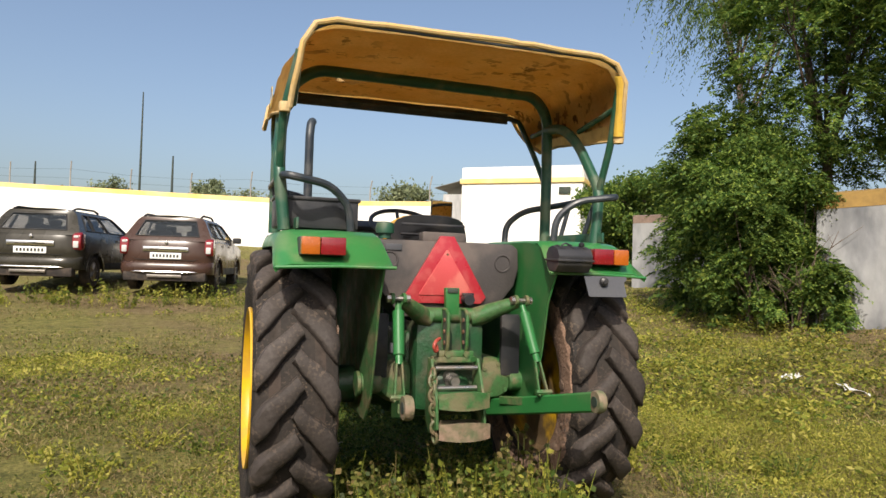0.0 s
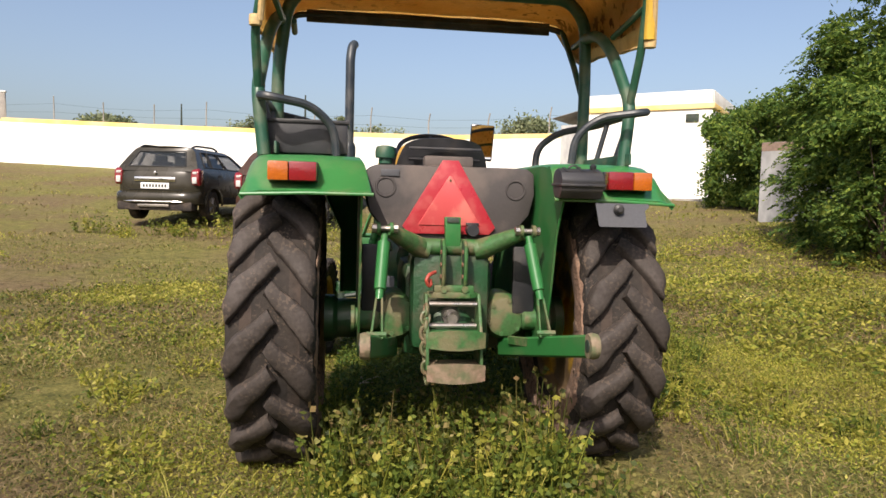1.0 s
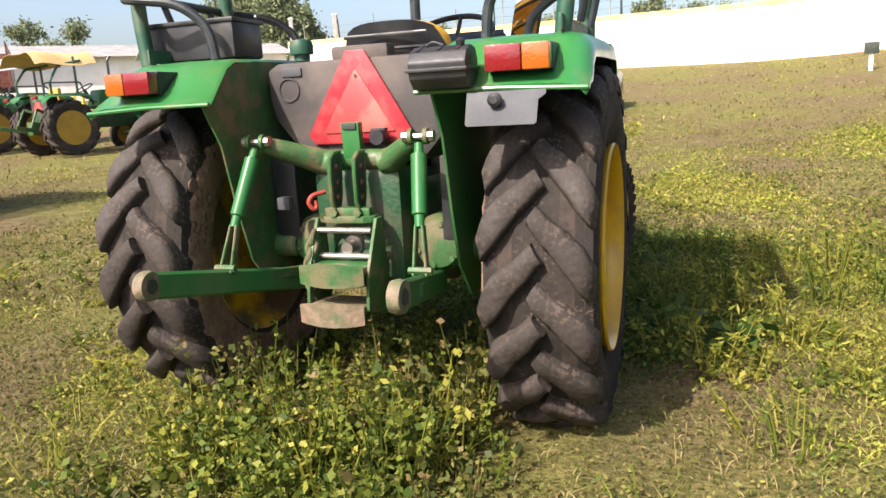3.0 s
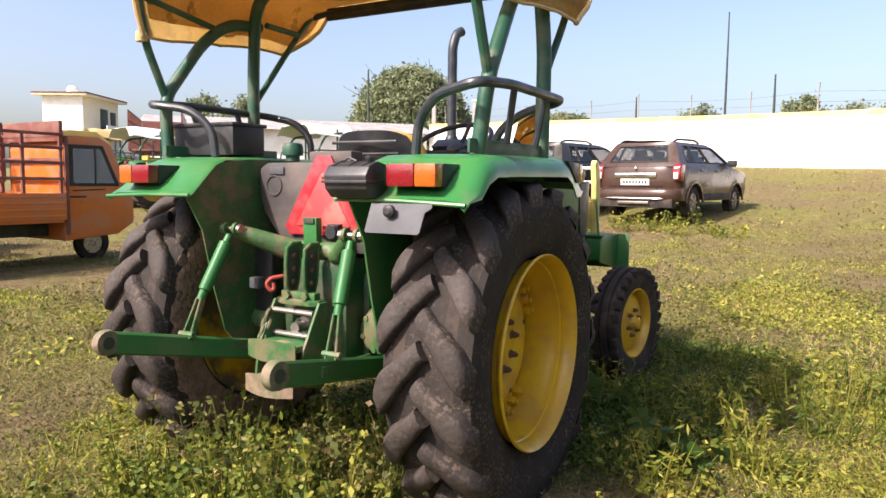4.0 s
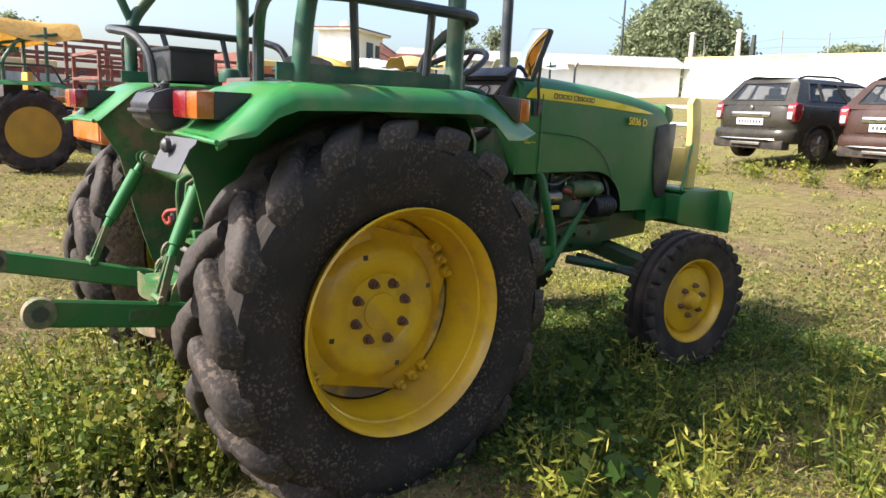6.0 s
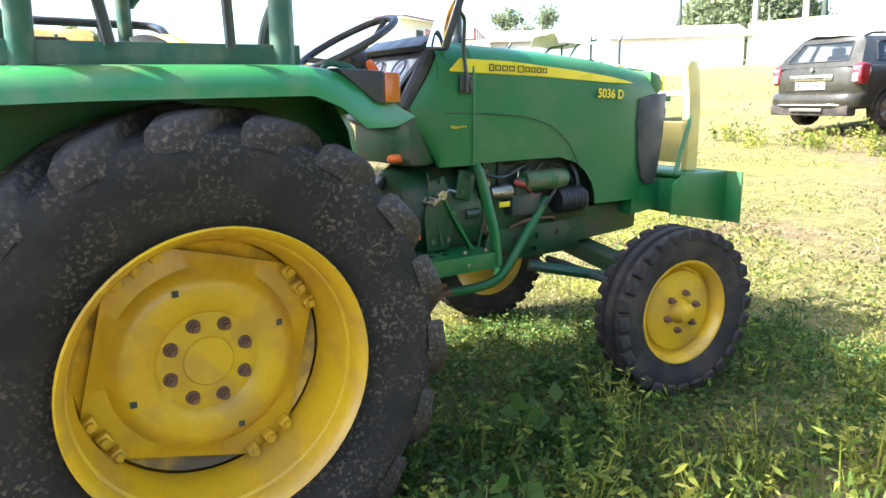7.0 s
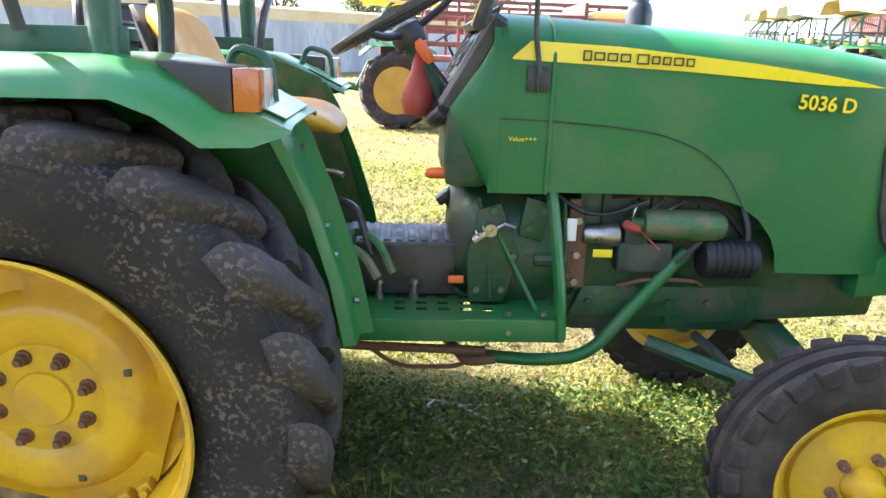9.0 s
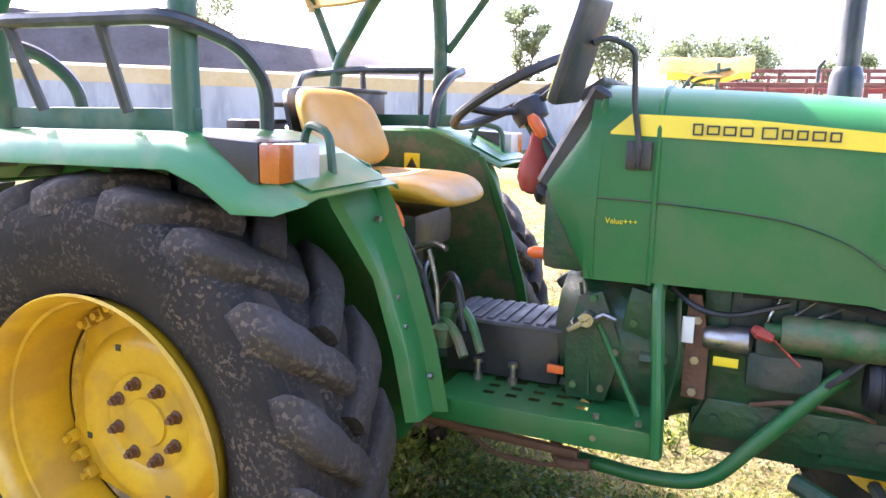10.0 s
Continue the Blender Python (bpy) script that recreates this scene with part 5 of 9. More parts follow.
    # yellow stripe on each flank
    for s in (1, -1):
        bm = bm_new()
        up, dn = [], []
        for i in range(23):
            y = 1.082 + (2.088 - 1.082) * i / 22
            top, w = half_section(y)
            zu = float(np.interp(y, [1.082, 1.120, 1.371, 1.724, 1.93, 2.05, 2.088], [1.340, 1.381, 1.373, 1.343, 1.319, 1.300, 1.292]))
            zl = float(np.interp(y, [1.082, 1.258, 1.548, 1.80, 1.93, 2.088], [1.334, 1.328, 1.317, 1.302, 1.294, 1.291]))
            up.append((s * (w + 0.0085), y, zu))
            dn.append((s * (w + 0.0085), y, zl))
        shell(bm, [up, dn], 0.0012)
        part("yellow_stripe", bm, YELLOW_TAPE, h, "yellow stripe decal with dark maker's lettering bars")
        # maker's lettering as hollow dark bars
        y = 1.262
        for wd, gap, tall in ((0.022, 0.007, 1.25), (0.027, 0.007, 1.0), (0.027, 0.007, 1.0), (0.027, 0.016, 1.0), (0.032, 0.007, 1.25), (0.022, 0.007, 1.0), (0.022, 0.007, 1.0), (0.026, 0.007, 1.0), (0.022, 0.0, 1.0)):
            zc, hh, st_ = 1.349 - 0.033 * (y - 1.26), 0.0105 * tall, 0.0040
            bm = bm_new()
            for dy, dz, sy, sz in ((0, hh - st_ / 2, wd, st_), (0, st_ / 2 - hh, wd, st_), (st_ / 2 - wd / 2, 0, st_, 2 * hh - 2 * st_), (wd / 2 - st_ / 2, 0, st_, 2 * hh - 2 * st_)):
                box(bm, (s * 0.2735, y + wd / 2 + dy, zc + dz), (0.0016, sy, sz), 0.0)
            y += wd + gap
            part("lettering_bar", bm, INK, h, "dark bar of the maker's lettering")
    writing("model_number", "5036 D", 0.053, YELLOW_TAPE, h, pose(0.2727, 1.846, 1.233, 90, 0, 90) @ pose(0, 0, 0, 0, 0, -3), 0.0012, 0.0011)
    writing("number_outline", "5036 D", 0.053, INK, h, pose(0.2722, 1.846, 1.233, 90, 0, 90) @ pose(0, 0, 0, 0, 0, -3), 0.0008, 0.0022)
    writing("trim_lettering", "Value+++", 0.019, YELLOW_TAPE, h, pose(0.2705, 1.082, 1.126, 90, 0, 90), 0.0006)
    # seam between cowl and bonnet, and the pressed crease
    bm = bm_new()
    tube(bm, [(0.0, 1.191, 1.449)] + [(x + 0.001, 1.191, z) for x, z in flank(1.191, 0.985)[1:]], 0.0065, 8)
    tube(bm, [(0.0, 1.191, 1.449)] + [(-x - 0.001, 1.191, z) for x, z in flank(1.191, 0.985)[1:]], 0.0065, 8)
    part("seam_bead", bm, GREEN, h)
    for s in (1, -1):
        bm = bm_new()
        crease = [(s * 0.2685, 1.03, 1.185)] + [(s * 0.2682, y, z) for y, z in ((1.19, 1.182), (1.35, 1.172), (1.48, 1.158), (1.60, 1.118), (1.69, 1.05), (1.75, 0.95))]
        tube(bm, crease, 0.0025, 6, 0.05)
        part("crease", bm, GREEN_DARK, h)
        bm = bm_new()
        box(bm, (s * 0.274, 1.134, 1.287), (0.012, 0.026, 0.066), 0.004)
        box(bm, (s * 0.274, 1.166, 1.287), (0.012, 0.026, 0.066), 0.004)
        lathe(bm, [(0.006, -0.03), (0.006, 0.03)], "z", (s * 0.279, 1.150, 1.287), 10)
        for dy in (-0.017, 0.017):
            for dz in (-0.022, 0.022):
                nut(bm, (s * 0.282, 1.152 + dy, 1.287 + dz), "x", 0.004, 0.004)
        part("hinge_plate", bm, BLACK, h, "black bolted mirror bracket")
    # grille and nose
    bm = bm_new()
    prism(bm, [(2.24, 1.352), (2.300, 1.334), (2.330, 1.300), (2.328, 1.262), (2.295, 1.240), (2.24, 1.24)], "x", -0.222, 0.222, 0.014)
    part("nose_lip", bm, GREEN, h)
    bm = bm_new()
    prism(bm, [(2.09, 1.245), (2.316, 1.250), (2.300, 1.05), (2.268, 0.86), (2.20, 0.83), (2.10, 0.87)], "x", -0.205, 0.205, 0.015)
    part("grille", bm, BLACK, h, "black mesh front grille")
    for s in (1, -1):
        bm = bm_new()
        prism(bm, [(2.138, 1.225), (2.318, 1.250), (2.306, 1.06), (2.280, 0.90), (2.258, 0.832), (2.195, 0.836), (2.168, 0.87), (2.142, 0.95), (2.123, 1.12)], "x", s * 0.222, s * 0.256, 0.010)
        part("side_grille", bm, BLACK, h, "black side screen of the grille")
    for k in range(9):
        bm = bm_new()
        box(bm, (0, 2.304 - 0.006 * k, 1.215 - 0.042 * k), (0.36, 0.03, 0.008), 0.002)
        part("grille_slat", bm, CAST_DARK, h)
    return h


def engine(parent):
    e = new("engine_block")
    e.parent = parent
    e["label"] = "dark oily engine and gearbox under the bonnet"
    bm = bm_new()
    box(bm, (0, 1.62, 0.84), (0.34, 0.62, 0.34), 0.03)
    box(bm, (0, 1.60, 0.62), (0.28, 0.60, 0.16), 0.03)
    part("block", bm, GREEN_DARK, e)
    for k in range(4):
        bm = bm_new()
        box(bm, (0.16, 1.42 + 0.14 * k, 0.93), (0.05, 0.09, 0.10), 0.012)
        part("intake_port", bm, CAST_DARK, e)
    bm = bm_new()
    lathe(bm, [(0.16, 0.95), (0.19, 1.0), (0.225, 1.06), (0.225, 1.22), (0.20, 1.28), (0.19, 1.32)], "y", (0, 0, 0.79), 28)
    part("clutch_housing", bm, GREEN_DARK, e, "green clutch bell housing")
    for pts, a0, a1 in (([(1.00, 0.66), (1.10, 0.66), (1.14, 0.80), (1.08, 0.95), (1.02, 0.93), (0.99, 0.80)], 0.212, 0.226), ([(1.13, 0.86), (1.20, 0.84), (1.23, 0.95), (1.15, 0.97)], 0.215, 0.232)):
        bm = bm_new()
        prism(bm, pts, "x", a0, a1, 0.006)
        part("side_cover", bm, GREEN_DARK, e)
    for y, z in ((1.02, 0.70), (1.09, 0.70), (1.12, 0.80), (1.06, 0.93), (1.16, 0.88), (1.20, 0.93)):
        bm = bm_new()
        nut(bm, (0.232, y, z), "x", 0.010, 0.014)
        part("bolt", bm, GREEN_CAST, e)
    bm = bm_new()
    tube(bm, [(0.24, 1.06, 0.875), (0.245, 1.09, 0.895), (0.245, 1.12, 0.885)], 0.007, 8)
    lathe(bm, [(0.018, -0.02), (0.018, 0.02)], "x", (0.245, 1.05, 0.88), 12)
    part("brake_lever", bm, STEEL, e, "bare steel brake lever")
    for k in range(8):
        f = 2 * math.pi * k / 8
        bm = bm_new()
        lathe(bm, [(0.02, 1.18), (0.02, 1.245)], "y", (0.222 * math.cos(f), 0, 0.79 + 0.222 * math.sin(f)), 8)
        part("bolt", bm, GREEN_DARK, e)
    bm = bm_new()
    box(bm, (0, 0.60, 0.585), (0.26, 0.80, 0.19), 0.03)
    box(bm, (0, 0.05, 0.66), (0.40, 0.46, 0.42), 0.05)
    part("gearbox", bm, GREEN_DARK, e, "green gearbox casting")
    bm = bm_new()
    lathe(bm, [(0.038, -0.105), (0.044, -0.09), (0.044, 0.04), (0.047, 0.045), (0.047, 0.065), (0.044, 0.07), (0.044, 0.10), (0.036, 0.125)], "y", (0.215, 1.59, 0.896), 20)
    lathe(bm, [(0.02, -0.14), (0.02, -0.10)], "y", (0.215, 1.59, 0.896), 12)
    part("starter_motor", bm, GREEN_CAST, e, "green starter motor")
    bm = bm_new()
    lathe(bm, [(0.05, -0.07)] + [(r, -0.06 + 0.02 * k + d) for k in range(7) for r, d in ((0.058, 0.0), (0.058, 0.010), (0.054, 0.013), (0.054, 0.017))] + [(0.05, 0.085)], "y", (0.215, 1.735, 0.80), 20)
    part("oil_filter", bm, CAR_TRIM, e, "black ribbed oil filter")
    bm = bm_new()
    lathe(bm, [(0.022, -0.05), (0.028, -0.04), (0.028, 0.0), (0.034, 0.01), (0.034, 0.05), (0.018, 0.06)], "y", (0.20, 1.37, 0.86), 16)
    part("feed_pump", bm, STEEL, e, "bare metal feed pump")
    bm = bm_new()
    box(bm, (0.228, 1.375, 0.812), (0.004, 0.055, 0.022), 0.001)
    part("warning_label", bm, YELLOW_TAPE, e, "small yellow warning label")
    bm = bm_new()
    tube(bm, [(0.225, 1.43, 0.90), (0.235, 1.44, 0.895), (0.24, 1.47, 0.885)], [0.012, 0.016, 0.010], 8)
    tube(bm, [(0.24, 1.47, 0.885), (0.245, 1.53, 0.83)], 0.003, 6)
    part("dip_lever", bm, RED_RUBBER, e, "faded red lever")
    for pts, r in (([(0.21, 1.26, 0.95), (0.23, 1.27, 0.80), (0.22, 1.24, 0.62)], 0.006), ([(0.20, 1.02, 0.96), (0.22, 1.05, 0.78), (0.24, 1.06, 0.68)], 0.005), ([(0.18, 1.40, 0.97), (0.20, 1.55, 0.985), (0.20, 1.72, 0.95), (0.19, 1.80, 0.86)], 0.010)):
        bm = bm_new()
        tube(bm, pts, r, 6, 0.05)
        part("hose", bm, GREEN_DARK if r < 0.008 else BLACK, e)
    bm = bm_new()
    tube(bm, [(0.21, 1.625, 0.815), (0.215, 1.58, 0.77), (0.22, 1.36, 0.495), (0.22, 1.22, 0.478), (0.20, 0.98, 0.49)], 0.019, 12, 0.07)
    part("oil_cooler_pipe", bm, GREEN, e, "thick green pipe slanting below the engine")
    bm = bm_new()
    tube(bm, [(0.24, 0.45, 0.54), (0.26, 0.75, 0.535), (0.27, 1.05, 0.53)], 0.014, 8)
    tube(bm, [(0.20, 0.70, 0.52), (0.21, 0.80, 0.45), (0.22, 0.98, 0.455), (0.21, 1.05, 0.50)], 0.007, 8, 0.05)
    tube(bm, [(0.10, 0.95, 0.50), (0.26, 1.00, 0.49), (0.26, 1.08, 0.50)], 0.016, 8, 0.03)
    part("brake_rod", bm, RUST, e, "rusty rods below the step")
    # injection pump, lines, brackets and bolts on the engine's side
    bm = bm_new()
    box(bm, (0.195, 1.50, 0.80), (0.06, 0.16, 0.09), 0.014)
    box(bm, (0.205, 1.47, 0.86), (0.04, 0.07, 0.05), 0.010)
    part("injection_pump", bm, CAST_DARK, e, "greasy dark injection pump")
    for k in range(3):
        bm = bm_new()
        y = 1.45 + 0.045 * k
        tube(bm, [(0.205, y, 0.88), (0.215, y + 0.01, 0.935), (0.19, y + 0.03 * k + 0.03, 0.975)], 0.0035, 6, 0.02)
        part("fuel_line", bm, STEEL, e)
    bm = bm_new()
    prism(bm, [(1.28, 0.70), (1.28, 0.96), (1.31, 0.96), (1.335, 0.84), (1.335, 0.70)], "x", 0.188, 0.200, 0.003)
    part("mounting_plate", bm, RUST, e, "oily brown mounting plate")
    for z in (0.72, 0.80, 0.90):
        bm = bm_new()
        nut(bm, (0.205, 1.305, z), "x", 0.011, 0.014)
        part("bolt", bm, STEEL, e)
    bm = bm_new()
    prism(bm, [(1.30, 0.60), (1.76, 0.60), (1.80, 0.665), (1.76, 0.70), (1.34, 0.70)], "x", 0.150, 0.176, 0.010)
    part("side_rail", bm, GREEN_DARK, e, "dark green engine side rail")
    for y in (1.36, 1.48, 1.60, 1.72):
        bm = bm_new()
        nut(bm, (0.182, y, 0.65), "x", 0.012, 0.014)
        part("bolt", bm, GREEN_DARK, e)
    bm = bm_new()
    box(bm, (0.212, 1.285, 0.875), (0.006, 0.028, 0.065), 0.002)
    part("white_tag", bm, PLATE_WHITE, e, "small white tag on the stay")
    for pts, r, mat in (([(0.19, 1.24, 0.97), (0.225, 1.30, 0.93), (0.22, 1.38, 0.92), (0.20, 1.50, 0.96)], 0.007, BLACK), ([(0.20, 1.56, 0.75), (0.235, 1.60, 0.80), (0.23, 1.66, 0.86), (0.20, 1.70, 0.93)], 0.008, BLACK),
                        ([(0.17, 1.70, 0.70), (0.215, 1.66, 0.73), (0.215, 1.52, 0.735), (0.18, 1.44, 0.70)], 0.006, RUST), ([(0.19, 1.78, 0.95), (0.215, 1.80, 0.88), (0.21, 1.79, 0.76)], 0.012, BLACK)):
        bm = bm_new()
        tube(bm, pts, r, 6, 0.04)
        part("hose", bm, mat, e)
    # radiator and the fan shroud behind the grille
    bm = bm_new()
    box(bm, (0, 1.98, 0.98), (0.42, 0.10, 0.44), 0.01)
    for k in range(10):
        lathe(bm, [(0.105, 0), (0.105, 0.006)], "y", (0.05, 1.80 + k * 0.013, 0.86), 20)
    part("radiator", bm, BLACK, e, "black radiator")
    return e


def front_axle(parent):
    a = new("front_axle")
    a.parent = parent
    a["label"] = "dark green front axle and support frame"
    a.matrix_local = pose(0, 0.05, 0.014)
    bm = bm_new()
    prism(bm, [(1.55, 0.56), (2.18, 0.60), (2.20, 0.735), (1.55, 0.735)], "x", -0.17, 0.17, 0.012)
    part("support_frame", bm, GREEN_DARK, a)
    for s in (1, -1):
        bm = bm_new()
        bar(bm, (0, 1.89, 0.545), (s * 0.47, 1.89, 0.465), 0.10, 0.085, 0.012)
        part("axle_beam", bm, GREEN_DARK, a)
        bm = bm_new()
        lathe(bm, [(0.04, 0.28), (0.045, 0.30), (0.045, 0.50), (0.035, 0.53)], "z", (s * 0.50, 1.89, 0), 16)
        tube(bm, [(s * 0.50, 1.89, 0.362), (s * 0.62, 1.89, 0.362)], 0.035, 12)
        part("king_pin", bm, GREEN_DARK, a)
        bm = bm_new()
        tube(bm, [(s * 0.49, 1.74, 0.44), (s * 0.20, 1.70, 0.49), (s * 0.10, 1.68, 0.50)], 0.016, 8)
        lathe(bm, [(0.028, -0.02), (0.028, 0.02)], "z", (s * 0.49, 1.74, 0.44), 12)
        part("tie_rod", bm, CAST_DARK, a, "dark steering tie rod")
        bm = bm_new()
        tube(bm, [(s * 0.42, 1.86, 0.44), (s * 0.18, 1.50, 0.51)], 0.024, 10)
        part("radius_arm", bm, GREEN_DARK, a)
    # nose weight bracket with the folded ends
    b = new("front_bumper")
    b.parent = parent
    b["label"] = "green box-section front bumper bracket"
    b.matrix_local = pose(0, 0.03, 0.008)
    bm = bm_new()
    prism(bm, [(2.10, 0.685), (2.30, 0.70), (2.30, 0.845), (2.10, 0.80)], "x", -0.235, 0.235, 0.008)
    part("bracket_neck", bm, GREEN, b)
    bm = bm_new()
    box(bm, (0, 2.632, 0.74), (0.90, 0.010, 0.248), 0.003)
    part("bumper_face", bm, GREEN, b)
    for s in (1, -1):
        bm = bm_new()
        prism(bm, [(2.22, 0.69), (2.625, 0.615), (2.625, 0.862), (2.30, 0.872), (2.22, 0.82)], "x", s * 0.355, s * 0.367, 0.003)
        part("bumper_side", bm, GREEN, b)
    bm = bm_new()
    prism(bm, [(2.30, 0.855), (2.620, 0.850), (2.620, 0.862), (2.30, 0.867)], "x", -0.354, 0.354, 0.002)
    part("bumper_top", bm, GREEN, b)
    bm = bm_new()
    box(bm, (0, 2.29, 0.77), (0.70, 0.012, 0.15), 0.003)
    part("bumper_back", bm, GREEN, b)
    for s in (1, -1):
        bm = bm_new()
        bar(bm, (s * 0.335, 2.27, 0.86), (s * 0.235, 2.50, 1.12), 0.012, 0.045, 0.003)
        part("guard_stay", bm, GREEN, b)
        bm = bm_new()
        prism(bm, [(2.48, 0.865), (2.555, 0.862), (2.562, 1.16), (2.545, 1.32), (2.515, 1.385), (2.465, 1.392), (2.44, 1.36), (2.47, 1.20)], "x", s * 0.205, s * 0.245, 0.008)
        part("guard_post", bm, CREAM_YELLOW, b, "yellow painted guard post")
    for z, y in ((1.335, 2.485), (1.235, 2.50)):
        bm = bm_new()
        tube(bm, [(-0.21, y, z), (0.21, y, z)], 0.013, 10)
        part("guard_bar", bm, LAMP_CLEAR, b, "pale cross bar of the guard")
    bm = bm_new()
    box(bm, (0, 2.50, 1.00), (0.40, 0.03, 0.20), 0.006)
    part("guard_plate", bm, CREAM_YELLOW, b, "yellow plate behind the guard bars")
    return a


def linkage(parent):
    """Three-point linkage, drawbar frame and rear castings."""
    k = new("three_point_linkage")
    k.parent = parent
    k["label"] = "worn green three-point linkage with a drawbar frame"
    k.matrix_local = pose(0.012, 0.033, -0.008)
    bm = bm_new()
    box(bm, (-0.015, -0.17, 0.72), (0.34, 0.30, 0.42), 0.04)
    lathe(bm, [(0.10, -0.30), (0.10, -0.34), (0.07, -0.36)], "y", (-0.015, 0, 0.60), 20)
    part("rear_casting", bm, GREEN_DARK, k, "dark green rear transmission casting")
    for s in (1, -1):
        bm = bm_new()
        lathe(bm, [(0.14, 0.16), (0.14, 0.24), (0.11, 0.27), (0.095, 0.34), (0.09, 0.50), (0.11, 0.52), (0.11, 0.56)], "x", (0, 0, 0.597), 24)
        if s < 0:
            bmesh.ops.transform(bm, matrix=Matrix.Diagonal((-1, 1, 1, 1)), verts=bm.verts[:])
        part("axle_trumpet", bm, GREEN_DARK, k, "dark green axle housing")
        bm = bm_new()
        lathe(bm, [(0.085, -0.02), (0.105, -0.03), (0.105, -0.20), (0.085, -0.235), (0.04, -0.245)], "y", (s * 0.245, 0, 0.64), 22)
        part("brake_cover", bm, GREEN_CAST, k, "round green brake housing")
        for q in range(6):
            f = q * math.pi / 3 + 0.3
            bm = bm_new()
            nut(bm, (s * 0.245 + 0.075 * math.cos(f), -0.236, 0.64 + 0.075 * math.sin(f)), "y", 0.011, 0.018)
            part("bolt", bm, GREEN_CAST, k)
        bm = bm_new()
        lathe(bm, [(0.040, 0.32), (0.048, 0.33), (0.048, 0.42), (0.058, 0.425), (0.058, 0.44)], "x", (0, -0.22, 0.63), 18)
        if s < 0:
            bmesh.ops.transform(bm, matrix=Matrix.Diagonal((-1, 1, 1, 1)), verts=bm.verts[:])
        part("stabiliser_mount", bm, GREEN_CAST, k)
    bm = bm_new()                      # rock shaft
    tube(bm, [(-0.15, -0.30, 0.955), (0.12, -0.30, 0.955)], 0.036, 16)
    box(bm, (-0.015, -0.25, 0.915), (0.17, 0.12, 0.11), 0.025)
    part("rock_shaft", bm, GREEN_CAST, k)
    bm = bm_new()
    box(bm, (-0.015, -0.39, 0.785), (0.17, 0.035, 0.03), 0.006)
    for x in (-0.06, 0.03):
        nut(bm, (x, -0.415, 0.785), "y", 0.016, 0.02)
    part("top_link_base", bm, GREEN_CAST, k)
    for s in (-1, 1):                  # top link bracket: two greasy plates with a raised green rim and three bolts
        edge = [(-0.340, 0.985), (-0.385, 0.985), (-0.415, 0.965), (-0.420, 0.92), (-0.418, 0.82), (-0.400, 0.795), (-0.365, 0.80), (-0.352, 0.84), (-0.345, 0.90)]
        br = new("top_link_bracket")
        br.parent = k
        bm = bm_new()
        prism(bm, edge, "x", -0.015 + s * 0.040, -0.015 + s * 0.052, 0.002)
        part("bracket_plate", bm, CAST_DARK, br, "dark greasy plate")
        bm = bm_new()
        loop = [Vector((-0.015 + s * 0.046, y_, z_)) for y_, z_ in edge + edge[:1]]
        tube(bm, loop, 0.0085, 8)
        part("bracket_rim", bm, GREEN_CAST, br, "worn green rim")
        for z, y in ((0.835, -0.388), (0.885, -0.384), (0.938, -0.384)):
            for o_ in (-1, 1):
                bm = bm_new()
                lathe(bm, [(0.010, -0.004), (0.010, 0.004), (0.005, 0.006)], "x", (-0.015 + s * 0.046 + o_ * 0.008, y, z), 10)
                part("bracket_bolt", bm, RUST, br, "worn bolt")
    bm = bm_new()                      # upright rocker with a window
    prism(bm, [(-0.045, 0.955), (0.02, 0.955), (0.018, 1.085), (-0.052, 1.085)], "y", -0.335, -0.30, 0.006)
    part("rocker", bm, GREEN, k)
    bm = bm_new()
    box(bm, (-0.016, -0.322, 1.072), (0.052, 0.04, 0.022), 0.004)
    part("rocker_slot", bm, CAST_DARK, k)
    bm = bm_new()
    lathe(bm, [(0.026, -0.02), (0.030, 0.0), (0.028, 0.03)], "y", (0.075, -0.30, 1.03), 14)
    box(bm, (0.075, -0.29, 1.055), (0.055, 0.03, 0.012), 0.003)
    part("trailer_socket", bm, BLACK, k, "black trailer socket")
    arms = {1: (0.28, -0.45, 1.035, 0.325, -0.62, 0.66), -1: (-0.31, -0.457, 1.035, -0.345, -0.66, 0.66)}
    for s, (x, y, z, bx, by, bz) in arms.items():
        la = new("lift_arm")
        la.parent = k
        bm = bm_new()
        tube(bm, [(s * 0.10 - 0.015, -0.30, 0.945), (s * 0.14 - 0.015, -0.305, 0.952), (x - s * 0.06, y + 0.05, z - 0.03), (x - s * 0.012, y + 0.01, z - 0.008)], [0.044, 0.046, 0.034, 0.026], 12)
        part("arm", bm, GREEN_CAST, la)
        for d in (-0.026, 0.026):
            bm = bm_new()
            lathe(bm, [(0.026, -0.007), (0.026, 0.007)], "x", (x + d, y, z), 14)
            part("clevis_ear", bm, GREEN_CAST, la)
        bm = bm_new()
        lathe(bm, [(0.019, -0.052), (0.019, -0.034), (0.011, -0.034), (0.011, 0.034), (0.019, 0.034), (0.019, 0.052)], "x", (x, y, z), 8)
        part("clevis_pin", bm, STEEL, la, "bare steel pin with nuts")
        bm = bm_new()
        a, b = Vector((x, y, z)), Vector((bx, by, bz))
        d = b - a
        tube(bm, [a + d * 0.06, a + d * 0.14, a + d * 0.15, a + d * 0.62, a + d * 0.63, a + d * 0.72], [0.014, 0.016, 0.026, 0.024, 0.017, 0.015], 12)
        part("lift_rod", bm, GREEN, la, "green adjustable lift rod")
        bm = bm_new()
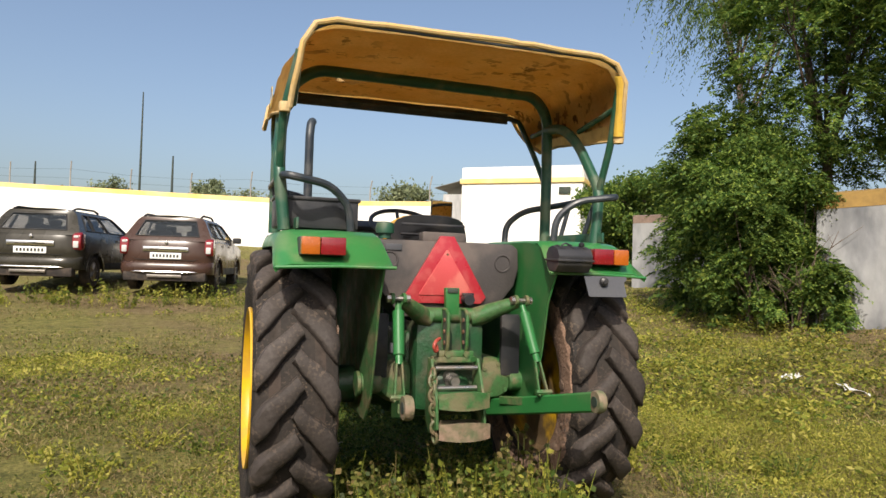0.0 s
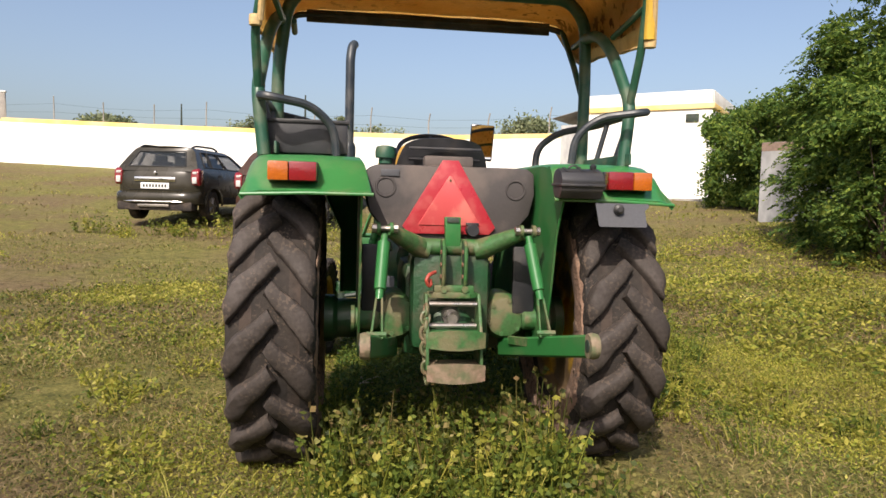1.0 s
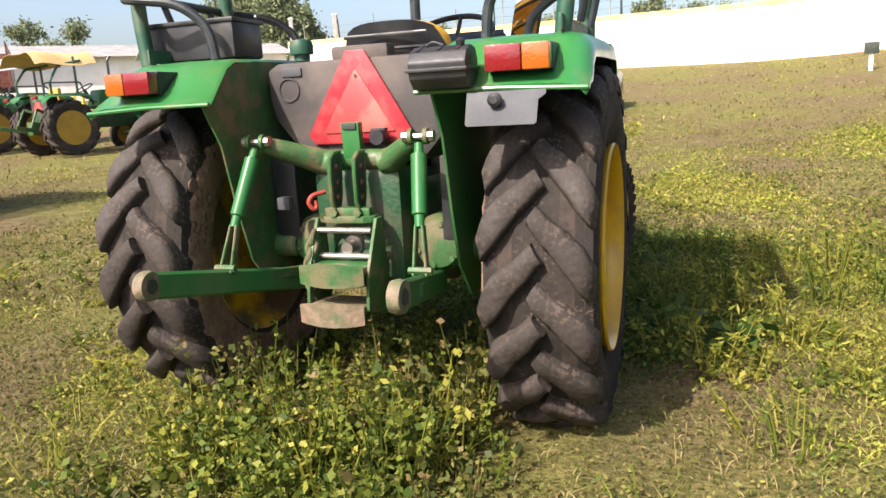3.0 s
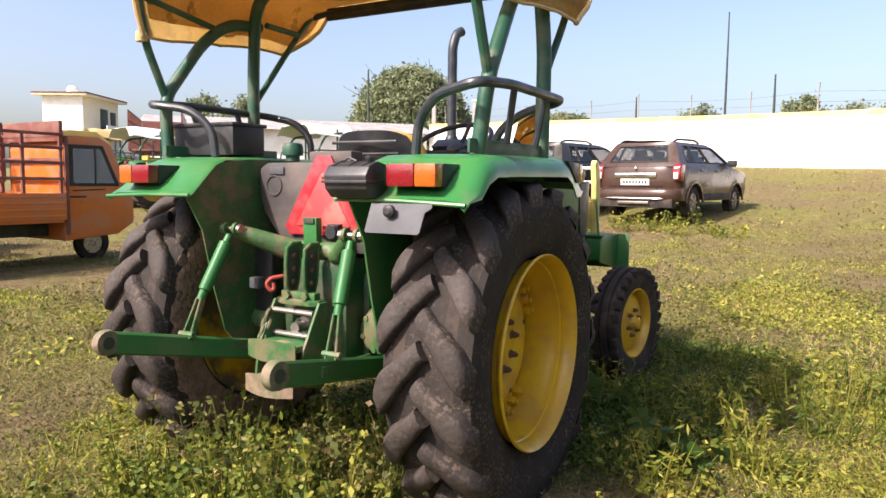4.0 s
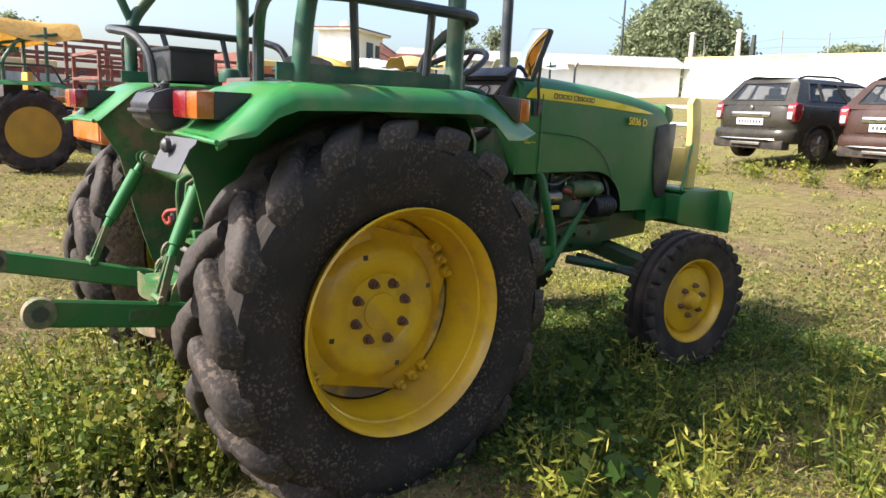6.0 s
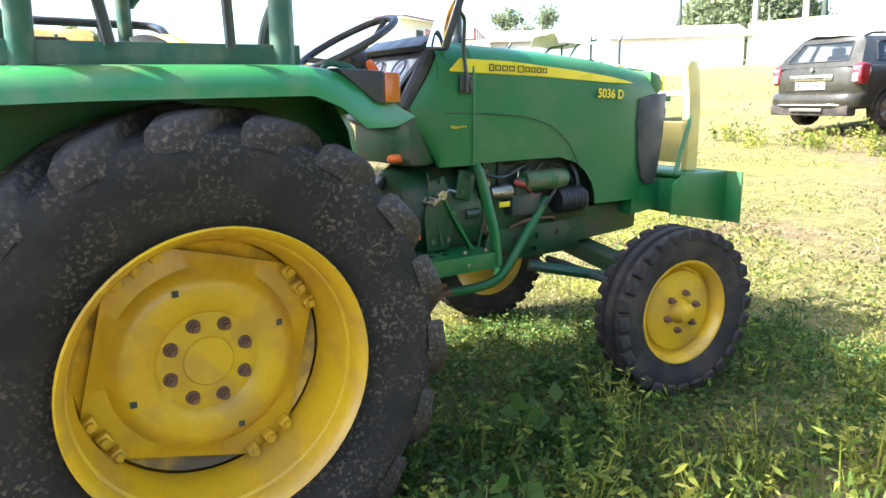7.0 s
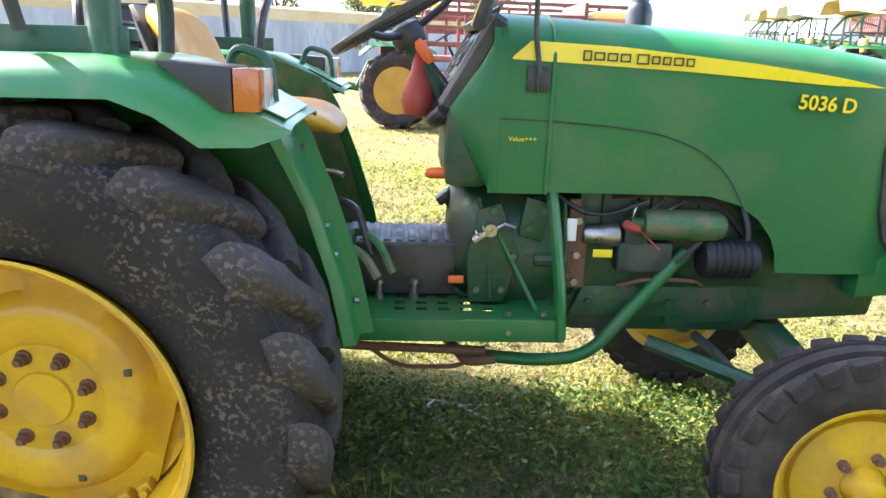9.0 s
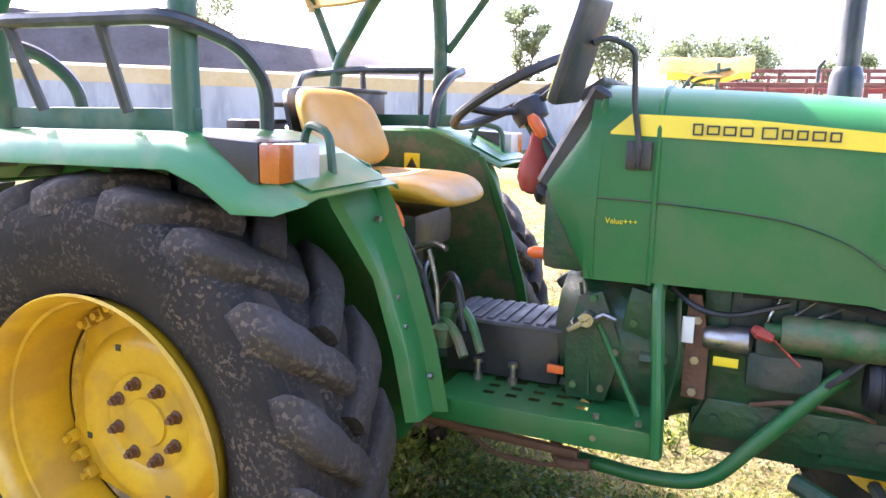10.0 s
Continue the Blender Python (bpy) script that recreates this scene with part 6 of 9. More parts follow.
        for e_ in (-0.022, 0.022):
            bar(bm, a + d * 0.70 + Vector((e_ * 0.5, 0, 0)), b + Vector((e_, 0, -0.04)), 0.009, 0.026, 0.003, up=(0, 1, 0.2))
        nut(bm, b + Vector((0, 0, -0.02)), "x", 0.012, 0.075)
        part("rod_fork", bm, GREEN_CAST, la)
        lo = new("lower_link")
        lo.parent = k
        tip = Vector((s * 0.395, -0.965, 0.658))
        root = Vector((s * 0.24, -0.16, 0.49))
        bm = bm_new()
        bar(bm, root, tip, 0.022, 0.082, 0.008)
        part("link_bar", bm, GREEN, lo, "flat green lower link")
        bm = bm_new()
        lathe(bm, [(0.043, -0.017), (0.047, 0.0), (0.043, 0.017)], "x", tip, 20)
        part("link_ball", bm, RUSTY_GREEN, lo, "worn ball end with rust")
        bm = bm_new()
        lathe(bm, [(0.022, -0.020), (0.022, 0.020)], "x", tip, 14)
        part("ball_eye", bm, CAST_DARK, lo)
        bm = bm_new()
        bar(bm, (s * 0.25, -0.30, 0.55), (s * 0.36, -0.72, 0.605), 0.012, 0.04, 0.004)
        part("check_link", bm, GREEN_CAST, lo)
    # drawbar frame: two uprights, three shelves
    d = new("drawbar_frame")
    d.parent = k
    d["label"] = "chipped green drawbar frame"
    for s in (-1, 1):
        bm = bm_new()
        prism(bm, [(-0.36, 0.765), (-0.41, 0.765), (-0.50, 0.60), (-0.52, 0.47), (-0.40, 0.43), (-0.34, 0.50)], "x", -0.02 + s * 0.105, -0.02 + s * 0.117, 0.003)
        part("side_plate", bm, GREEN_CAST, d)
    for z, y0, y1, mt in ((0.76, -0.42, -0.36, GREEN_CAST), (0.605, -0.545, -0.40, GREEN_CHIPPED), (0.475, -0.56, -0.40, RUSTY_GREEN)):
        bm = bm_new()
        prism(bm, [(-0.125, y1), (0.085, y1), (0.085, y0 + 0.02), (0.05, y0), (-0.09, y0), (-0.125, y0 + 0.02)], "z", z - 0.012, z + 0.012, 0.004)
        part("shelf", bm, mt, d)
    for z in (0.725, 0.635):
        bm = bm_new()
        tube(bm, [(-0.12, -0.425, z), (0.08, -0.425, z)], 0.011, 10)
        part("cross_pin", bm, STEEL, d, "bare steel pin")
    for z, y, mt in ((0.605, -0.545, GREEN_CAST), (0.475, -0.56, RUSTY_GREEN)):      # bowed front lips of the shelves
        bm = bm_new()
        rows = []
        for j in range(5):
            g = j / 4
            rows.append([(-0.020 + 0.118 * u, y - 0.022 * (1 - u * u) - 0.004, z + 0.034 - 0.082 * g + 0.020 * u * u * g - 0.012 * u * u) for u in (-1, -0.75, -0.5, -0.25, 0, 0.25, 0.5, 0.75, 1)])
        shell(bm, rows, 0.008)
        part("shelf_lip", bm, mt, d, "bowed front lip with rust and bare primer")
    bm = bm_new()
    lathe(bm, [(0.022, 0), (0.022, 0.05)], "y", (-0.02, -0.42, 0.66), 12)
    lathe(bm, [(0.035, 0.05), (0.045, 0.08)], "y", (-0.02, -0.42, 0.66), 16)
    part("power_shaft", bm, STEEL, d, "greasy splined power shaft")
    bm = bm_new()
    tube(bm, [(-0.095, -0.40, 0.855), (-0.125, -0.44, 0.848), (-0.138, -0.45, 0.825), (-0.125, -0.44, 0.80), (-0.115, -0.43, 0.805), (-0.12, -0.43, 0.83)], 0.008, 8, 0.012)
    part("red_handle", bm, RED_RUBBER, k, "red coated wire handle")
    runs = (([(-0.135, -0.44, 0.70), (-0.142, -0.47, 0.62), (-0.138, -0.48, 0.54), (-0.130, -0.48, 0.43)], 9, GREEN_RUSTY_CHAIN),)
    for pts, n, mat in runs:
        ch = new("check_chain")
        ch.parent = k
        ch["label"] = "greasy check chain"
        P = [Vector(p) for p in pts]
        for j in range(n):
            g = j / (n - 1) * (len(P) - 1)
            q = min(int(g), len(P) - 2)
            c, dr = P[q].lerp(P[q + 1], g - q), (P[q + 1] - P[q]).normalized()
            across = dr.cross(Vector((0, 1, 0.2)) if j % 2 else Vector((1, 0.3, 0))).normalized()
            bm = bm_new()
            loop = [c + dr * 0.027 * math.cos(a) + across * 0.017 * math.sin(a) for a in [2 * math.pi * v / 12 for v in range(13)]]
            tube(bm, loop, 0.0075, 6)
            part("chain_link", bm, mat, ch)
    return k


def operator_station(parent):
    o = new("operator_platform")
    o.parent = parent
    o["label"] = "green perforated operator platform"
    for s in (1, -1):
        bm = bm_new()
        t = bmesh.new()
        # plate with three rows of oval holes
        xs = [0.10, 0.155, 0.175, 0.205, 0.225, 0.255, 0.275, 0.345]
        ys_ = [0.68]
        for j in range(5):
            ys_ += [0.79 + j * 0.062, 0.79 + j * 0.062 + 0.030]
        ys_ += [1.25]
        gv = [[t.verts.new((s * x, y, 0.652)) for y in ys_] for x in xs]
        for i in range(len(xs) - 1):
            for j in range(len(ys_) - 1):
                hole = i in (1, 3, 5) and j % 2 == 1 and 0 < j < len(ys_) - 2
                if not hole:
                    t.faces.new((gv[i][j], gv[i + 1][j], gv[i + 1][j + 1], gv[i][j + 1]))
        merge(bm, t)
        part("step_plate", bm, GREEN, o, "green step plate with oval holes", smooth=0)
        bm = bm_new()
        box(bm, (s * 0.350, 0.965, 0.622), (0.008, 0.58, 0.062), 0.003)
        part("step_edge", bm, GREEN, o)
        bm = bm_new()
        box(bm, (s * 0.22, 0.685, 0.625), (0.25, 0.006, 0.05), 0.002)
        part("step_flange", bm, GREEN, o)
        bm = bm_new()
        tube(bm, [(s * 0.345, 1.245, 0.60), (s * 0.335, 1.24, 0.72), (s * 0.27, 1.215, 0.965), (s * 0.22, 1.215, 0.985)], 0.026, 10, 0.03, flat=0.6)
        part("step_stay", bm, GREEN, o, "green step stay")
        for y, z in ((1.10, 0.665), (1.20, 0.665), (1.10, 0.62)):
            bm = bm_new()
            nut(bm, (s * 0.33 if z > 0.65 else s * 0.353, y, z), "z" if z > 0.65 else "x", 0.008, 0.012)
            part("bolt", bm, STEEL, o)
        bm = bm_new()
        bar(bm, (s * 0.25, 1.19, 0.65), (s * 0.215, 1.075, 0.865), 0.030, 0.012, 0.003, up=(0, 1, 0.5))
        part("pedal_arm", bm, GREEN, o)
        bm = bm_new()
        box(bm, (s * 0.225, 1.035, 0.868), (0.08, 0.075, 0.014), 0.004, rot=(35, 0, 0))
        for j in range(3):
            box(bm, (s * 0.225, 1.015 + j * 0.018, 0.868 + j * 0.0125), (0.074, 0.007, 0.012), 0.002, rot=(35, 0, 0))
        part("foot_pedal", bm, STEEL, o, "worn bare-metal foot pedal")
    bm = bm_new()
    box(bm, (0.060, 0.802, 0.737), (0.21, 0.325, 0.155), 0.008)
    part("battery_box", bm, BLACK, o, "black battery box")
    bm = bm_new()
    box(bm, (0.060, 0.802, 0.813), (0.225, 0.338, 0.012), 0.004)
    rc = part("ribbed_cover", bm, GREY_MAT, o, "grey ribbed rubber cover of the battery box")
    for j in range(9):
        bm = bm_new()
        box(bm, (0.060, 0.662 + j * 0.035, 0.8215), (0.205, 0.020, 0.007), 0.002)
        part("rib", bm, GREY_MAT, rc)
    for y in (0.715, 0.815):
        bm = bm_new()
        lathe(bm, [(0.013, 0.652), (0.013, 0.668), (0.008, 0.67), (0.008, 0.70), (0.014, 0.70), (0.014, 0.712)], "z", (0.185, y + 0.03, 0), 8)
        part("clamp_bolt", bm, STEEL, o)
    bm = bm_new()
    box(bm, (0.195, 0.965, 0.718), (0.014, 0.045, 0.022), 0.004)
    part("orange_tab", bm, ORANGE_KNOB, o)
    bm = bm_new()
    tube(bm, [(-0.05, 1.02, 0.70), (-0.03, 0.96, 0.88), (-0.02, 0.945, 0.905)], 0.013, 8)
    box(bm, (-0.02, 0.935, 0.915), (0.055, 0.05, 0.03), 0.008, rot=(40, 0, 0))
    part("clutch_pedal", bm, BLACK, o, "black clutch pedal")
    # seat
    seat = new("driver_seat")
    seat.parent = parent
    seat["label"] = "worn yellow vinyl driver's seat"

    def pillow(place, n=17):
        """A padded cushion: two skins that meet along a rounded rim; place(u, v, h) gives a point."""
        t = bmesh.new()
        for side in (1, -1):
            g = []
            for b in range(n):
                row = []
                for a in range(n):
                    u, v = -1 + 2 * a / (n - 1), -1 + 2 * b / (n - 1)
                    u, v = math.sin(u * math.pi / 2), math.sin(v * math.pi / 2)
                    p = (max(0, 1 - u ** 4) * max(0, 1 - v ** 4)) ** 0.5
                    row.append(t.verts.new(place(u * (1 - 0.17 * v ** 6), v * (1 - 0.17 * u ** 6), side * p)))
                g.append(row)
            for q, w in zip(g, g[1:]):
                for a in range(n - 1):
                    t.faces.new((q[a], q[a + 1], w[a + 1], w[a]))
        bmesh.ops.remove_doubles(t, verts=t.verts[:], dist=0.0008)
        return t

    part("seat_cushion", pillow(lambda u, v, h: (u * 0.235, 0.395 + v * 0.240, 1.150 + 0.024 * abs(u) ** 3 + 0.022 * max(0, -v) ** 3 - 0.030 * max(0, v) ** 4 + h * (0.040 if h > 0 else 0.034))), YELLOW_SEAT, seat, smooth=70)
    rows = []
    for j in range(9):
        t = j / 8
        z = 1.20 + 0.285 * t
        row = []
        for i in range(11):
            u = -1 + 0.2 * i
            w = 0.225 * (1 - 0.22 * t ** 3)
            row.append((u * w, 0.215 - 0.09 * t + 0.045 * abs(u) ** 2.5 - 0.014 * math.cos(u * 2.5) * math.sin(t * 3), z - 0.03 * abs(u) ** 4 * t))
        rows.append(row)
    part("seat_back", pillow(lambda u, v, h: (u * 0.228 * (1 - 0.16 * (0.5 + 0.5 * v) ** 3), 0.222 - 0.050 * (v + 1) + 0.050 * abs(u) ** 2.5 + h * 0.036, 1.322 + v * 0.122)), YELLOW_SEAT, seat, smooth=70)
    bm = bm_new()
    loop = [(0.135 * math.copysign(abs(math.cos(a)) ** 0.5, math.cos(a)), 1.335 + 0.085 * math.copysign(abs(math.sin(a)) ** 0.5, math.sin(a))) for a in [2 * math.pi * i / 36 for i in range(37)]]
    tube(bm, [(x, 0.243 - 0.10 * (z - 1.185) / 0.285 + 0.045 * abs(x / 0.225) ** 2.5 - 0.014 * math.cos(x / 0.225 * 2.5) * math.sin((z - 1.185) / 0.285 * 3) + 0.001, z) for x, z in loop], 0.005, 6, ends=False)
    part("seat_piping", bm, YELLOW_SEAT, seat)
    bm = bm_new()
    rows = [[(x, y - 0.052, 1.185 + (z - 1.185) * 0.86) for x, y, z in row] for row in rows]
    shell(bm, rows, 0.012)
    for z in (1.24, 1.29, 1.34, 1.39):
        tube(bm, [(-0.17, 0.135 - (z - 1.15) * 0.35, z), (0.17, 0.135 - (z - 1.15) * 0.35, z)], 0.008, 6)
    part("seat_back_shell", bm, BLACK, seat, "black ribbed back of the seat", smooth=60)
    bm = bm_new()
    box(bm, (0, 0.36, 1.03), (0.28, 0.34, 0.12), 0.03)
    box(bm, (0, 0.34, 0.90), (0.20, 0.22, 0.18), 0.02)
    part("seat_base", bm, BLACK, seat, "black seat suspension")
    # steering
    st = new("steering_wheel")
    st.parent = parent
    st["label"] = "black steering wheel on a green column"
    st.matrix_local = pose(0.03, 0.787, 1.437, 29, 0, 0)
    bm = bm_new()
    pts = [(0.20 * math.cos(2 * math.pi * i / 40), 0.20 * math.sin(2 * math.pi * i / 40), 0) for i in range(41)]
    tube(bm, pts, 0.0135, 10, ends=False)
    part("wheel_rim", bm, BLACK, st)
    for f in (90, 210, 330):
        bm = bm_new()
        tube(bm, [(0.03 * math.cos(radians(f)), 0.03 * math.sin(radians(f)), -0.05), (0.12 * math.cos(radians(f)), 0.12 * math.sin(radians(f)), -0.035), (0.197 * math.cos(radians(f)), 0.197 * math.sin(radians(f)), 0)], 0.011, 8, 0.03)
        part("spoke", bm, BLACK, st)
    bm = bm_new()
    lathe(bm, [(0.045, -0.09), (0.05, -0.06), (0.045, -0.03), (0.02, -0.02)], "z", seg=18)
    part("wheel_hub", bm, BLACK, st)
    bm = bm_new()
    lathe(bm, [(0.028, -0.40), (0.028, -0.08)], "z", seg=14)
    part("column", bm, GREEN_TUBE, st)
    bm = bm_new()
    lathe(bm, [(0.004, 0.115), (0.014, 0.09), (0.022, 0.05), (0.042, 0.01), (0.048, -0.03), (0.036, -0.065), (0.012, -0.075)], "z", (0.055, 0.845, 1.235), 18)
    part("red_float", bm, RED_RUBBER, parent, "red cloth pouch hung below the steering wheel")
    for c, r in (((0.10, 0.86, 1.345), (35, 0, 0)), ((0.17, 0.905, 1.02), (90, 0, 0)), ((0.25, 0.52, 1.10), (25, 0, 0))):
        bm = bm_new()
        lathe(bm, [(0.010, -0.035), (0.016, -0.02), (0.017, 0.02), (0.010, 0.035)], "z", seg=10)
        part("orange_knob", bm, ORANGE_KNOB, parent, "orange plastic lever knob", m=pose(*c, *r))
        bm = bm_new()
        tube(bm, [(0, 0, -0.03), (0, 0.01, -0.16)], 0.006, 6)
        part("knob_lever", bm, BLACK, parent, "black lever rod", m=pose(*c, *r))
    # levers and valve block by the seat
    bm = bm_new()
    box(bm, (0.22, 0.42, 0.82), (0.10, 0.14, 0.10), 0.02)
    for x, y in ((0.20, 0.40), (0.25, 0.46), (0.17, 0.48)):
        tube(bm, [(x, y, 0.86), (x + 0.02, y + 0.02, 1.0), (x + 0.01, y + 0.01, 1.06)], 0.007, 6, 0.04)
    part("hydraulic_valve", bm, GREEN_CAST, parent, "green valve block with levers")
    for pts, r, mat, nm, lab in (([(0.10, 0.40, 0.86), (0.12, 0.42, 0.97), (0.17, 0.52, 1.0), (0.19, 0.56, 0.99)], 0.008, STEEL, "bent_lever", "bare steel bent lever"),
                                 ([(0.24, 0.56, 0.78), (0.23, 0.55, 0.90), (0.22, 0.52, 0.99)], 0.007, STEEL, "bent_lever", "bare steel bent lever"),
                                 ([(0.16, 0.50, 0.74), (0.22, 0.56, 0.80), (0.27, 0.62, 0.79), (0.30, 0.66, 0.73)], 0.014, GREEN_CAST, "oil_pipe", "green oil pipe"),
                                 ([(0.12, 0.52, 0.76), (0.19, 0.60, 0.84), (0.25, 0.66, 0.82), (0.28, 0.70, 0.74)], 0.012, GREEN_CAST, "oil_pipe", "green oil pipe"),
                                 ([(0.05, 0.46, 0.80), (0.12, 0.54, 0.91), (0.20, 0.60, 0.90), (0.24, 0.64, 0.78)], 0.011, BLACK, "hose", "black rubber hose"),
                                 ([(0.02, 0.40, 0.78), (0.10, 0.48, 0.95), (0.22, 0.50, 0.93), (0.27, 0.58, 0.76)], 0.009, BLACK, "hose", "black rubber hose")):
        bm = bm_new()
        tube(bm, [(x, y + 0.085, z + 0.02) for x, y, z in pts], r, 8, 0.04)
        part(nm, bm, mat, parent, lab)
    for c, r in (((0.20, 0.655, 0.83), 0.026), ((0.26, 0.665, 0.79), 0.030), ((0.14, 0.62, 0.80), 0.024)):
        bm = bm_new()
        lathe(bm, [(r * 0.6, -0.035), (r, -0.03), (r, 0.02), (r * 0.5, 0.03)], "z", c, 12)
        part("pipe_union", bm, GREEN_CAST, parent, "green pipe union")
    # tank and panel behind the seat
    bm = bm_new()
    prism(bm, [(-0.33, 1.298), (0.34, 1.298), (0.375, 1.275), (0.378, 1.18), (0.355, 1.09), (0.27, 0.985), (0.22, 0.93), (-0.22, 0.93), (-0.27, 0.985), (-0.355, 1.09), (-0.378, 1.18), (-0.375, 1.275)], "y", -0.195, 0.08, 0.022)
    part("fuel_tank", bm, TANK, parent, "dusty dark plastic fuel tank behind the seat")
    for s in (1, -1):
        bm = bm_new()
        lathe(bm, [(0.047, 0.004), (0.044, -0.003), (0.038, -0.003), (0.034, 0.003), (0.018, 0.006), (0.004, 0.007)], "y", (s * 0.288, -0.197, 1.20), 24)
        part("tank_dimple", bm, TANK, parent)
        bm = bm_new()
        box(bm, (s * 0.335, -0.20, 0.80), (0.10, 0.03, 0.30), 0.01)
        part("tank_strap", bm, BLACK, parent)
    bm = bm_new()
    box(bm, (-0.27, -0.197, 1.262), (0.08, 0.01, 0.03), 0.002)
    part("grey_label", bm, PLATE_GREY, parent, "worn grey label")
    bm = bm_new()
    lathe(bm, [(0.030, 1.30), (0.030, 1.325), (0.044, 1.325), (0.046, 1.355), (0.040, 1.375), (0.02, 1.38)], "z", (-0.287, -0.08, 0.006), 20)
    part("filler_cap", bm, GREEN_TUBE, parent, "green tank filler cap")
    bm = bm_new()
    box(bm, (-0.01, -0.13, 1.318), (0.22, 0.08, 0.05), 0.012)
    part("sign_holder", bm, TANK, parent)
    bm = bm_new()
    box(bm, (-0.275, -0.315, 0.80), (0.05, 0.04, 0.045), 0.006)
    part("relay_box", bm, PLATE_GREY, parent, "small grey box")
    bm = bm_new()
    box(bm, (-0.389, 0.262, 1.195), (0.003, 0.062, 0.075), 0.001)
    wl = part("warning_label", bm, YELLOW_TAPE, parent, "yellow warning label on the inner fender")
    bm = bm_new()
    prism(bm, [(0.240, 1.180), (0.284, 1.180), (0.262, 1.218)], "x", -0.3875, -0.3865, 0.0)
    part("label_mark", bm, INK, wl)
    # slow vehicle sign
    sg = new("slow_vehicle_sign")
    sg.parent = parent
    sg["label"] = "faded red and orange triangular slow-vehicle sign"
    c, zb, zt, hw = -0.008, 1.000, 1.322, 0.205

    def tri(bm, y0, y1, inset, cut):
        k = 1 - inset
        zc = zb + (zt - zb) * 0.36
        w, b, t = hw * k, zc + (zb - zc) * k, zc + (zt - zc) * k
        prism(bm, [(c - w, b + cut), (c - w + cut * 0.8, b), (c + w - cut * 0.8, b), (c + w, b + cut), (c + cut * 1.1, t), (c - cut * 1.1, t)], "y", y0, y1, 0.002)
    bm = bm_new()
    tri(bm, -0.212, -0.198, 0.0, 0.032)
    part("red_border", bm, RED_SIGN, sg, m=pose(0, 0, 0))
    bm = bm_new()
    tri(bm, -0.217, -0.2105, 0.33, 0.004)
    part("orange_centre", bm, ORANGE_SIGN, sg)
    for z in (1.235, 1.04):
        bm = bm_new()
        nut(bm, (c, -0.218, z), "y", 0.006, 0.006)
        part("rivet", bm, RUST, sg)
    # boxes on the fenders, number plate
    bm = bm_new()
    box(bm, (-0.640, -0.17, 1.394), (0.37, 0.19, 0.135), 0.012)
    box(bm, (-0.640, -0.17, 1.460), (0.385, 0.205, 0.016), 0.005)
    part("fender_box", bm, BLACK, parent, "black tool box on the fender")
    bm = bm_new()
    prism(bm, [(-0.658, 1.238), (-0.638, 1.268), (-0.592, 1.284), (-0.548, 1.276), (-0.528, 1.248), (-0.532, 1.196), (-0.556, 1.168), (-0.622, 1.166), (-0.652, 1.196)], "x", 0.360, 0.529, 0.007)
    prism(bm, [(-0.664, 1.212), (-0.664, 1.222), (-0.524, 1.226), (-0.524, 1.216)], "x", 0.355, 0.534, 0.003)
    for x_ in (0.385, 0.445, 0.50):
        prism(bm, [(-0.640, 1.270), (-0.592, 1.288), (-0.548, 1.280), (-0.560, 1.270)], "x", x_ - 0.006, x_ + 0.006, 0.002)
    part("rear_tool_box", bm, BLACK, parent, "black plastic tool box beside the lamp")
    bm = bm_new()
    lathe(bm, [(0.012, 0.0), (0.014, 0.012), (0.006, 0.02)], "z", (0.50, -0.60, 1.282), 10)
    part("box_knob", bm, BLACK, parent)
    bm = bm_new()
    tube(bm, [(0.40, -0.60, 1.284), (0.42, -0.60, 1.296), (0.45, -0.60, 1.284)], 0.004, 6, 0.01)
    part("box_catch", bm, BLACK, parent)
    bm = bm_new()
    prism(bm, [(-0.098, -0.052), (0.088, -0.052), (0.094, -0.046), (0.096, 0.020), (0.116, 0.036), (0.116, 0.050), (-0.105, 0.050), (-0.104, -0.046)], "y", -0.002, 0.002, 0.0)
    part("number_plate", bm, PLATE_GREY, parent, "blank grey number plate with a lamp stub", m=pose(0.620, -0.622, 1.106, -26, 0, 2))
    bm = bm_new()
    lathe(bm, [(0.020, 0.0), (0.020, -0.014), (0.010, -0.022)], "y", (0.600, -0.626, 1.128), 12)
    part("plate_lamp", bm, BLACK, parent)
    # mirror and exhaust
    mi = new("side_mirror")
    mi.parent = parent
    mi["label"] = "rectangular side mirror on a bent dark arm"
    bm = bm_new()
    tube(bm, [(0.282, 1.152, 1.30), (0.285, 1.135, 1.40), (0.30, 1.13, 1.52), (0.33, 1.075, 1.545), (0.345, 1.045, 1.53)], 0.007, 8, 0.02)
    part("mirror_arm", bm, BLACK_TUBE, mi)
    bm = bm_new()
    box(bm, (0, 0, 0), (0.145, 0.026, 0.235), 0.012)
    part("mirror_shell", bm, BLACK, mi, m=pose(0.350, 1.02, 1.512, -19, 4, -10))
    bm = bm_new()
    box(bm, (0, -0.0145, 0), (0.132, 0.004, 0.220), 0.001)
    part("mirror_glass", bm, MIRROR, mi, m=pose(0.350, 1.02, 1.512, -19, 4, -10))
    ex = new("exhaust_stack")
    ex.parent = parent
    ex["label"] = "dark upright exhaust pipe with a bent tip"
    bm = bm_new()
    tube(bm, [(-0.33, 1.60, 1.10), (-0.43, 1.62, 1.20), (-0.455, 1.625, 1.32), (-0.455, 1.625, 2.10), (-0.445, 1.655, 2.185), (-0.43, 1.70, 2.208)], 0.031, 14, 0.06)
    part("pipe", bm, BLACK_TUBE, ex)
    bm = bm_new()
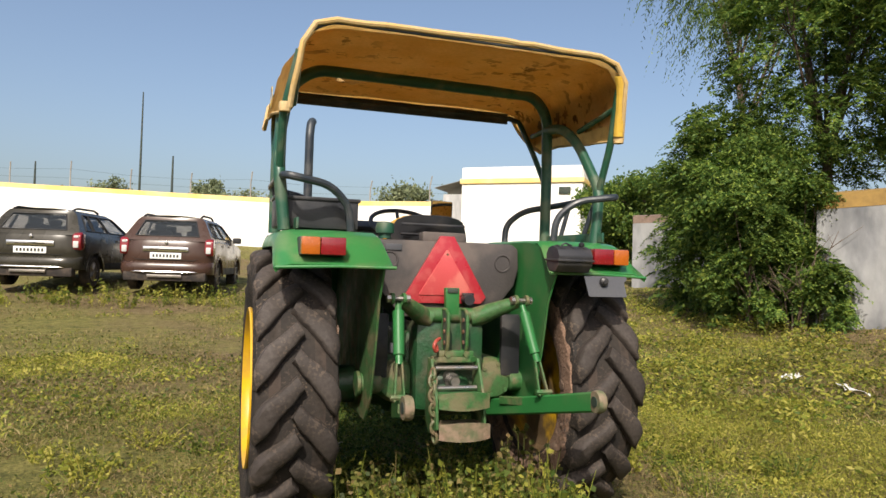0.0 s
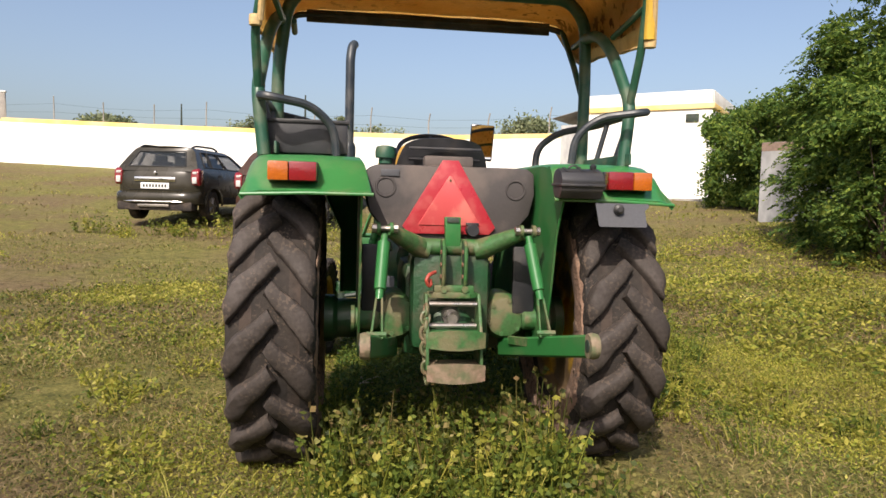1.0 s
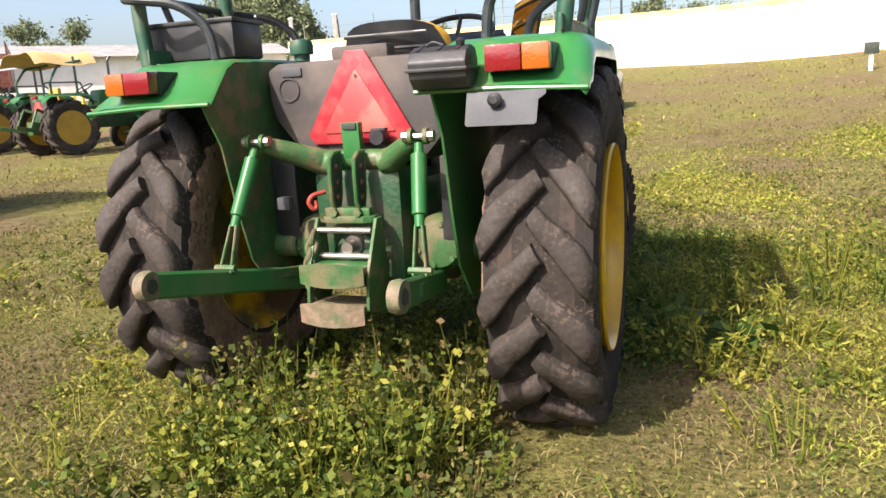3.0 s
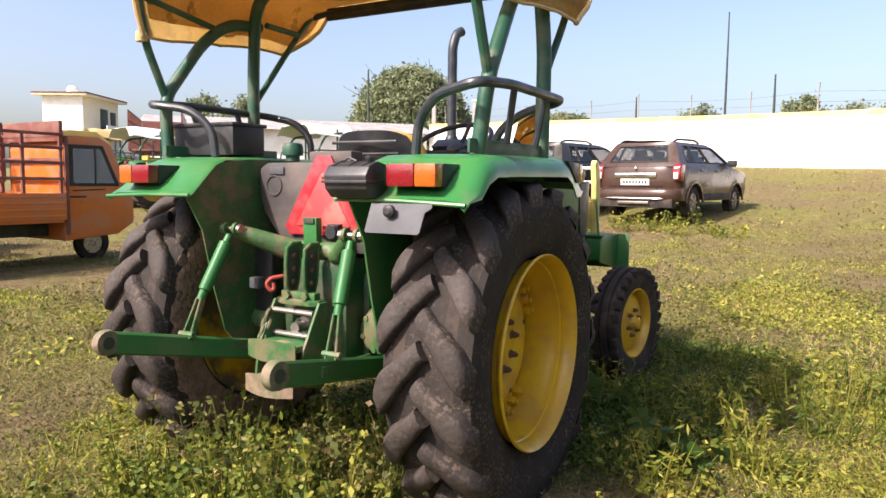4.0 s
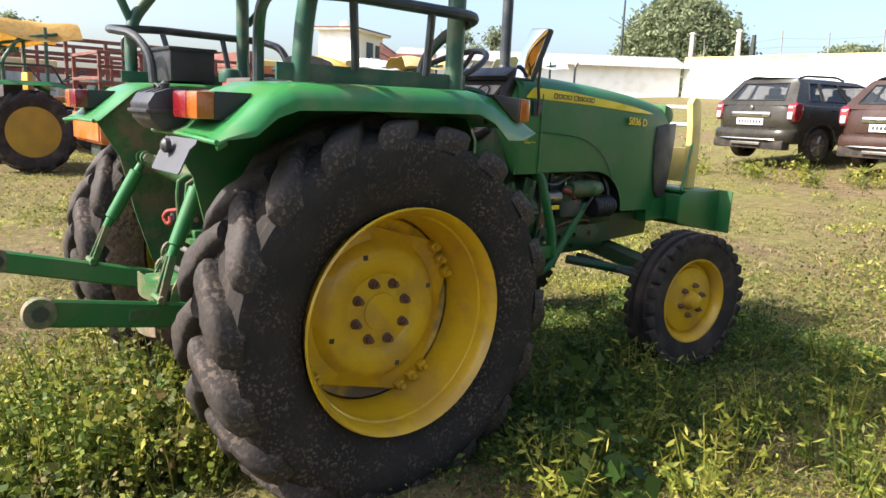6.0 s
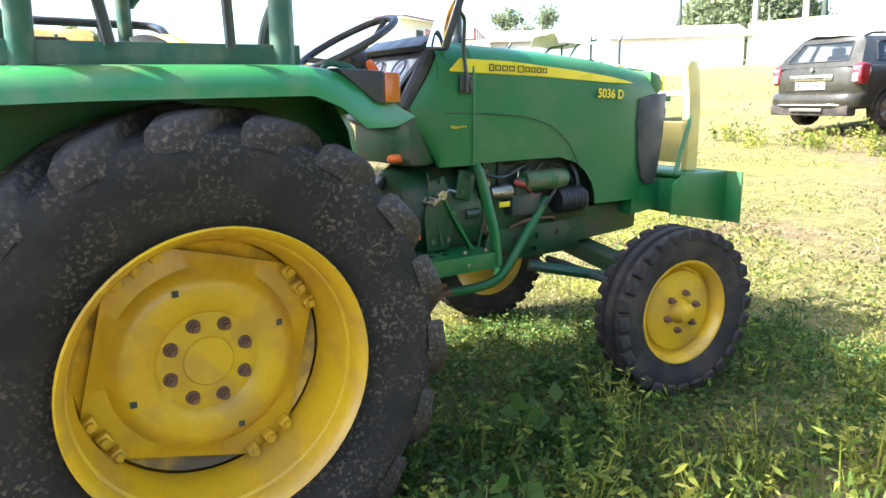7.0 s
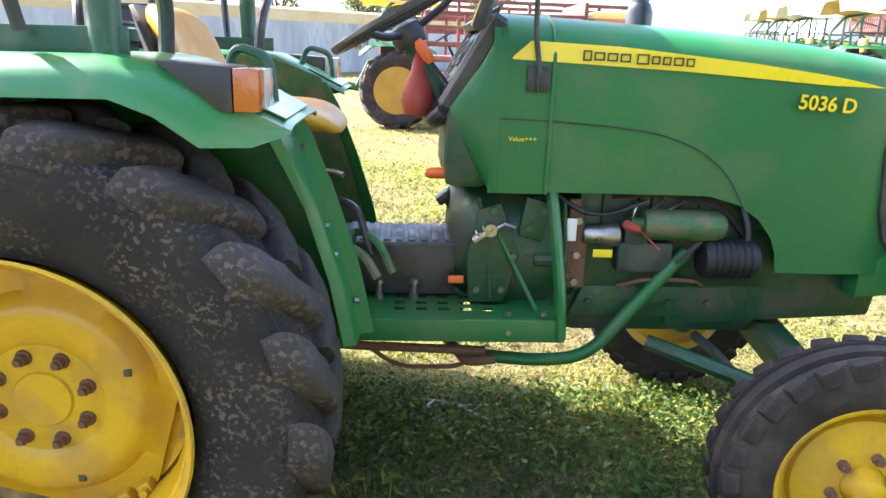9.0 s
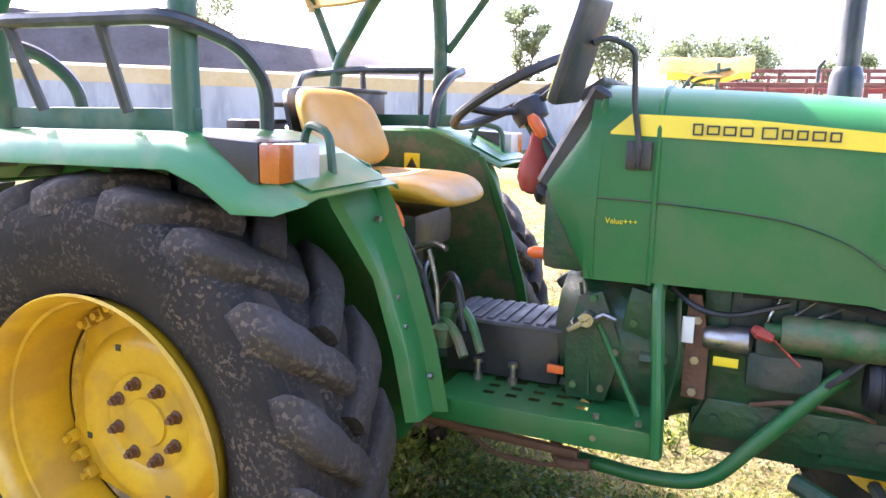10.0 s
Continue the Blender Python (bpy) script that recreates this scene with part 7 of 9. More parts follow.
    lathe(bm, [(0.036, 1.33), (0.046, 1.36), (0.046, 1.50), (0.036, 1.53)], "z", (-0.455, 1.625, 0), 16)
    part("silencer", bm, BLACK_TUBE, ex)
    bm = bm_new()
    box(bm, (0.02, 0.98, 1.10), (0.44, 0.12, 0.22), 0.03)
    part("column_cover", bm, GREEN_DARK, parent)


TRACTOR = thing("tractor", pose(0.03, 0, 0, 0, 0, 2.3), "green and yellow farm tractor with a canvas canopy, parked on grass", "tractor")
for sx in (1, -1):
    rear_wheel(TRACTOR, 0.685 if sx > 0 else -0.735, sx)
    front_wheel(TRACTOR, sx * 0.650, sx)
    fender(TRACTOR, sx)
roll_frame(TRACTOR)
canopy(TRACTOR)
bonnet(TRACTOR)
engine(TRACTOR)
front_axle(TRACTOR)
linkage(TRACTOR)
operator_station(TRACTOR)

# ---- vehicles standing about ----
def suv(m, paint, label):
    """A boxy five-door car, 4.3 m long, rear bumper at y = 0, nose towards +y."""
    c = thing("parked_car", m, label, "car", "parked cars")
    # lower body with wheel openings
    lower = [(0.06, 0.60), (0.08, 0.42), (0.24, 0.34), (0.40, 0.34), (0.46, 0.54), (0.60, 0.70), (0.84, 0.76), (1.08, 0.70), (1.22, 0.54), (1.28, 0.36),
             (2.88, 0.36), (2.94, 0.54), (3.08, 0.70), (3.32, 0.76), (3.56, 0.70), (3.70, 0.54), (3.76, 0.38), (4.16, 0.40), (4.26, 0.60)]
    upper = [(4.24, 0.90), (4.08, 1.02), (3.20, 1.12), (2.9, 1.135), (0.34, 1.135), (0.10, 1.13), (0.05, 0.95)]
    bm = bm_new()
    rings = []
    for x in (-0.905, -0.895, -0.87, -0.82, -0.74, -0.60, -0.35, 0.0, 0.35, 0.60, 0.74, 0.82, 0.87, 0.895, 0.905):
        e = max(0.0, abs(x) - 0.52) / 0.385
        pull = 1 - math.sqrt(max(0.0, 1 - e ** 2.4))
        ring = []
        for y, z in lower + upper:
            yy = y + (0.30 * pull * max(0.0, 1 - y / 0.5) if y < 0.5 else -0.42 * pull * max(0.0, (y - 3.7) / 0.56) if y > 3.7 else 0.0)
            yy += (-0.05 if y < 0.12 else 0.05 if y > 4.1 else 0.0) * (1 - e) * (1.0 if 0.55 < z < 1.05 else 0.4)
            zz = z - (0.05 * pull if z > 1.0 else -0.05 * pull if z < 0.45 else 0.0)
            ring.append(bm.verts.new((x * (1.0 if z > 0.45 else 0.985), yy, zz)))
        rings.append(ring)
    for a, b in zip(rings, rings[1:]):
        for i in range(len(a)):
            bm.faces.new((a[i], a[(i + 1) % len(a)], b[(i + 1) % len(a)], b[i]))
    bm.faces.new(rings[0])
    bm.faces.new(rings[-1])
    bmesh.ops.recalc_face_normals(bm, faces=bm.faces[:])
    part("body", bm, paint, c, smooth=50)

    def rear(z):
        return float(np.interp(z, [1.09, 1.19, 1.53, 1.61], [0.10, 0.15, 0.40, 0.42]))

    def fore(z):
        return float(np.interp(z, [1.09, 1.19, 1.53, 1.61], [3.16, 3.00, 2.36, 2.16]))

    def half(z):
        return float(np.interp(z, [1.09, 1.19, 1.53, 1.61], [0.865, 0.835, 0.675, 0.60]))

    def at(u, z, s):
        return Vector((s * half(z), rear(z) + (fore(z) - rear(z)) * u, z))
    zs = [1.09, 1.19, 1.53, 1.61]
    us = [0.0, 0.125, 0.245, 0.275, 0.515, 0.55, 0.945, 1.0]
    cab = bmesh.new()
    glass = []
    for s in (1, -1):
        for k in range(3):
            for i in range(7):
                q = [at(us[i], zs[k], s), at(us[i + 1], zs[k], s), at(us[i + 1], zs[k + 1], s), at(us[i], zs[k + 1], s)]
                if k == 1 and i in (1, 3, 5):
                    glass.append(({1: "quarter_window", 3: "rear_door_window", 5: "front_door_window"}[i], q))
                else:
                    cab.faces.new([cab.verts.new(p) for p in q])
    for f, nm in ((0.0, "rear_window"), (1.0, "windscreen")):
        for k in range(3):
            edges = [-1.0, -0.74, 0.74, 1.0] if f == 0 else [-1.0, -0.88, 0.88, 1.0]
            for i in range(3):
                q = []
                for e, z in ((edges[i], zs[k]), (edges[i + 1], zs[k]), (edges[i + 1], zs[k + 1]), (edges[i], zs[k + 1])):
                    p = at(f, z, 1)
                    q.append(Vector((p.x * e, p.y + (-0.10 if f == 0 else 0.10) * (1 - e * e), z)))
                if k == 1 and i == 1:
                    glass.append((nm, q))
                else:
                    cab.faces.new([cab.verts.new(p) for p in q])
    roof = []
    for i in range(9):
        y = rear(1.61) - 0.10 + (fore(1.61) - rear(1.61) + 0.20) * i / 8
        dz = 0.035 * math.sin(math.pi * (0.12 + 0.76 * i / 8))
        roof.append([(0.60 * e, y + (0.10 if i == 0 else 0.05 if i == 1 else -0.10 if i == 8 else 0.0) * e * e, 1.605 + (dz + 0.03) * (1 - abs(e) ** 3)) for e in (-1, -0.85, -0.5, 0, 0.5, 0.85, 1)])
    g = [[cab.verts.new(p) for p in row] for row in roof]
    for a, b in zip(g, g[1:]):
        for i in range(6):
            cab.faces.new((a[i], a[i + 1], b[i + 1], b[i]))
    bmesh.ops.remove_doubles(cab, verts=cab.verts[:], dist=0.012)
    part("roof_shell", cab, paint, c, smooth=40)
    for nm, q in glass:
        ctr = Vector((0, 1.5, 1.3))
        bm = bm_new()
        n = (q[1] - q[0]).cross(q[3] - q[0]).normalized()
        if n.dot(sum(q, Vector()) / 4 - ctr) < 0:
            n = -n
        lo = [bm.verts.new(p - n * 0.012) for p in q]
        hi = [bm.verts.new(p - n * 0.007) for p in q]
        bm.faces.new(lo)
        bm.faces.new(hi)
        for i in range(4):
            bm.faces.new((lo[i], lo[(i + 1) % 4], hi[(i + 1) % 4], hi[i]))
        w = part(nm, bm, GLASS, c, smooth=0)
        bm = bm_new()
        for a, b in zip(q, q[1:] + q[:1]):
            tube(bm, [a + n * 0.002, b + n * 0.002], 0.014, 6)
        part("window_seal", bm, CAR_TRIM, w)
    for s in (1, -1):
        bm = bm_new()
        tube(bm, [(s * 0.565, 0.50, 1.62), (s * 0.57, 0.66, 1.675), (s * 0.57, 1.55, 1.69), (s * 0.565, 1.78, 1.635)], 0.024, 8, 0.10)
        part("roof_rail", bm, CAR_TRIM, c, "dark roof rail")
        bm = bm_new()
        prism(bm, [(0.10, 0.78), (0.045, 0.90), (0.06, 1.09), (0.13, 1.155), (0.30, 1.13), (0.29, 0.92), (0.22, 0.78)], "x", s * 0.735, s * 0.908, 0.035, 3)
        tl = part("tail_lamp", bm, LAMP_RED, c, "upright red tail lamp with a clear lens")
        bm = bm_new()
        box(bm, (s * 0.815, 0.060, 0.90), (0.10, 0.05, 0.14), 0.016)
        box(bm, (s * 0.815, 0.066, 1.06), (0.09, 0.05, 0.05), 0.014)
        part("clear_lens", bm, LAMP_CLEAR, tl)
        bm = bm_new()
        box(bm, (s * 0.96, 2.80, 1.20), (0.20, 0.12, 0.15), 0.04)
        part("wing_mirror", bm, CAR_TRIM, c)
        bm = bm_new()
        box(bm, (s * 0.895, 2.08, 0.44), (0.03, 1.62, 0.16), 0.012)
        part("sill_trim", bm, CAR_TRIM, c)
        for y in (1.16, 2.04):
            bm = bm_new()
            box(bm, (s * 0.910, y, 1.02), (0.02, 0.18, 0.035), 0.008)
            part("door_handle", bm, paint, c)
        for y in (0.96, 1.72, 2.86):
            bm = bm_new()
            tube(bm, [(s * 0.900, y, 0.50), (s * 0.900, y, 1.07)], 0.004, 4)
            part("door_seam", bm, CAR_TRIM, c)
        for y in (0.84, 3.32):
            w = new("wheel")
            w.parent = c
            w.matrix_local = pose(s * 0.79, y, 0.335)
            bm = bm_new()
            lathe(bm, [(0.22, 0.095), (0.30, 0.10), (0.335, 0.075), (0.338, -0.075), (0.30, -0.10), (0.22, -0.095)], "x", seg=28, closed=True)
            part("tyre", bm, RUBBER_PLAIN, w)
            bm = bm_new()
            lathe(bm, [(0.222, 0.07 * s), (0.21, 0.05 * s), (0.08, 0.06 * s), (0.05, 0.075 * s), (0.03, 0.075 * s)], "x", seg=24)
            part("rim", bm, STEEL, w)
            for k in range(5):
                f = 2 * math.pi * k / 5
                bm = bm_new()
                bar(bm, (s * 0.072, 0.04 * math.cos(f), 0.04 * math.sin(f)), (s * 0.072, 0.20 * math.cos(f), 0.20 * math.sin(f)), 0.03, 0.05, 0.005, up=(1, 0, 0))
                part("rim_spoke", bm, STEEL, w)
            bm = bm_new()
            prism(bm, [(y + 0.47 * math.cos(a), 0.325 + 0.455 * math.sin(a)) for a in [math.pi * k / 14 for k in range(15)]] + [(y + 0.41 * math.cos(a), 0.325 + 0.405 * math.sin(a)) for a in [math.pi * k / 14 for k in range(14, -1, -1)]],
                  "x", s * 0.885, s * 0.918, 0.006)
            part("wheel_arch", bm, paint, c)
    bm = bm_new()
    rings = []
    for x in (-0.90, -0.88, -0.83, -0.74, -0.60, -0.30, 0.0, 0.30, 0.60, 0.74, 0.83, 0.88, 0.90):
        e = max(0.0, abs(x) - 0.50) / 0.40
        pull = 0.26 * (1 - math.sqrt(max(0.0, 1 - e ** 2.4)))
        rings.append([bm.verts.new((x, y + (pull if y < 0.2 else 0.0), z)) for y, z in ((-0.05, 0.38), (-0.085, 0.44), (-0.085, 0.55), (-0.05, 0.61), (0.02, 0.64), (0.34, 0.64), (0.34, 0.38))])
    for a, b in zip(rings, rings[1:]):
        for i in range(7):
            bm.faces.new((a[i], a[(i + 1) % 7], b[(i + 1) % 7], b[i]))
    bm.faces.new(rings[0])
    bm.faces.new(rings[-1])
    bmesh.ops.recalc_face_normals(bm, faces=bm.faces[:])
    part("rear_bumper", bm, paint, c, "rear bumper in the body colour")
    bm = bm_new()
    box(bm, (0, 0.06, 0.325), (1.60, 0.22, 0.19), 0.04)
    part("bumper_skirt", bm, RUBBER_PLAIN, c, "black lower bumper")
    bm = bm_new()
    tube(bm, [(-0.80, 0.09, 0.425), (-0.66, -0.04, 0.425), (-0.45, -0.092, 0.425), (0.45, -0.092, 0.425), (0.66, -0.04, 0.425), (0.80, 0.09, 0.425)], 0.019, 8, 0.06)
    part("bumper_strip", bm, CHROME, c, "bright strip across the rear bumper")
    bm = bm_new()
    box(bm, (0, -0.070, 0.335), (0.66, 0.05, 0.06), 0.010)
    part("skid_plate", bm, STEEL, c)
    bm = bm_new()
    box(bm, (0, -0.005, 0.905), (0.88, 0.04, 0.105), 0.018)
    part("tailgate_strip", bm, CHROME, c, "chrome strip above the number plate")
    bm = bm_new()
    box(bm, (0, -0.004, 0.765), (0.60, 0.03, 0.13), 0.004)
    np_ = part("number_plate", bm, PLATE_WHITE, c, "white number plate")
    for k in range(8):
        bm = bm_new()
        box(bm, (-0.23 + k * 0.066, -0.020, 0.765), (0.040, 0.004, 0.066), 0.0)
        part("plate_bar", bm, INK, np_)
    bm = bm_new()
    tube(bm, [(-0.70, 0.075, 0.95), (-0.68, 0.055, 0.74), (-0.55, 0.006, 0.675), (0.55, 0.006, 0.675), (0.68, 0.055, 0.74), (0.70, 0.075, 0.95)], 0.007, 4, 0.05)
    part("tailgate_seam", bm, CAR_TRIM, c)
    bm = bm_new()
    prism(bm, [(-0.038, 1.045), (0, 0.995), (0.038, 1.045), (0, 1.095)], "y", -0.005, 0.05, 0.004)
    part("badge", bm, CHROME, c, "plain chrome badge")
    bm = bm_new()
    box(bm, (0, 2.1, 0.66), (1.66, 3.9, 0.5), 0.05)
    part("cabin_floor", bm, CAR_TRIM, c, "dark cabin floor")
    for x, y in ((0.38, 1.10), (-0.38, 1.10), (0.38, 2.00), (-0.38, 2.00)):
        bm = bm_new()
        box(bm, (x, y, 1.08), (0.46, 0.14, 0.52), 0.06)
        box(bm, (x, y - 0.03, 1.40), (0.25, 0.09, 0.16), 0.04)
        part("cabin_seat", bm, CAR_TRIM, c, "dark seat with a head rest")
    return c


for cx, cy, rz, pnt, lab in ((-2.42, 11.75, -8.0, CAR_BROWN, "dark brown dusty sport utility car parked before the white wall"),
                             (-4.87, 11.8, -10.0, CAR_OLIVE, "dark olive sport utility car parked beside a brown one")):
    mid = Matrix.Rotation(radians(rz), 4, "Z") @ Vector((0, 2.1, 0))
    suv(pose(cx, cy, ground_height(cx + mid.x, cy + mid.y) - 0.03, 0.6, 0, rz) @ Matrix.Diagonal((1, 1, 0.945, 1)), pnt, lab)


def cargo_rickshaw(m):
    t = thing("cargo_rickshaw", m, "orange three-wheeled cargo rickshaw with a slatted cage", "truck")
    # y = 0 at the tail, nose towards +y
    bm = bm_new()
    prism(bm, [(2.02, 0.34), (2.02, 1.55), (2.10, 1.72), (2.55, 1.72), (2.72, 1.62), (2.98, 1.05), (3.05, 0.85), (3.05, 0.55), (2.80, 0.40)], "x", -0.62, 0.62, 0.05)
    part("cab", bm, ORANGE_TRUCK, t)
    bm = bm_new()
    prism(bm, [(2.04, 1.70), (2.12, 1.79), (2.52, 1.79), (2.74, 1.64), (2.70, 1.60), (2.50, 1.70)], "x", -0.60, 0.60, 0.02)
    part("roof_cap", bm, WALL_YELLOW, t, "pale yellow canvas roof cap")
    bm = bm_new()
    box(bm, (0, 1.99, 1.76), (1.30, 0.05, 0.26), 0.01)
    part("head_panel", bm, MAROON, t, "brown board above the load bed")
    for s in (1, -1):
        bm = bm_new()
        prism(bm, [(2.10, 1.06), (2.10, 1.60), (2.58, 1.60), (2.82, 1.06)], "x", s * 0.621, s * 0.628, 0.0)
        sw = part("side_window", bm, CAR_TRIM, t, "dark open side window")
        bm = bm_new()
        prism(bm, [(2.15, 1.10), (2.15, 1.55), (2.54, 1.55), (2.74, 1.10)], "x", s * 0.629, s * 0.634, 0.0)
        part("pane", bm, GLASS_CLEAR, sw)
        bm = bm_new()
        tube(bm, [(s * 0.634, 2.46, 1.08), (s * 0.634, 2.46, 1.58)], 0.012, 6)
        part("window_post", bm, CAR_TRIM, sw)
        bm = bm_new()
        box(bm, (s * 0.63, 2.06, 1.05), (0.02, 0.05, 1.25), 0.004)
        part("door_post", bm, MAROON, t)
        bm = bm_new()
        tube(bm, [(s * 0.62, 2.92, 1.05), (s * 0.72, 2.95, 1.12), (s * 0.74, 2.95, 1.20)], 0.008, 6)
        box(bm, (s * 0.74, 2.95, 1.16), (0.07, 0.03, 0.15), 0.01)
        part("wing_mirror", bm, CAR_TRIM, t)
        bm = bm_new()
        tube(bm, [(s * 0.626, 2.14, 1.00), (s * 0.626, 2.60, 1.02)], 0.006, 4)
        tube(bm, [(s * 0.626, 2.10, 0.92), (s * 0.626, 2.32, 0.92)], 0.01, 4)
        part("door_trim", bm, CAR_TRIM, t)
    bm = bm_new()
    prism(bm, [(2.66, 1.60), (2.70, 1.60), (2.985, 1.10), (2.945, 1.10)], "x", -0.54, 0.54, 0.003)
    part("windscreen", bm, GLASS_CLEAR, t)
    bm = bm_new()
    box(bm, (0, 1.0, 0.62), (1.36, 1.96, 0.06), 0.01)
    part("bed_floor", bm, ORANGE_TRUCK, t, "orange load bed floor")
    for s in (1, -1):
        bm = bm_new()
        box(bm, (s * 0.69, 1.0, 0.80), (0.035, 2.0, 0.34), 0.008)
        sb = part("side_board", bm, ORANGE_TRUCK, t, "orange ribbed side board")
        for k in range(4):
            bm = bm_new()
            box(bm, (s * 0.71, 1.0, 0.68 + k * 0.08), (0.012, 1.96, 0.022), 0.004)
            part("rib", bm, ORANGE_TRUCK, sb)
    for y, nm in ((0.0, "tail_board"), (1.98, "head_board")):
        bm = bm_new()
        box(bm, (0, y, 0.80), (1.335, 0.035, 0.34), 0.008)
        part(nm, bm, ORANGE_TRUCK, t)
    for s in (1, -1):
        for k in range(5):
            bm = bm_new()
            bar(bm, (s * 0.68, 0.03 + k * 0.48, 0.95), (s * 0.68, 0.03 + k * 0.48, 1.72), 0.04, 0.04, 0.004, up=(0, 1, 0))
            part("cage_post", bm, MAROON, t)
        for z in (1.15, 1.35, 1.54, 1.71):
            bm = bm_new()
            bar(bm, (s * 0.70, 0.0, z), (s * 0.70, 1.98, z), 0.025, 0.04, 0.004)
            part("cage_rail", bm, MAROON, t)
    for y in (0.02, 1.97):
        for z in (1.15, 1.40, 1.71):
            bm = bm_new()
            bar(bm, (-0.68, y, z), (0.68, y, z), 0.025, 0.04, 0.004)
            part("cage_rail", bm, MAROON, t)
    bm = bm_new()
    box(bm, (0, 1.3, 0.48), (0.5, 2.4, 0.16), 0.02)
    part("chassis", bm, CAST_DARK, t)
    for x, y in ((-0.60, 0.62), (0.60, 0.62), (0, 2.78)):
        w = new("wheel")
        w.parent = t
        w.matrix_local = pose(x, y, 0.25)
        bm = bm_new()
        lathe(bm, [(0.15, 0.055), (0.22, 0.06), (0.25, 0.045), (0.25, -0.045), (0.22, -0.06), (0.15, -0.055)], "x", seg=24, closed=True)
        part("tyre", bm, RUBBER_PLAIN, w)
        bm = bm_new()
        lathe(bm, [(0.15, 0.04), (0.10, 0.02), (0.04, 0.045), (0.03, -0.045), (0.10, -0.02), (0.15, -0.04)], "x", seg=20)
        part("rim", bm, STEEL, w)
        if y < 1:
            bm = bm_new()
            rows = [[(x + dx, y + 0.31 * math.cos(a), 0.25 + 0.31 * math.sin(a)) for dx in (-0.09, 0.09)] for a in [math.pi * k / 10 for k in range(11)]]
            shell(bm, rows, 0.01)
            part("mudguard", bm, CAST_DARK, t)
    return t


cargo_rickshaw(pose(-7.62, 0.72, ground_height(-7.6, 2.1) - 0.02, 0, 0, 2))


def field_tractor(m, label, cover, tint_mat=GREEN_DARK):
    """A plainer tractor of the same make for the rows standing further off."""
    t = thing("parked_tractor", m, label, "tractor", "parked tractors")
    for s in (1, -1):
        for y, z, R, h, rim, nm in ((0, 0.60, 0.60, 0.17, 0.36, "rear_wheel"), (1.95, 0.355, 0.355, 0.085, 0.21, "front_wheel")):
            w = new(nm)
            w.parent = t
            w.matrix_local = pose(s * (0.70 if y == 0 else 0.64), y, z)
            a = bm_new()
            if y == 0:
                tread_bars(w, agricultural_tyre(a, R, h, 15, 0.042, 0.045, rim, 0.36), 15, RUBBER_LUG)
            else:
                lathe(a, [(rim, h * 0.75), (R * 0.85, h), (R, h * 0.6), (R, -h * 0.6), (R * 0.85, -h), (rim, -h * 0.75)], "x", seg=32, closed=True)
            part("tyre", a, RUBBER_PLAIN, w)
            a = bm_new()
            lathe(a, [(rim + 0.02, h * 0.75 * s), (rim - 0.02, h * 0.62 * s), (rim - 0.04, 0.1 * h * s), (rim * 0.6, 0.02 * s), (rim * 0.2, 0.05 * s), (rim * 0.2, -0.03 * s), (rim * 0.6, -0.04 * s), (rim - 0.03, -h * 0.6 * s), (rim + 0.02, -h * 0.75 * s)], "x", seg=36)
            part("rim", a, YELLOW_OLD, w)
        bm = bm_new()
        shell(bm, [[(s * 0.40, y, z), (s * 0.80, y, z), (s * 0.85, y, z - 0.06)] for y, z in FENDER_LINE], 0.006)
        part("fender", bm, GREEN_FENDER, t)
        bm = bm_new()
        box(bm, (s * 0.64, -0.62, 1.24), (0.2, 0.05, 0.07), 0.006)
        part("rear_lamp", bm, LAMP_RED, t)
        bm = bm_new()
        tube(bm, [(s * 0.78, -0.5, 1.27), (s * 0.78, -0.45, 1.54), (s * 0.78, 0.3, 1.55), (s * 0.6, 0.48, 1.28)], 0.017, 6, 0.06)
        part("hand_rail", bm, BLACK_TUBE, t)
        bm = bm_new()
        tube(bm, [(s * 0.74, -0.31, 1.32), (s * 0.78, -0.33, 1.58), (s * 0.74, -0.1, 1.90), (s * 0.72, 0.4, 2.0)], 0.026, 8, 0.08)
        tube(bm, [(s * 0.74, 0.24, 1.32), (s * 0.74, 0.24, 2.08)], 0.026, 8)
        part("frame_tube", bm, GREEN_TUBE, t)
    bm = bm_new()
    prism(bm, [(0.92, 1.05), (1.05, 1.41), (1.6, 1.40), (2.1, 1.33), (2.26, 1.25), (2.2, 0.80), (1.8, 0.76), (1.65, 0.98), (1.0, 0.98)], "x", -0.25, 0.25, 0.03)
    part("bonnet", bm, GREEN, t)
    for s in (1, -1):
        bm = bm_new()
        prism(bm, [(1.10, 1.315), (1.13, 1.365), (1.75, 1.335), (2.08, 1.265), (1.75, 1.285)], "x", s * 0.251, s * 0.255, 0.0)
        part("stripe", bm, YELLOW_TAPE, t)
    bm = bm_new()
    box(bm, (0, 1.0, 0.74), (0.36, 2.2, 0.36), 0.05)
    box(bm, (0, -0.2, 0.72), (0.5, 0.3, 0.4), 0.05)
    tube(bm, [(-0.60, 1.95, 0.40), (0.60, 1.95, 0.40)], 0.05, 8)
    part("chassis", bm, GREEN_DARK, t)
    bm = bm_new()
    box(bm, (0, 2.45, 0.72), (0.8, 0.36, 0.24), 0.02)
    part("bumper", bm, GREEN, t)
    bm = bm_new()
    for s in (1, -1):
        box(bm, (s * 0.22, 2.5, 1.12), (0.035, 0.06, 0.52), 0.01)
    box(bm, (0, 2.5, 1.32), (0.42, 0.03, 0.03), 0.01)
    box(bm, (0, 2.5, 1.05), (0.42, 0.03, 0.18), 0.01)
    part("front_guard", bm, YELLOW_TAPE, t)
    bm = bm_new()
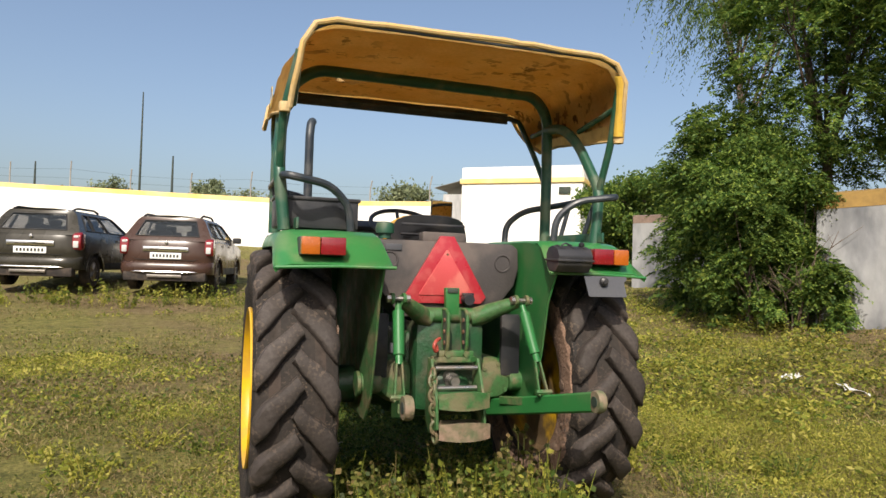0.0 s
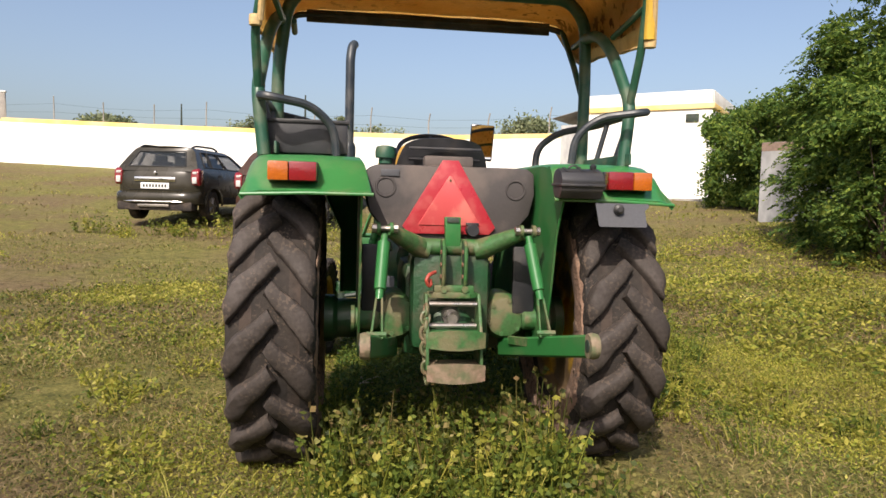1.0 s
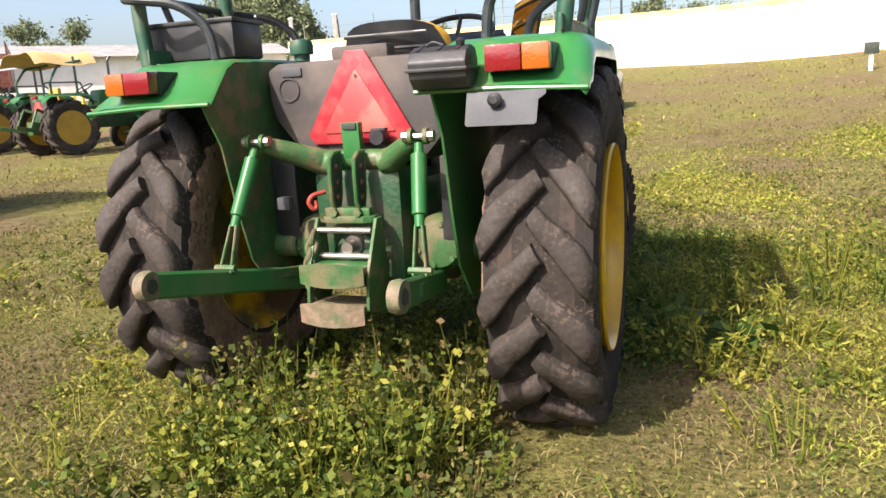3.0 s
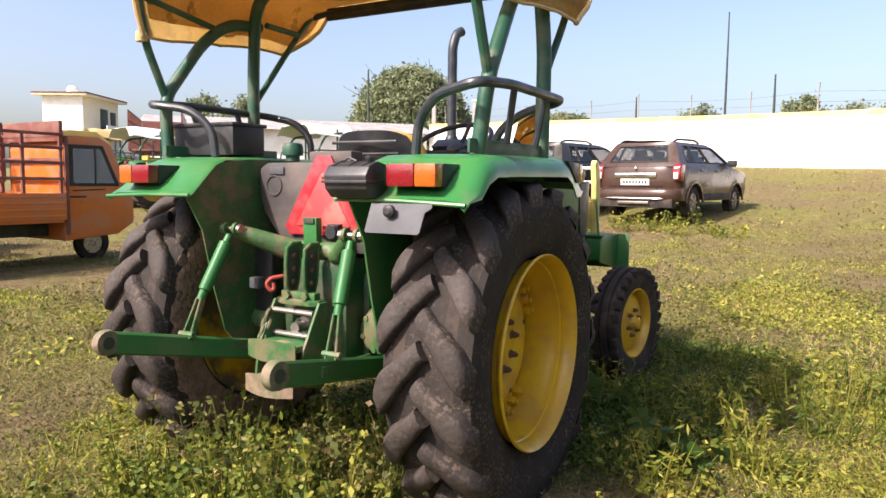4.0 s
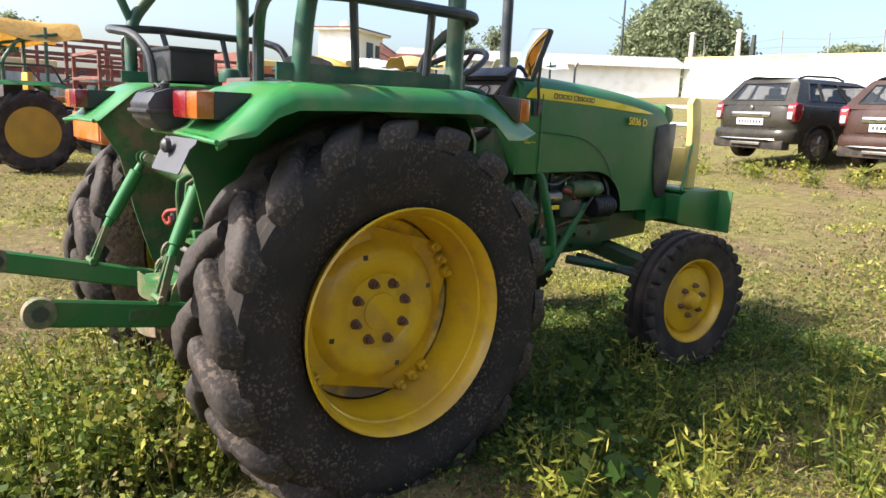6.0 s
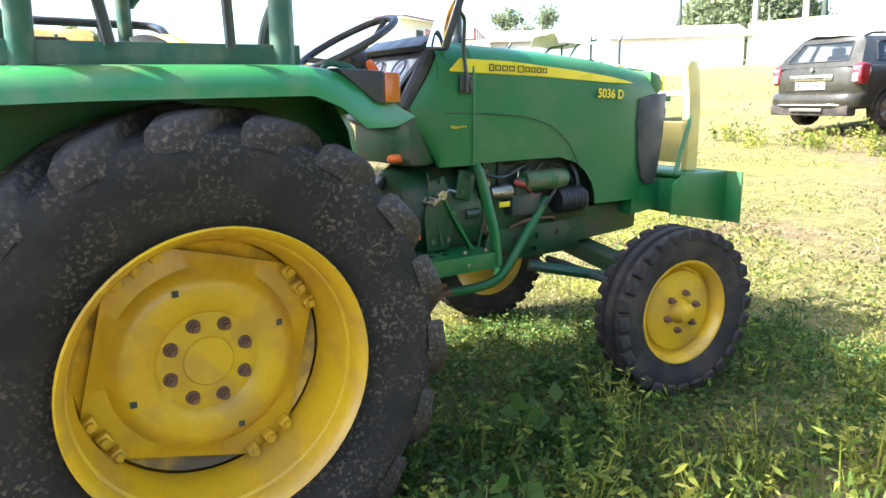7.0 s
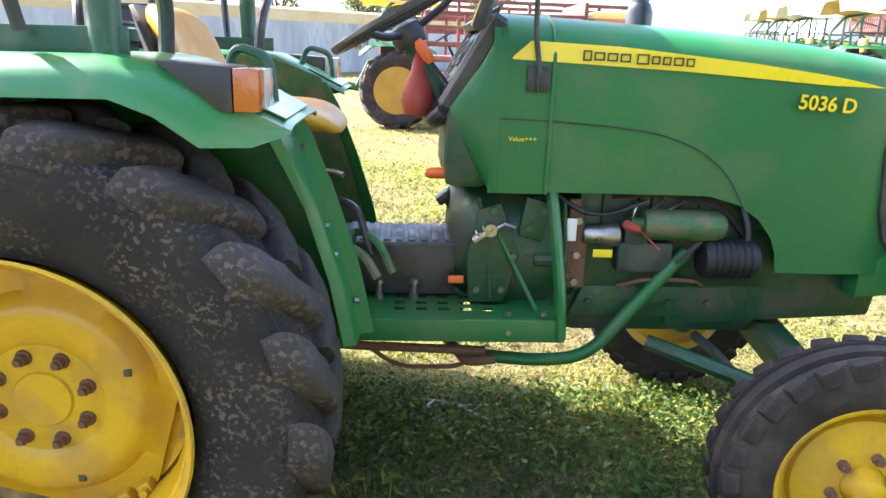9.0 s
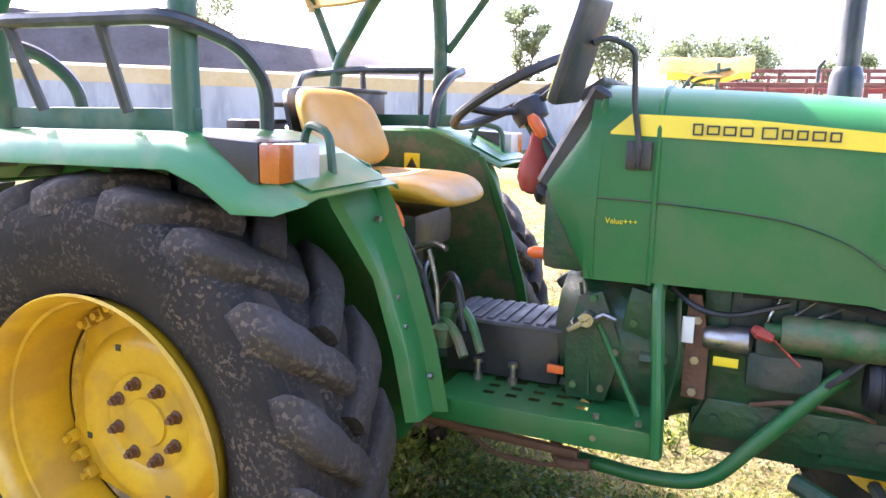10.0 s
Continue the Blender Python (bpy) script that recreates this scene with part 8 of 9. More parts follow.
    tube(bm, [(-0.42, 1.65, 1.2), (-0.42, 1.65, 2.1), (-0.40, 1.72, 2.2)], 0.03, 8, 0.04)
    part("exhaust_pipe", bm, BLACK_TUBE, t)
    bm = bm_new()
    box(bm, (0, -0.14, 1.10), (0.72, 0.26, 0.40), 0.03)
    part("fuel_tank", bm, TANK, t)
    bm = bm_new()
    prism(bm, [(-0.19, 1.0), (0.19, 1.0), (0.0, 1.33)], "y", -0.29, -0.275, 0.002)
    part("slow_vehicle_sign", bm, ORANGE_SIGN, t)
    bm = bm_new()
    box(bm, (0, 0.38, 1.07), (0.44, 0.42, 0.08), 0.03)
    box(bm, (0, 0.12, 1.30), (0.42, 0.09, 0.32), 0.035)
    part("seat", bm, YELLOW_SEAT, t)
    bm = bm_new()
    pts = [(0.19 * math.cos(2 * math.pi * i / 24), 0.785 + 0.17 * math.sin(2 * math.pi * i / 24), 1.45 + 0.10 * math.sin(2 * math.pi * i / 24)) for i in range(25)]
    tube(bm, pts, 0.013, 6, ends=False)
    tube(bm, [(0, 0.785, 1.43), (0, 0.95, 1.1)], 0.025, 6)
    part("steering_wheel", bm, BLACK, t)
    bm = bm_new()
    for s in (1, -1):
        tube(bm, [(s * 0.29, -0.45, 1.03), (s * 0.33, -0.64, 0.64)], 0.022, 8)
        bar(bm, (s * 0.24, -0.16, 0.49), (s * 0.39, -0.96, 0.66), 0.022, 0.08, 0.006)
        bar(bm, (s * 0.20, -0.28, 0.95), (s * 0.29, -0.45, 1.02), 0.03, 0.06, 0.006)
    box(bm, (0, -0.45, 0.62), (0.22, 0.16, 0.28), 0.02)
    part("linkage", bm, GREEN_CAST, t)
    if cover is not None:
        rnd = random.Random(int(m.translation.x * 7))
        rows = []
        for j in range(10):
            y = -0.58 + 1.3 * j / 9
            row = []
            for i in range(13):
                u = -1 + i / 6
                x = u * 0.80
                z = 2.16 - 0.25 * max(0, abs(u) - 0.75) / 0.25 + 0.05 * noise.noise((x * 3 + m.translation.x, y * 3, 0)) - 0.05 * math.cos(u * 4) * math.sin(j * 0.9)
                row.append((x, y, z))
            rows.append(row)
        bm = bm_new()
        shell(bm, rows, 0.006)
        part("canopy_sheet", bm, cover, t, smooth=60)
    return t


for x, y, rz, cv, lab in ((-9.95, 0.25, 4, CANVAS, "green tractor with a sagging yellow canopy behind the rickshaw"),
                          (-10.6, 11.25, -15, TARP_WHITE, "green tractor with a torn white canopy parked in a row"),
                          (-12.4, 9.2, -15, CANVAS_HEM, "green tractor with a yellow canopy parked in a row"),
                          (-15.3, 9.6, -15, TARP_WHITE, "green tractor with a dirty white canopy parked in a row"),
                          (-18.6, 10.6, -15, CANVAS_HEM, "green tractor with a faded canopy parked in a row"),
                          (-22.5, 11.8, -15, TARP_WHITE, "green tractor with a white canopy at the end of the row")):
    g = Matrix.Rotation(radians(rz), 4, "Z") @ Vector((0, 1, 0))
    field_tractor(pose(x, y, ground_height(x + g.x, y + g.y) - 0.03, 0, 0, rz), lab, cv)


def slatted_trailer(m, L, W, z0, z1, mat, label, posts=7):
    t = thing("farm_trailer", m, label, "trailer")
    bm = bm_new()
    box(bm, (0, 0, z0), (W, L, 0.12), 0.02)
    part("deck", bm, mat, t)
    bm = bm_new()
    box(bm, (0, L / 2 - 0.03, (z0 + z1) / 2), (W, 0.06, z1 - z0), 0.01)
    part("head_board", bm, mat, t)
    for s in (1, -1):
        for k in range(posts):
            bm = bm_new()
            y = -L / 2 + L * k / (posts - 1)
            bar(bm, (s * W / 2, y, z0), (s * W / 2, y, z1), 0.06, 0.06, 0.005, up=(0, 1, 0))
            part("side_post", bm, mat, t)
        for k in range(4):
            bm = bm_new()
            z = z0 + (z1 - z0) * (k + 1) / 4
            bar(bm, (s * W / 2, -L / 2, z), (s * W / 2, L / 2, z), 0.03, 0.07, 0.005)
            part("side_rail", bm, mat, t)
        for y in (-L * 0.22, -L * 0.02):
            w = new("wheel")
            w.parent = t
            w.matrix_local = pose(s * (W / 2 - 0.15), y, 0.42)
            bm = bm_new()
            lathe(bm, [(0.24, 0.10), (0.38, 0.11), (0.42, 0.08), (0.42, -0.08), (0.38, -0.11), (0.24, -0.10)], "x", seg=24, closed=True)
            part("tyre", bm, RUBBER_PLAIN, w)
            bm = bm_new()
            lathe(bm, [(0.24, 0.05), (0.12, 0.03), (0.08, -0.03), (0.24, -0.05)], "x", seg=20)
            part("rim", bm, RUST, w)
    return t


slatted_trailer(pose(-13.5, 2.6, ground_height(-13.5, 2.6), 0, 0, 6), 4.2, 2.0, 0.95, 2.05, MAROON, "rusted maroon farm trailer with slatted sides")
rt = slatted_trailer(pose(-29.3, 20.4, ground_height(-29.3, 20.4), 0, 0, 50), 6.0, 2.3, 1.1, 2.9, MAROON, "red and white slatted truck body in the distance", 13)
for k in range(12):
    bm = bm_new()
    box(bm, (1.17, -2.75 + k * 0.5, 2.0), (0.04, 0.22, 1.7), 0.01)
    part("white_slat", bm, TARP_WHITE if k % 2 else MAROON, rt)


def paper_scrap(x, y, rz, size):
    p = thing("paper_scrap", pose(x, y, ground_height(x, y) + 0.03, 6, -8, rz), "crumpled whitish scrap lying in the weeds", "litter")
    rnd = random.Random(int(rz))
    bm = bm_new()
    shell(bm, [[(size * (i - 2) * 0.25, size * (j - 2) * 0.16, 0.02 + rnd.uniform(-0.015, 0.02)) for i in range(5)] for j in range(5)], 0.002)
    part("sheet", bm, TARP_WHITE, p)


for x, y, rz, size in ((4.34, 2.34, 20, 0.22), (4.38, 1.74, 75, 0.16), (4.30, 1.53, 130, 0.20)):
    paper_scrap(x, y, rz, size)

# ---- plants ----
def quads_mesh(name, verts, mat, per=4):
    """A mesh of many separate small polygons; verts is (n, per, 3)."""
    n = len(verts)
    me = bpy.data.meshes.new(name)
    me.vertices.add(n * per)
    me.vertices.foreach_set("co", np.ascontiguousarray(verts, dtype=np.float32).ravel())
    me.loops.add(n * per)
    me.loops.foreach_set("vertex_index", np.arange(n * per, dtype=np.int32))
    me.polygons.add(n)
    me.polygons.foreach_set("loop_start", np.arange(0, n * per, per, dtype=np.int32))
    me.update(calc_edges=True)
    me.validate()
    me.materials.append(mat)
    return me


def leaf_polys(rng, centres, size, aspect=0.5, droop=0.0, spread=1.0):
    """Pointed leaves with random turns round the given places."""
    n = len(centres)
    d = rng.normal(size=(n, 3))
    d[:, 2] = d[:, 2] * spread - droop
    d /= np.linalg.norm(d, axis=1, keepdims=True)
    s = np.cross(d, rng.normal(size=(n, 3)))
    s /= np.linalg.norm(s, axis=1, keepdims=True)
    L = (size * rng.uniform(0.6, 1.3, n))[:, None]
    a = centres - d * L * 0.5
    b = centres + s * L * aspect * 0.5 - d * L * 0.05
    c = centres + d * L * 0.5
    e = centres - s * L * aspect * 0.5 - d * L * 0.05
    return np.stack([a, b, c, e], axis=1)


def sprays(rng, centres, reach, leaf, aspect, hang, n=18):
    """Feathery sprays: leaves in pairs along short arching twigs that start at the given places."""
    k = len(centres)
    d = rng.normal(size=(k, 3))
    d[:, 2] *= 0.5
    d[:, :2] += 0.9 * centres[:, :2] / (np.linalg.norm(centres[:, :2], axis=1, keepdims=True) + 0.2)
    d /= np.linalg.norm(d, axis=1, keepdims=True)
    side = np.cross(d, np.array([0, 0, 1.0]) + 0.35 * rng.normal(size=(k, 3)))
    side /= np.linalg.norm(side, axis=1, keepdims=True)
    L = reach * rng.uniform(0.6, 1.3, k)
    f = np.linspace(0.12, 1.0, n)[None, :, None]
    p = centres[:, None] + d[:, None] * f * L[:, None, None] + np.array([0, 0, -1.0]) * (hang * L)[:, None, None] * f ** 2
    sgn = np.where(np.arange(n) % 2, 1.0, -1.0)[None, :, None]
    ax = d[:, None] * 0.55 + side[:, None] * sgn + 0.25 * rng.normal(size=(k, n, 3)) + np.array([0, 0, -0.8 * hang])
    ax /= np.linalg.norm(ax, axis=2, keepdims=True)
    w = np.cross(ax, np.cross(d, side)[:, None] + 0.3 * rng.normal(size=(k, n, 3)))
    w = np.cross(ax, np.cross(ax, np.cross(d, side)[:, None] + 0.4 * rng.normal(size=(k, n, 3))))
    w = np.cross(ax, w)
    w /= np.linalg.norm(w, axis=2, keepdims=True)
    s = (leaf * rng.uniform(0.7, 1.25, (k, n)) * (1.15 - 0.5 * f[..., 0]))[..., None]
    b = p + ax * s
    m = p + ax * s * 0.45
    return np.stack([p, m + w * s * aspect * 0.5, b, m - w * s * aspect * 0.5], axis=2).reshape(-1, 4, 3)


def tree(name, m, label, seed, height, trunk_h, trunk_r, crown, clumps, per, leaf, mat, limbs=7, flat=0.7, droop=0.0, base=0.0, aspect=0.5, dome=False, clump=(0.14, 0.30), feathery=0.0, hang=0.5):
    """A tapered trunk with limbs that carry many leaf clumps."""
    rng = np.random.default_rng(seed)
    rnd = random.Random(seed)
    t = thing(name, m, label, "tree")
    bm = bm_new()
    lean = Vector((rnd.uniform(-0.1, 0.1), rnd.uniform(-0.1, 0.1), 0))
    top = Vector((lean.x * height, lean.y * height, trunk_h))
    tube(bm, [(0, 0, -0.3), (0, 0, 0), top * 0.55, top], [trunk_r * 1.35, trunk_r * 1.1, trunk_r * 0.85, trunk_r * 0.6], 9)
    tips = []
    for i in range(limbs):
        f = 2 * math.pi * (i + rnd.uniform(-0.3, 0.3)) / limbs
        rr = crown * rnd.uniform(0.45, 0.85)
        z = base + (height - base) * rnd.uniform(0.35, 0.85)
        e = Vector((rr * math.cos(f), rr * math.sin(f), z)) + top * 0.3
        s = top * rnd.uniform(0.55, 1.0)
        mid = (s + e) / 2 + Vector((0, 0, 0.10 * height * rnd.uniform(-0.5, 1)))
        tube(bm, [s, mid, e], [trunk_r * 0.45, trunk_r * 0.28, trunk_r * 0.10], 6)
        tips += [mid, e]
        for j in range(3):
            q = e + Vector((rnd.uniform(-1, 1), rnd.uniform(-1, 1), rnd.uniform(-0.2, 0.8))) * crown * 0.35
            tube(bm, [mid.lerp(e, 0.6), q], [trunk_r * 0.15, trunk_r * 0.04], 5)
            tips.append(q)
    part("trunk", bm, BARK, t, smooth=60)
    cz = base + (height - base) * 0.5
    pts = []
    for k in range(clumps):
        if k < len(tips) and crown < 5.0:      # limb ends carry leaves, but for a wide dome
            c = np.array(tips[k])
        else:
            d = rng.normal(size=3)
            d /= np.linalg.norm(d)
            rad = rng.uniform(0.45, 1.0) ** 0.5
            c = np.array([d[0] * crown * rad, d[1] * crown * rad, base + abs(d[2]) ** 0.9 * (height - base) * rad]) if dome else np.array([d[0] * crown * rad, d[1] * crown * rad, cz + d[2] * (height - base) * 0.5 * rad])
        r = crown * rng.uniform(*clump)
        p = rng.normal(size=(per, 3)) * r * 0.62
        p[:, 2] *= flat
        if droop:
            p[:, 2] -= droop * np.abs(rng.normal(size=per)) * r
        pts.append(p + c)
    P = np.concatenate(pts)
    P = P[P[:, 2] > base * 0.6 + 0.05]
    if feathery:
        me = quads_mesh("crown", sprays(rng, P[::18], feathery, leaf, aspect, hang), mat)
    else:
        me = quads_mesh("crown", leaf_polys(rng, P, leaf, aspect, droop), mat)
    ob = new("crown", me)
    ob.parent = t
    return t


def gz(x, y):
    return pose(x, y, ground_height(x, y))


# trees by the grey wall
tree("roadside_tree", gz(8.5, 6.1), "dense feathery green tree behind the grey wall", 11, 7.6, 3.0, 0.10, 1.7, 220, 360, 0.09, LEAF_TREE, 9, 0.75, base=1.6, aspect=0.42, clump=(0.12, 0.22), feathery=0.34)
tree("roadside_tree", gz(9.7, 4.6), "tall leafy tree behind the grey wall", 12, 8.2, 3.2, 0.16, 2.1, 270, 340, 0.088, LEAF_TREE, 9, 0.75, base=2.2, aspect=0.42, clump=(0.12, 0.22), feathery=0.38)
tree("roadside_tree", gz(9.5, 3.2), "leafy tree that overhangs the grey wall", 19, 8.0, 3.2, 0.16, 2.3, 270, 340, 0.088, LEAF_TREE, 9, 0.75, base=3.0, aspect=0.42, clump=(0.12, 0.22), feathery=0.38)
tree("drooping_tree", gz(13.0, 13.2), "tall tree with thin drooping leaves", 13, 11.5, 6.2, 0.10, 3.2, 170, 130, 0.20, LEAF_TREE, 11, 0.8, base=6.6, aspect=0.2, clump=(0.10, 0.2), feathery=0.75, hang=1.6)
tree("creeper_bush", gz(10.6, 14.2), "creeper-covered bush beside the pump house", 14, 2.9, 1.2, 0.10, 1.3, 90, 300, 0.12, LEAF_TREE, 6, 0.9, base=0.0)
tree("creeper_bush", gz(9.2, 13.4), "creeper-covered bush beside the pump house", 15, 2.5, 1.0, 0.09, 0.9, 45, 280, 0.12, LEAF_TREE, 6, 0.9, base=0.0)
tree("creeper_bush", gz(9.65, 15.6), "creeper-covered bush hiding the corner of the pump house", 41, 2.75, 1.0, 0.09, 0.95, 110, 280, 0.12, LEAF_TREE, 6, 0.9, base=0.0, dome=True, clump=(0.16, 0.30))
tree("creeper_bush", gz(10.4, 10.9), "dark creeper bush behind the wall end", 18, 3.3, 1.4, 0.10, 1.4, 60, 300, 0.12, LEAF_TREE, 6, 0.9, base=0.0)
tree("creeper_bush", gz(7.0, 6.9), "tall leafy bush beside the wall", 24, 3.7, 1.2, 0.09, 1.0, 120, 330, 0.085, LEAF_TREE, 7, 0.9, base=0.05, dome=True, clump=(0.16, 0.30), feathery=0.28)
tree("shrub", gz(6.75, 6.2), "dense dark shrub against the wall", 16, 2.7, 0.8, 0.04, 0.95, 95, 300, 0.085, LEAF_TREE, 6, 0.9, base=0.05, dome=True, clump=(0.16, 0.30), feathery=0.28)
tree("shrub", gz(6.75, 5.75), "dense leafy shrub that hides the wall", 20, 3.0, 1.0, 0.04, 0.75, 90, 300, 0.075, LEAF_TREE, 6, 0.9, base=0.05, dome=True, clump=(0.16, 0.30))
tree("shrub", gz(6.05, 5.05), "dense leafy shrub in front of the wall", 28, 2.3, 0.8, 0.03, 0.52, 60, 300, 0.075, LEAF_TREE, 6, 0.9, base=0.05, dome=True, clump=(0.16, 0.30), feathery=0.24)
tree("shrub", gz(6.72, 4.42), "low dark shrub at the end of the wall", 43, 0.95, 0.3, 0.03, 0.32, 45, 220, 0.075, LEAF_TREE, 6, 0.9, base=0.05, dome=True, clump=(0.16, 0.30), feathery=0.24)
tree("shrub", gz(6.62, 4.72), "tall thin leafy shrub beside the wall end", 44, 2.1, 0.7, 0.03, 0.34, 60, 260, 0.075, LEAF_TREE, 6, 0.9, base=0.05, dome=True, clump=(0.16, 0.30), feathery=0.24)
tree("shrub", gz(6.3, 5.5), "leafy shrub at the foot of the tree", 17, 1.9, 0.6, 0.07, 0.75, 50, 280, 0.09, LEAF_TREE, 6, 0.9, base=0.05, dome=True, clump=(0.16, 0.30))
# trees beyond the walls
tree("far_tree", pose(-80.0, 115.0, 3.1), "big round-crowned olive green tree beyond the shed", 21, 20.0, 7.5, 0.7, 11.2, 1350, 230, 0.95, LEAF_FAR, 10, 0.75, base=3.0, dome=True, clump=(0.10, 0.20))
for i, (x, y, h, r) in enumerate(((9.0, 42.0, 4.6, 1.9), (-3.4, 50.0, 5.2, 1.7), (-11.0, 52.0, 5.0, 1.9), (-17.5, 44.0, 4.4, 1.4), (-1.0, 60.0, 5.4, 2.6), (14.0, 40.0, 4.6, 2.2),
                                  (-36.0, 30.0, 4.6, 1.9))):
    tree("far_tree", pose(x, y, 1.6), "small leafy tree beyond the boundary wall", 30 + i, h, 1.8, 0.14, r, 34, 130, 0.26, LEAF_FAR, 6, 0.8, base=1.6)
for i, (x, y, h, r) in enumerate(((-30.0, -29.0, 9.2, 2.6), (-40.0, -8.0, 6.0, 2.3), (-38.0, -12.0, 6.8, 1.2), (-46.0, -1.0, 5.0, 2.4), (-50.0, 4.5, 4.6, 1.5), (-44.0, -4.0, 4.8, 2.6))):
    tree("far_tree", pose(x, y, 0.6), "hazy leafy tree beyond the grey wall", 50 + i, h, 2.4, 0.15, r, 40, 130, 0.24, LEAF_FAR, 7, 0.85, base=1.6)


def weed(m, label, seed, height, radius, stems, leaves, leaf, mat, aspect=0.45):
    rng = np.random.default_rng(seed)
    w = thing("weed_clump", m, label, "weed", "weed clumps")
    bm = bm_new()
    P = []
    for i in range(stems):
        a, rr = rng.uniform(0, 2 * math.pi), radius * math.sqrt(rng.uniform(0.02, 1))
        b = Vector((rr * 0.5 * math.cos(a), rr * 0.5 * math.sin(a), -0.02))
        h = height * rng.uniform(0.45, 1.0)
        e = Vector((rr * math.cos(a + 0.3), rr * math.sin(a + 0.3), h))
        mid = (b + e) / 2 + Vector((0, 0, 0.12 * h))
        tube(bm, [b, mid, e], [0.004, 0.003, 0.0012], 4)
        for k in range(leaves):
            f = rng.uniform(0.15, 1.0)
            q = (1 - f) ** 2 * b + 2 * f * (1 - f) * mid + f * f * e
            P.append([q.x + rng.normal() * leaf * 0.45, q.y + rng.normal() * leaf * 0.45, q.z + rng.normal() * leaf * 0.2])
    part("stalk", bm, mat, w)["kind"] = "stuff"
    P = np.array(P)
    P[:, 2] = np.maximum(P[:, 2], 0.01)
    ob = new("foliage", quads_mesh("foliage", leaf_polys(rng, P, leaf, aspect, 0.0, 0.6), mat))
    ob.parent = w
    return w


def weed_patch(name, label, places):
    """Many weeds too far off to tell apart; places holds (x, y, height, radius, leaves, leaf) for each."""
    rng = np.random.default_rng(len(places))
    P, size = [], []
    for x, y, h, r, n, leaf in places:
        a, q, f = rng.uniform(0, 2 * math.pi, n), r * np.sqrt(rng.uniform(0, 1, n)), rng.uniform(0.1, 1.0, n)
        P.append(np.stack([x + q * np.cos(a), y + q * np.sin(a), ground_height(x, y) + 0.01 + h * f * (1.1 - q / r * 0.7)], 1))
        size.append(np.full(n, leaf))
    P, size = np.concatenate(P), np.concatenate(size)
    pick = rng.uniform(size=len(P)) < 0.72
    for sel, mat in ((pick, LEAF_YELLOW), (~pick, LEAF_WEED)):
        tagged(new(name, quads_mesh(name, leaf_polys(rng, P[sel], size[sel], 0.4, 0.0, 0.6), mat)), label, "weeds", kind="stuff")


rw = random.Random(8)
# creeping weeds under and behind the tractor
for i in range(70):
    x, y = rw.uniform(-0.55, 0.62), rw.uniform(-1.25, 0.35)
    weed(gz(x, y), "small-leaved creeping weed growing under the tractor", 100 + i, rw.uniform(0.12, 0.42) * (1.0 if -0.85 < y < 0 and abs(x) < 0.5 else 0.6), rw.uniform(0.15, 0.25), 10, 13, rw.uniform(0.024, 0.036), LEAF_WEED if i % 3 else LEAF_OLIVE, 0.8)
for i in range(34):
    x, y = rw.uniform(-0.50, 0.50), rw.uniform(-1.05, -0.45)
    weed(gz(x, y), "broad-leaved creeper growing under the drawbar", 900 + i, rw.uniform(0.18, 0.38), rw.uniform(0.14, 0.22), 11, 17, rw.uniform(0.022, 0.034), (LEAF_WEED, LEAF_YELLOW, LEAF_OLIVE, LEAF_WEED)[i % 4], 0.6)
for i in range(40):
    x, y = rw.uniform(-1.2, 1.3), rw.uniform(-2.1, -0.75)
    weed(gz(x, y), "low leafy weed among the grass", 180 + i, rw.uniform(0.05, 0.16), rw.uniform(0.14, 0.26), 10, 9, rw.uniform(0.016, 0.026), (LEAF_WEED, LEAF_OLIVE, LEAF_YELLOW)[i % 3], 0.55)
# taller weeds beside the tractor
for i, (x, y, h) in enumerate(((1.55, 0.75, 0.34), (1.75, 1.35, 0.30), (1.30, 1.30, 0.30), (1.95, 0.35, 0.24), (0.95, 1.35, 0.30), (1.05, 1.05, 0.30), (1.45, 1.95, 0.30), (1.15, 2.45, 0.30), (0.75, 2.35, 0.26),
                               (0.62, 1.55, 0.22), (0.70, 0.95, 0.28), (0.45, 0.75, 0.22), (1.25, 0.45, 0.26))):
    weed(gz(x, y), "upright narrow-leaved weed beside the tractor", 240 + i, h, 0.17, 11, 13, 0.045, LEAF_WEED if i % 3 else LEAF_YELLOW, 0.26)
for i in range(95):
    x, y = rw.uniform(0.25, 2.2), rw.uniform(-0.4, 3.1)
    if math.hypot(x - 0.72, y) < 0.5 or math.hypot(x - 0.75, y - 1.9) < 0.35:
        continue
    # weeds within the tractor's shadow take the shade-darkened leaf colour
    weed(gz(x, y), "low leafy weed beside the tractor", 600 + i, rw.uniform(0.07, 0.20), rw.uniform(0.16, 0.30), 11, 11, rw.uniform(0.022, 0.042), LEAF_SHADED if x < 0.95 and y > 0.2 else (LEAF_WEED, LEAF_YELLOW)[i % 2], rw.uniform(0.3, 0.6))
for i, (x, y, h) in enumerate(((1.60, 1.45, 0.38), (1.78, 1.72, 0.42), (1.90, 2.02, 0.40), (1.42, 1.22, 0.26), (2.0, 1.6, 0.30), (1.72, 2.25, 0.26), (2.15, 2.1, 0.34))):
    weed(gz(x, y), "tall yellow-green weed with pointed leaves in the sun", 760 + i, h, 0.15, 8, 9, 0.055, LEAF_YELLOW if i % 2 else LEAF_WEED, 0.30)
twig = thing("dry_twig", gz(-0.42, 0.88), "pale bare twig lying on the ground", "twig")
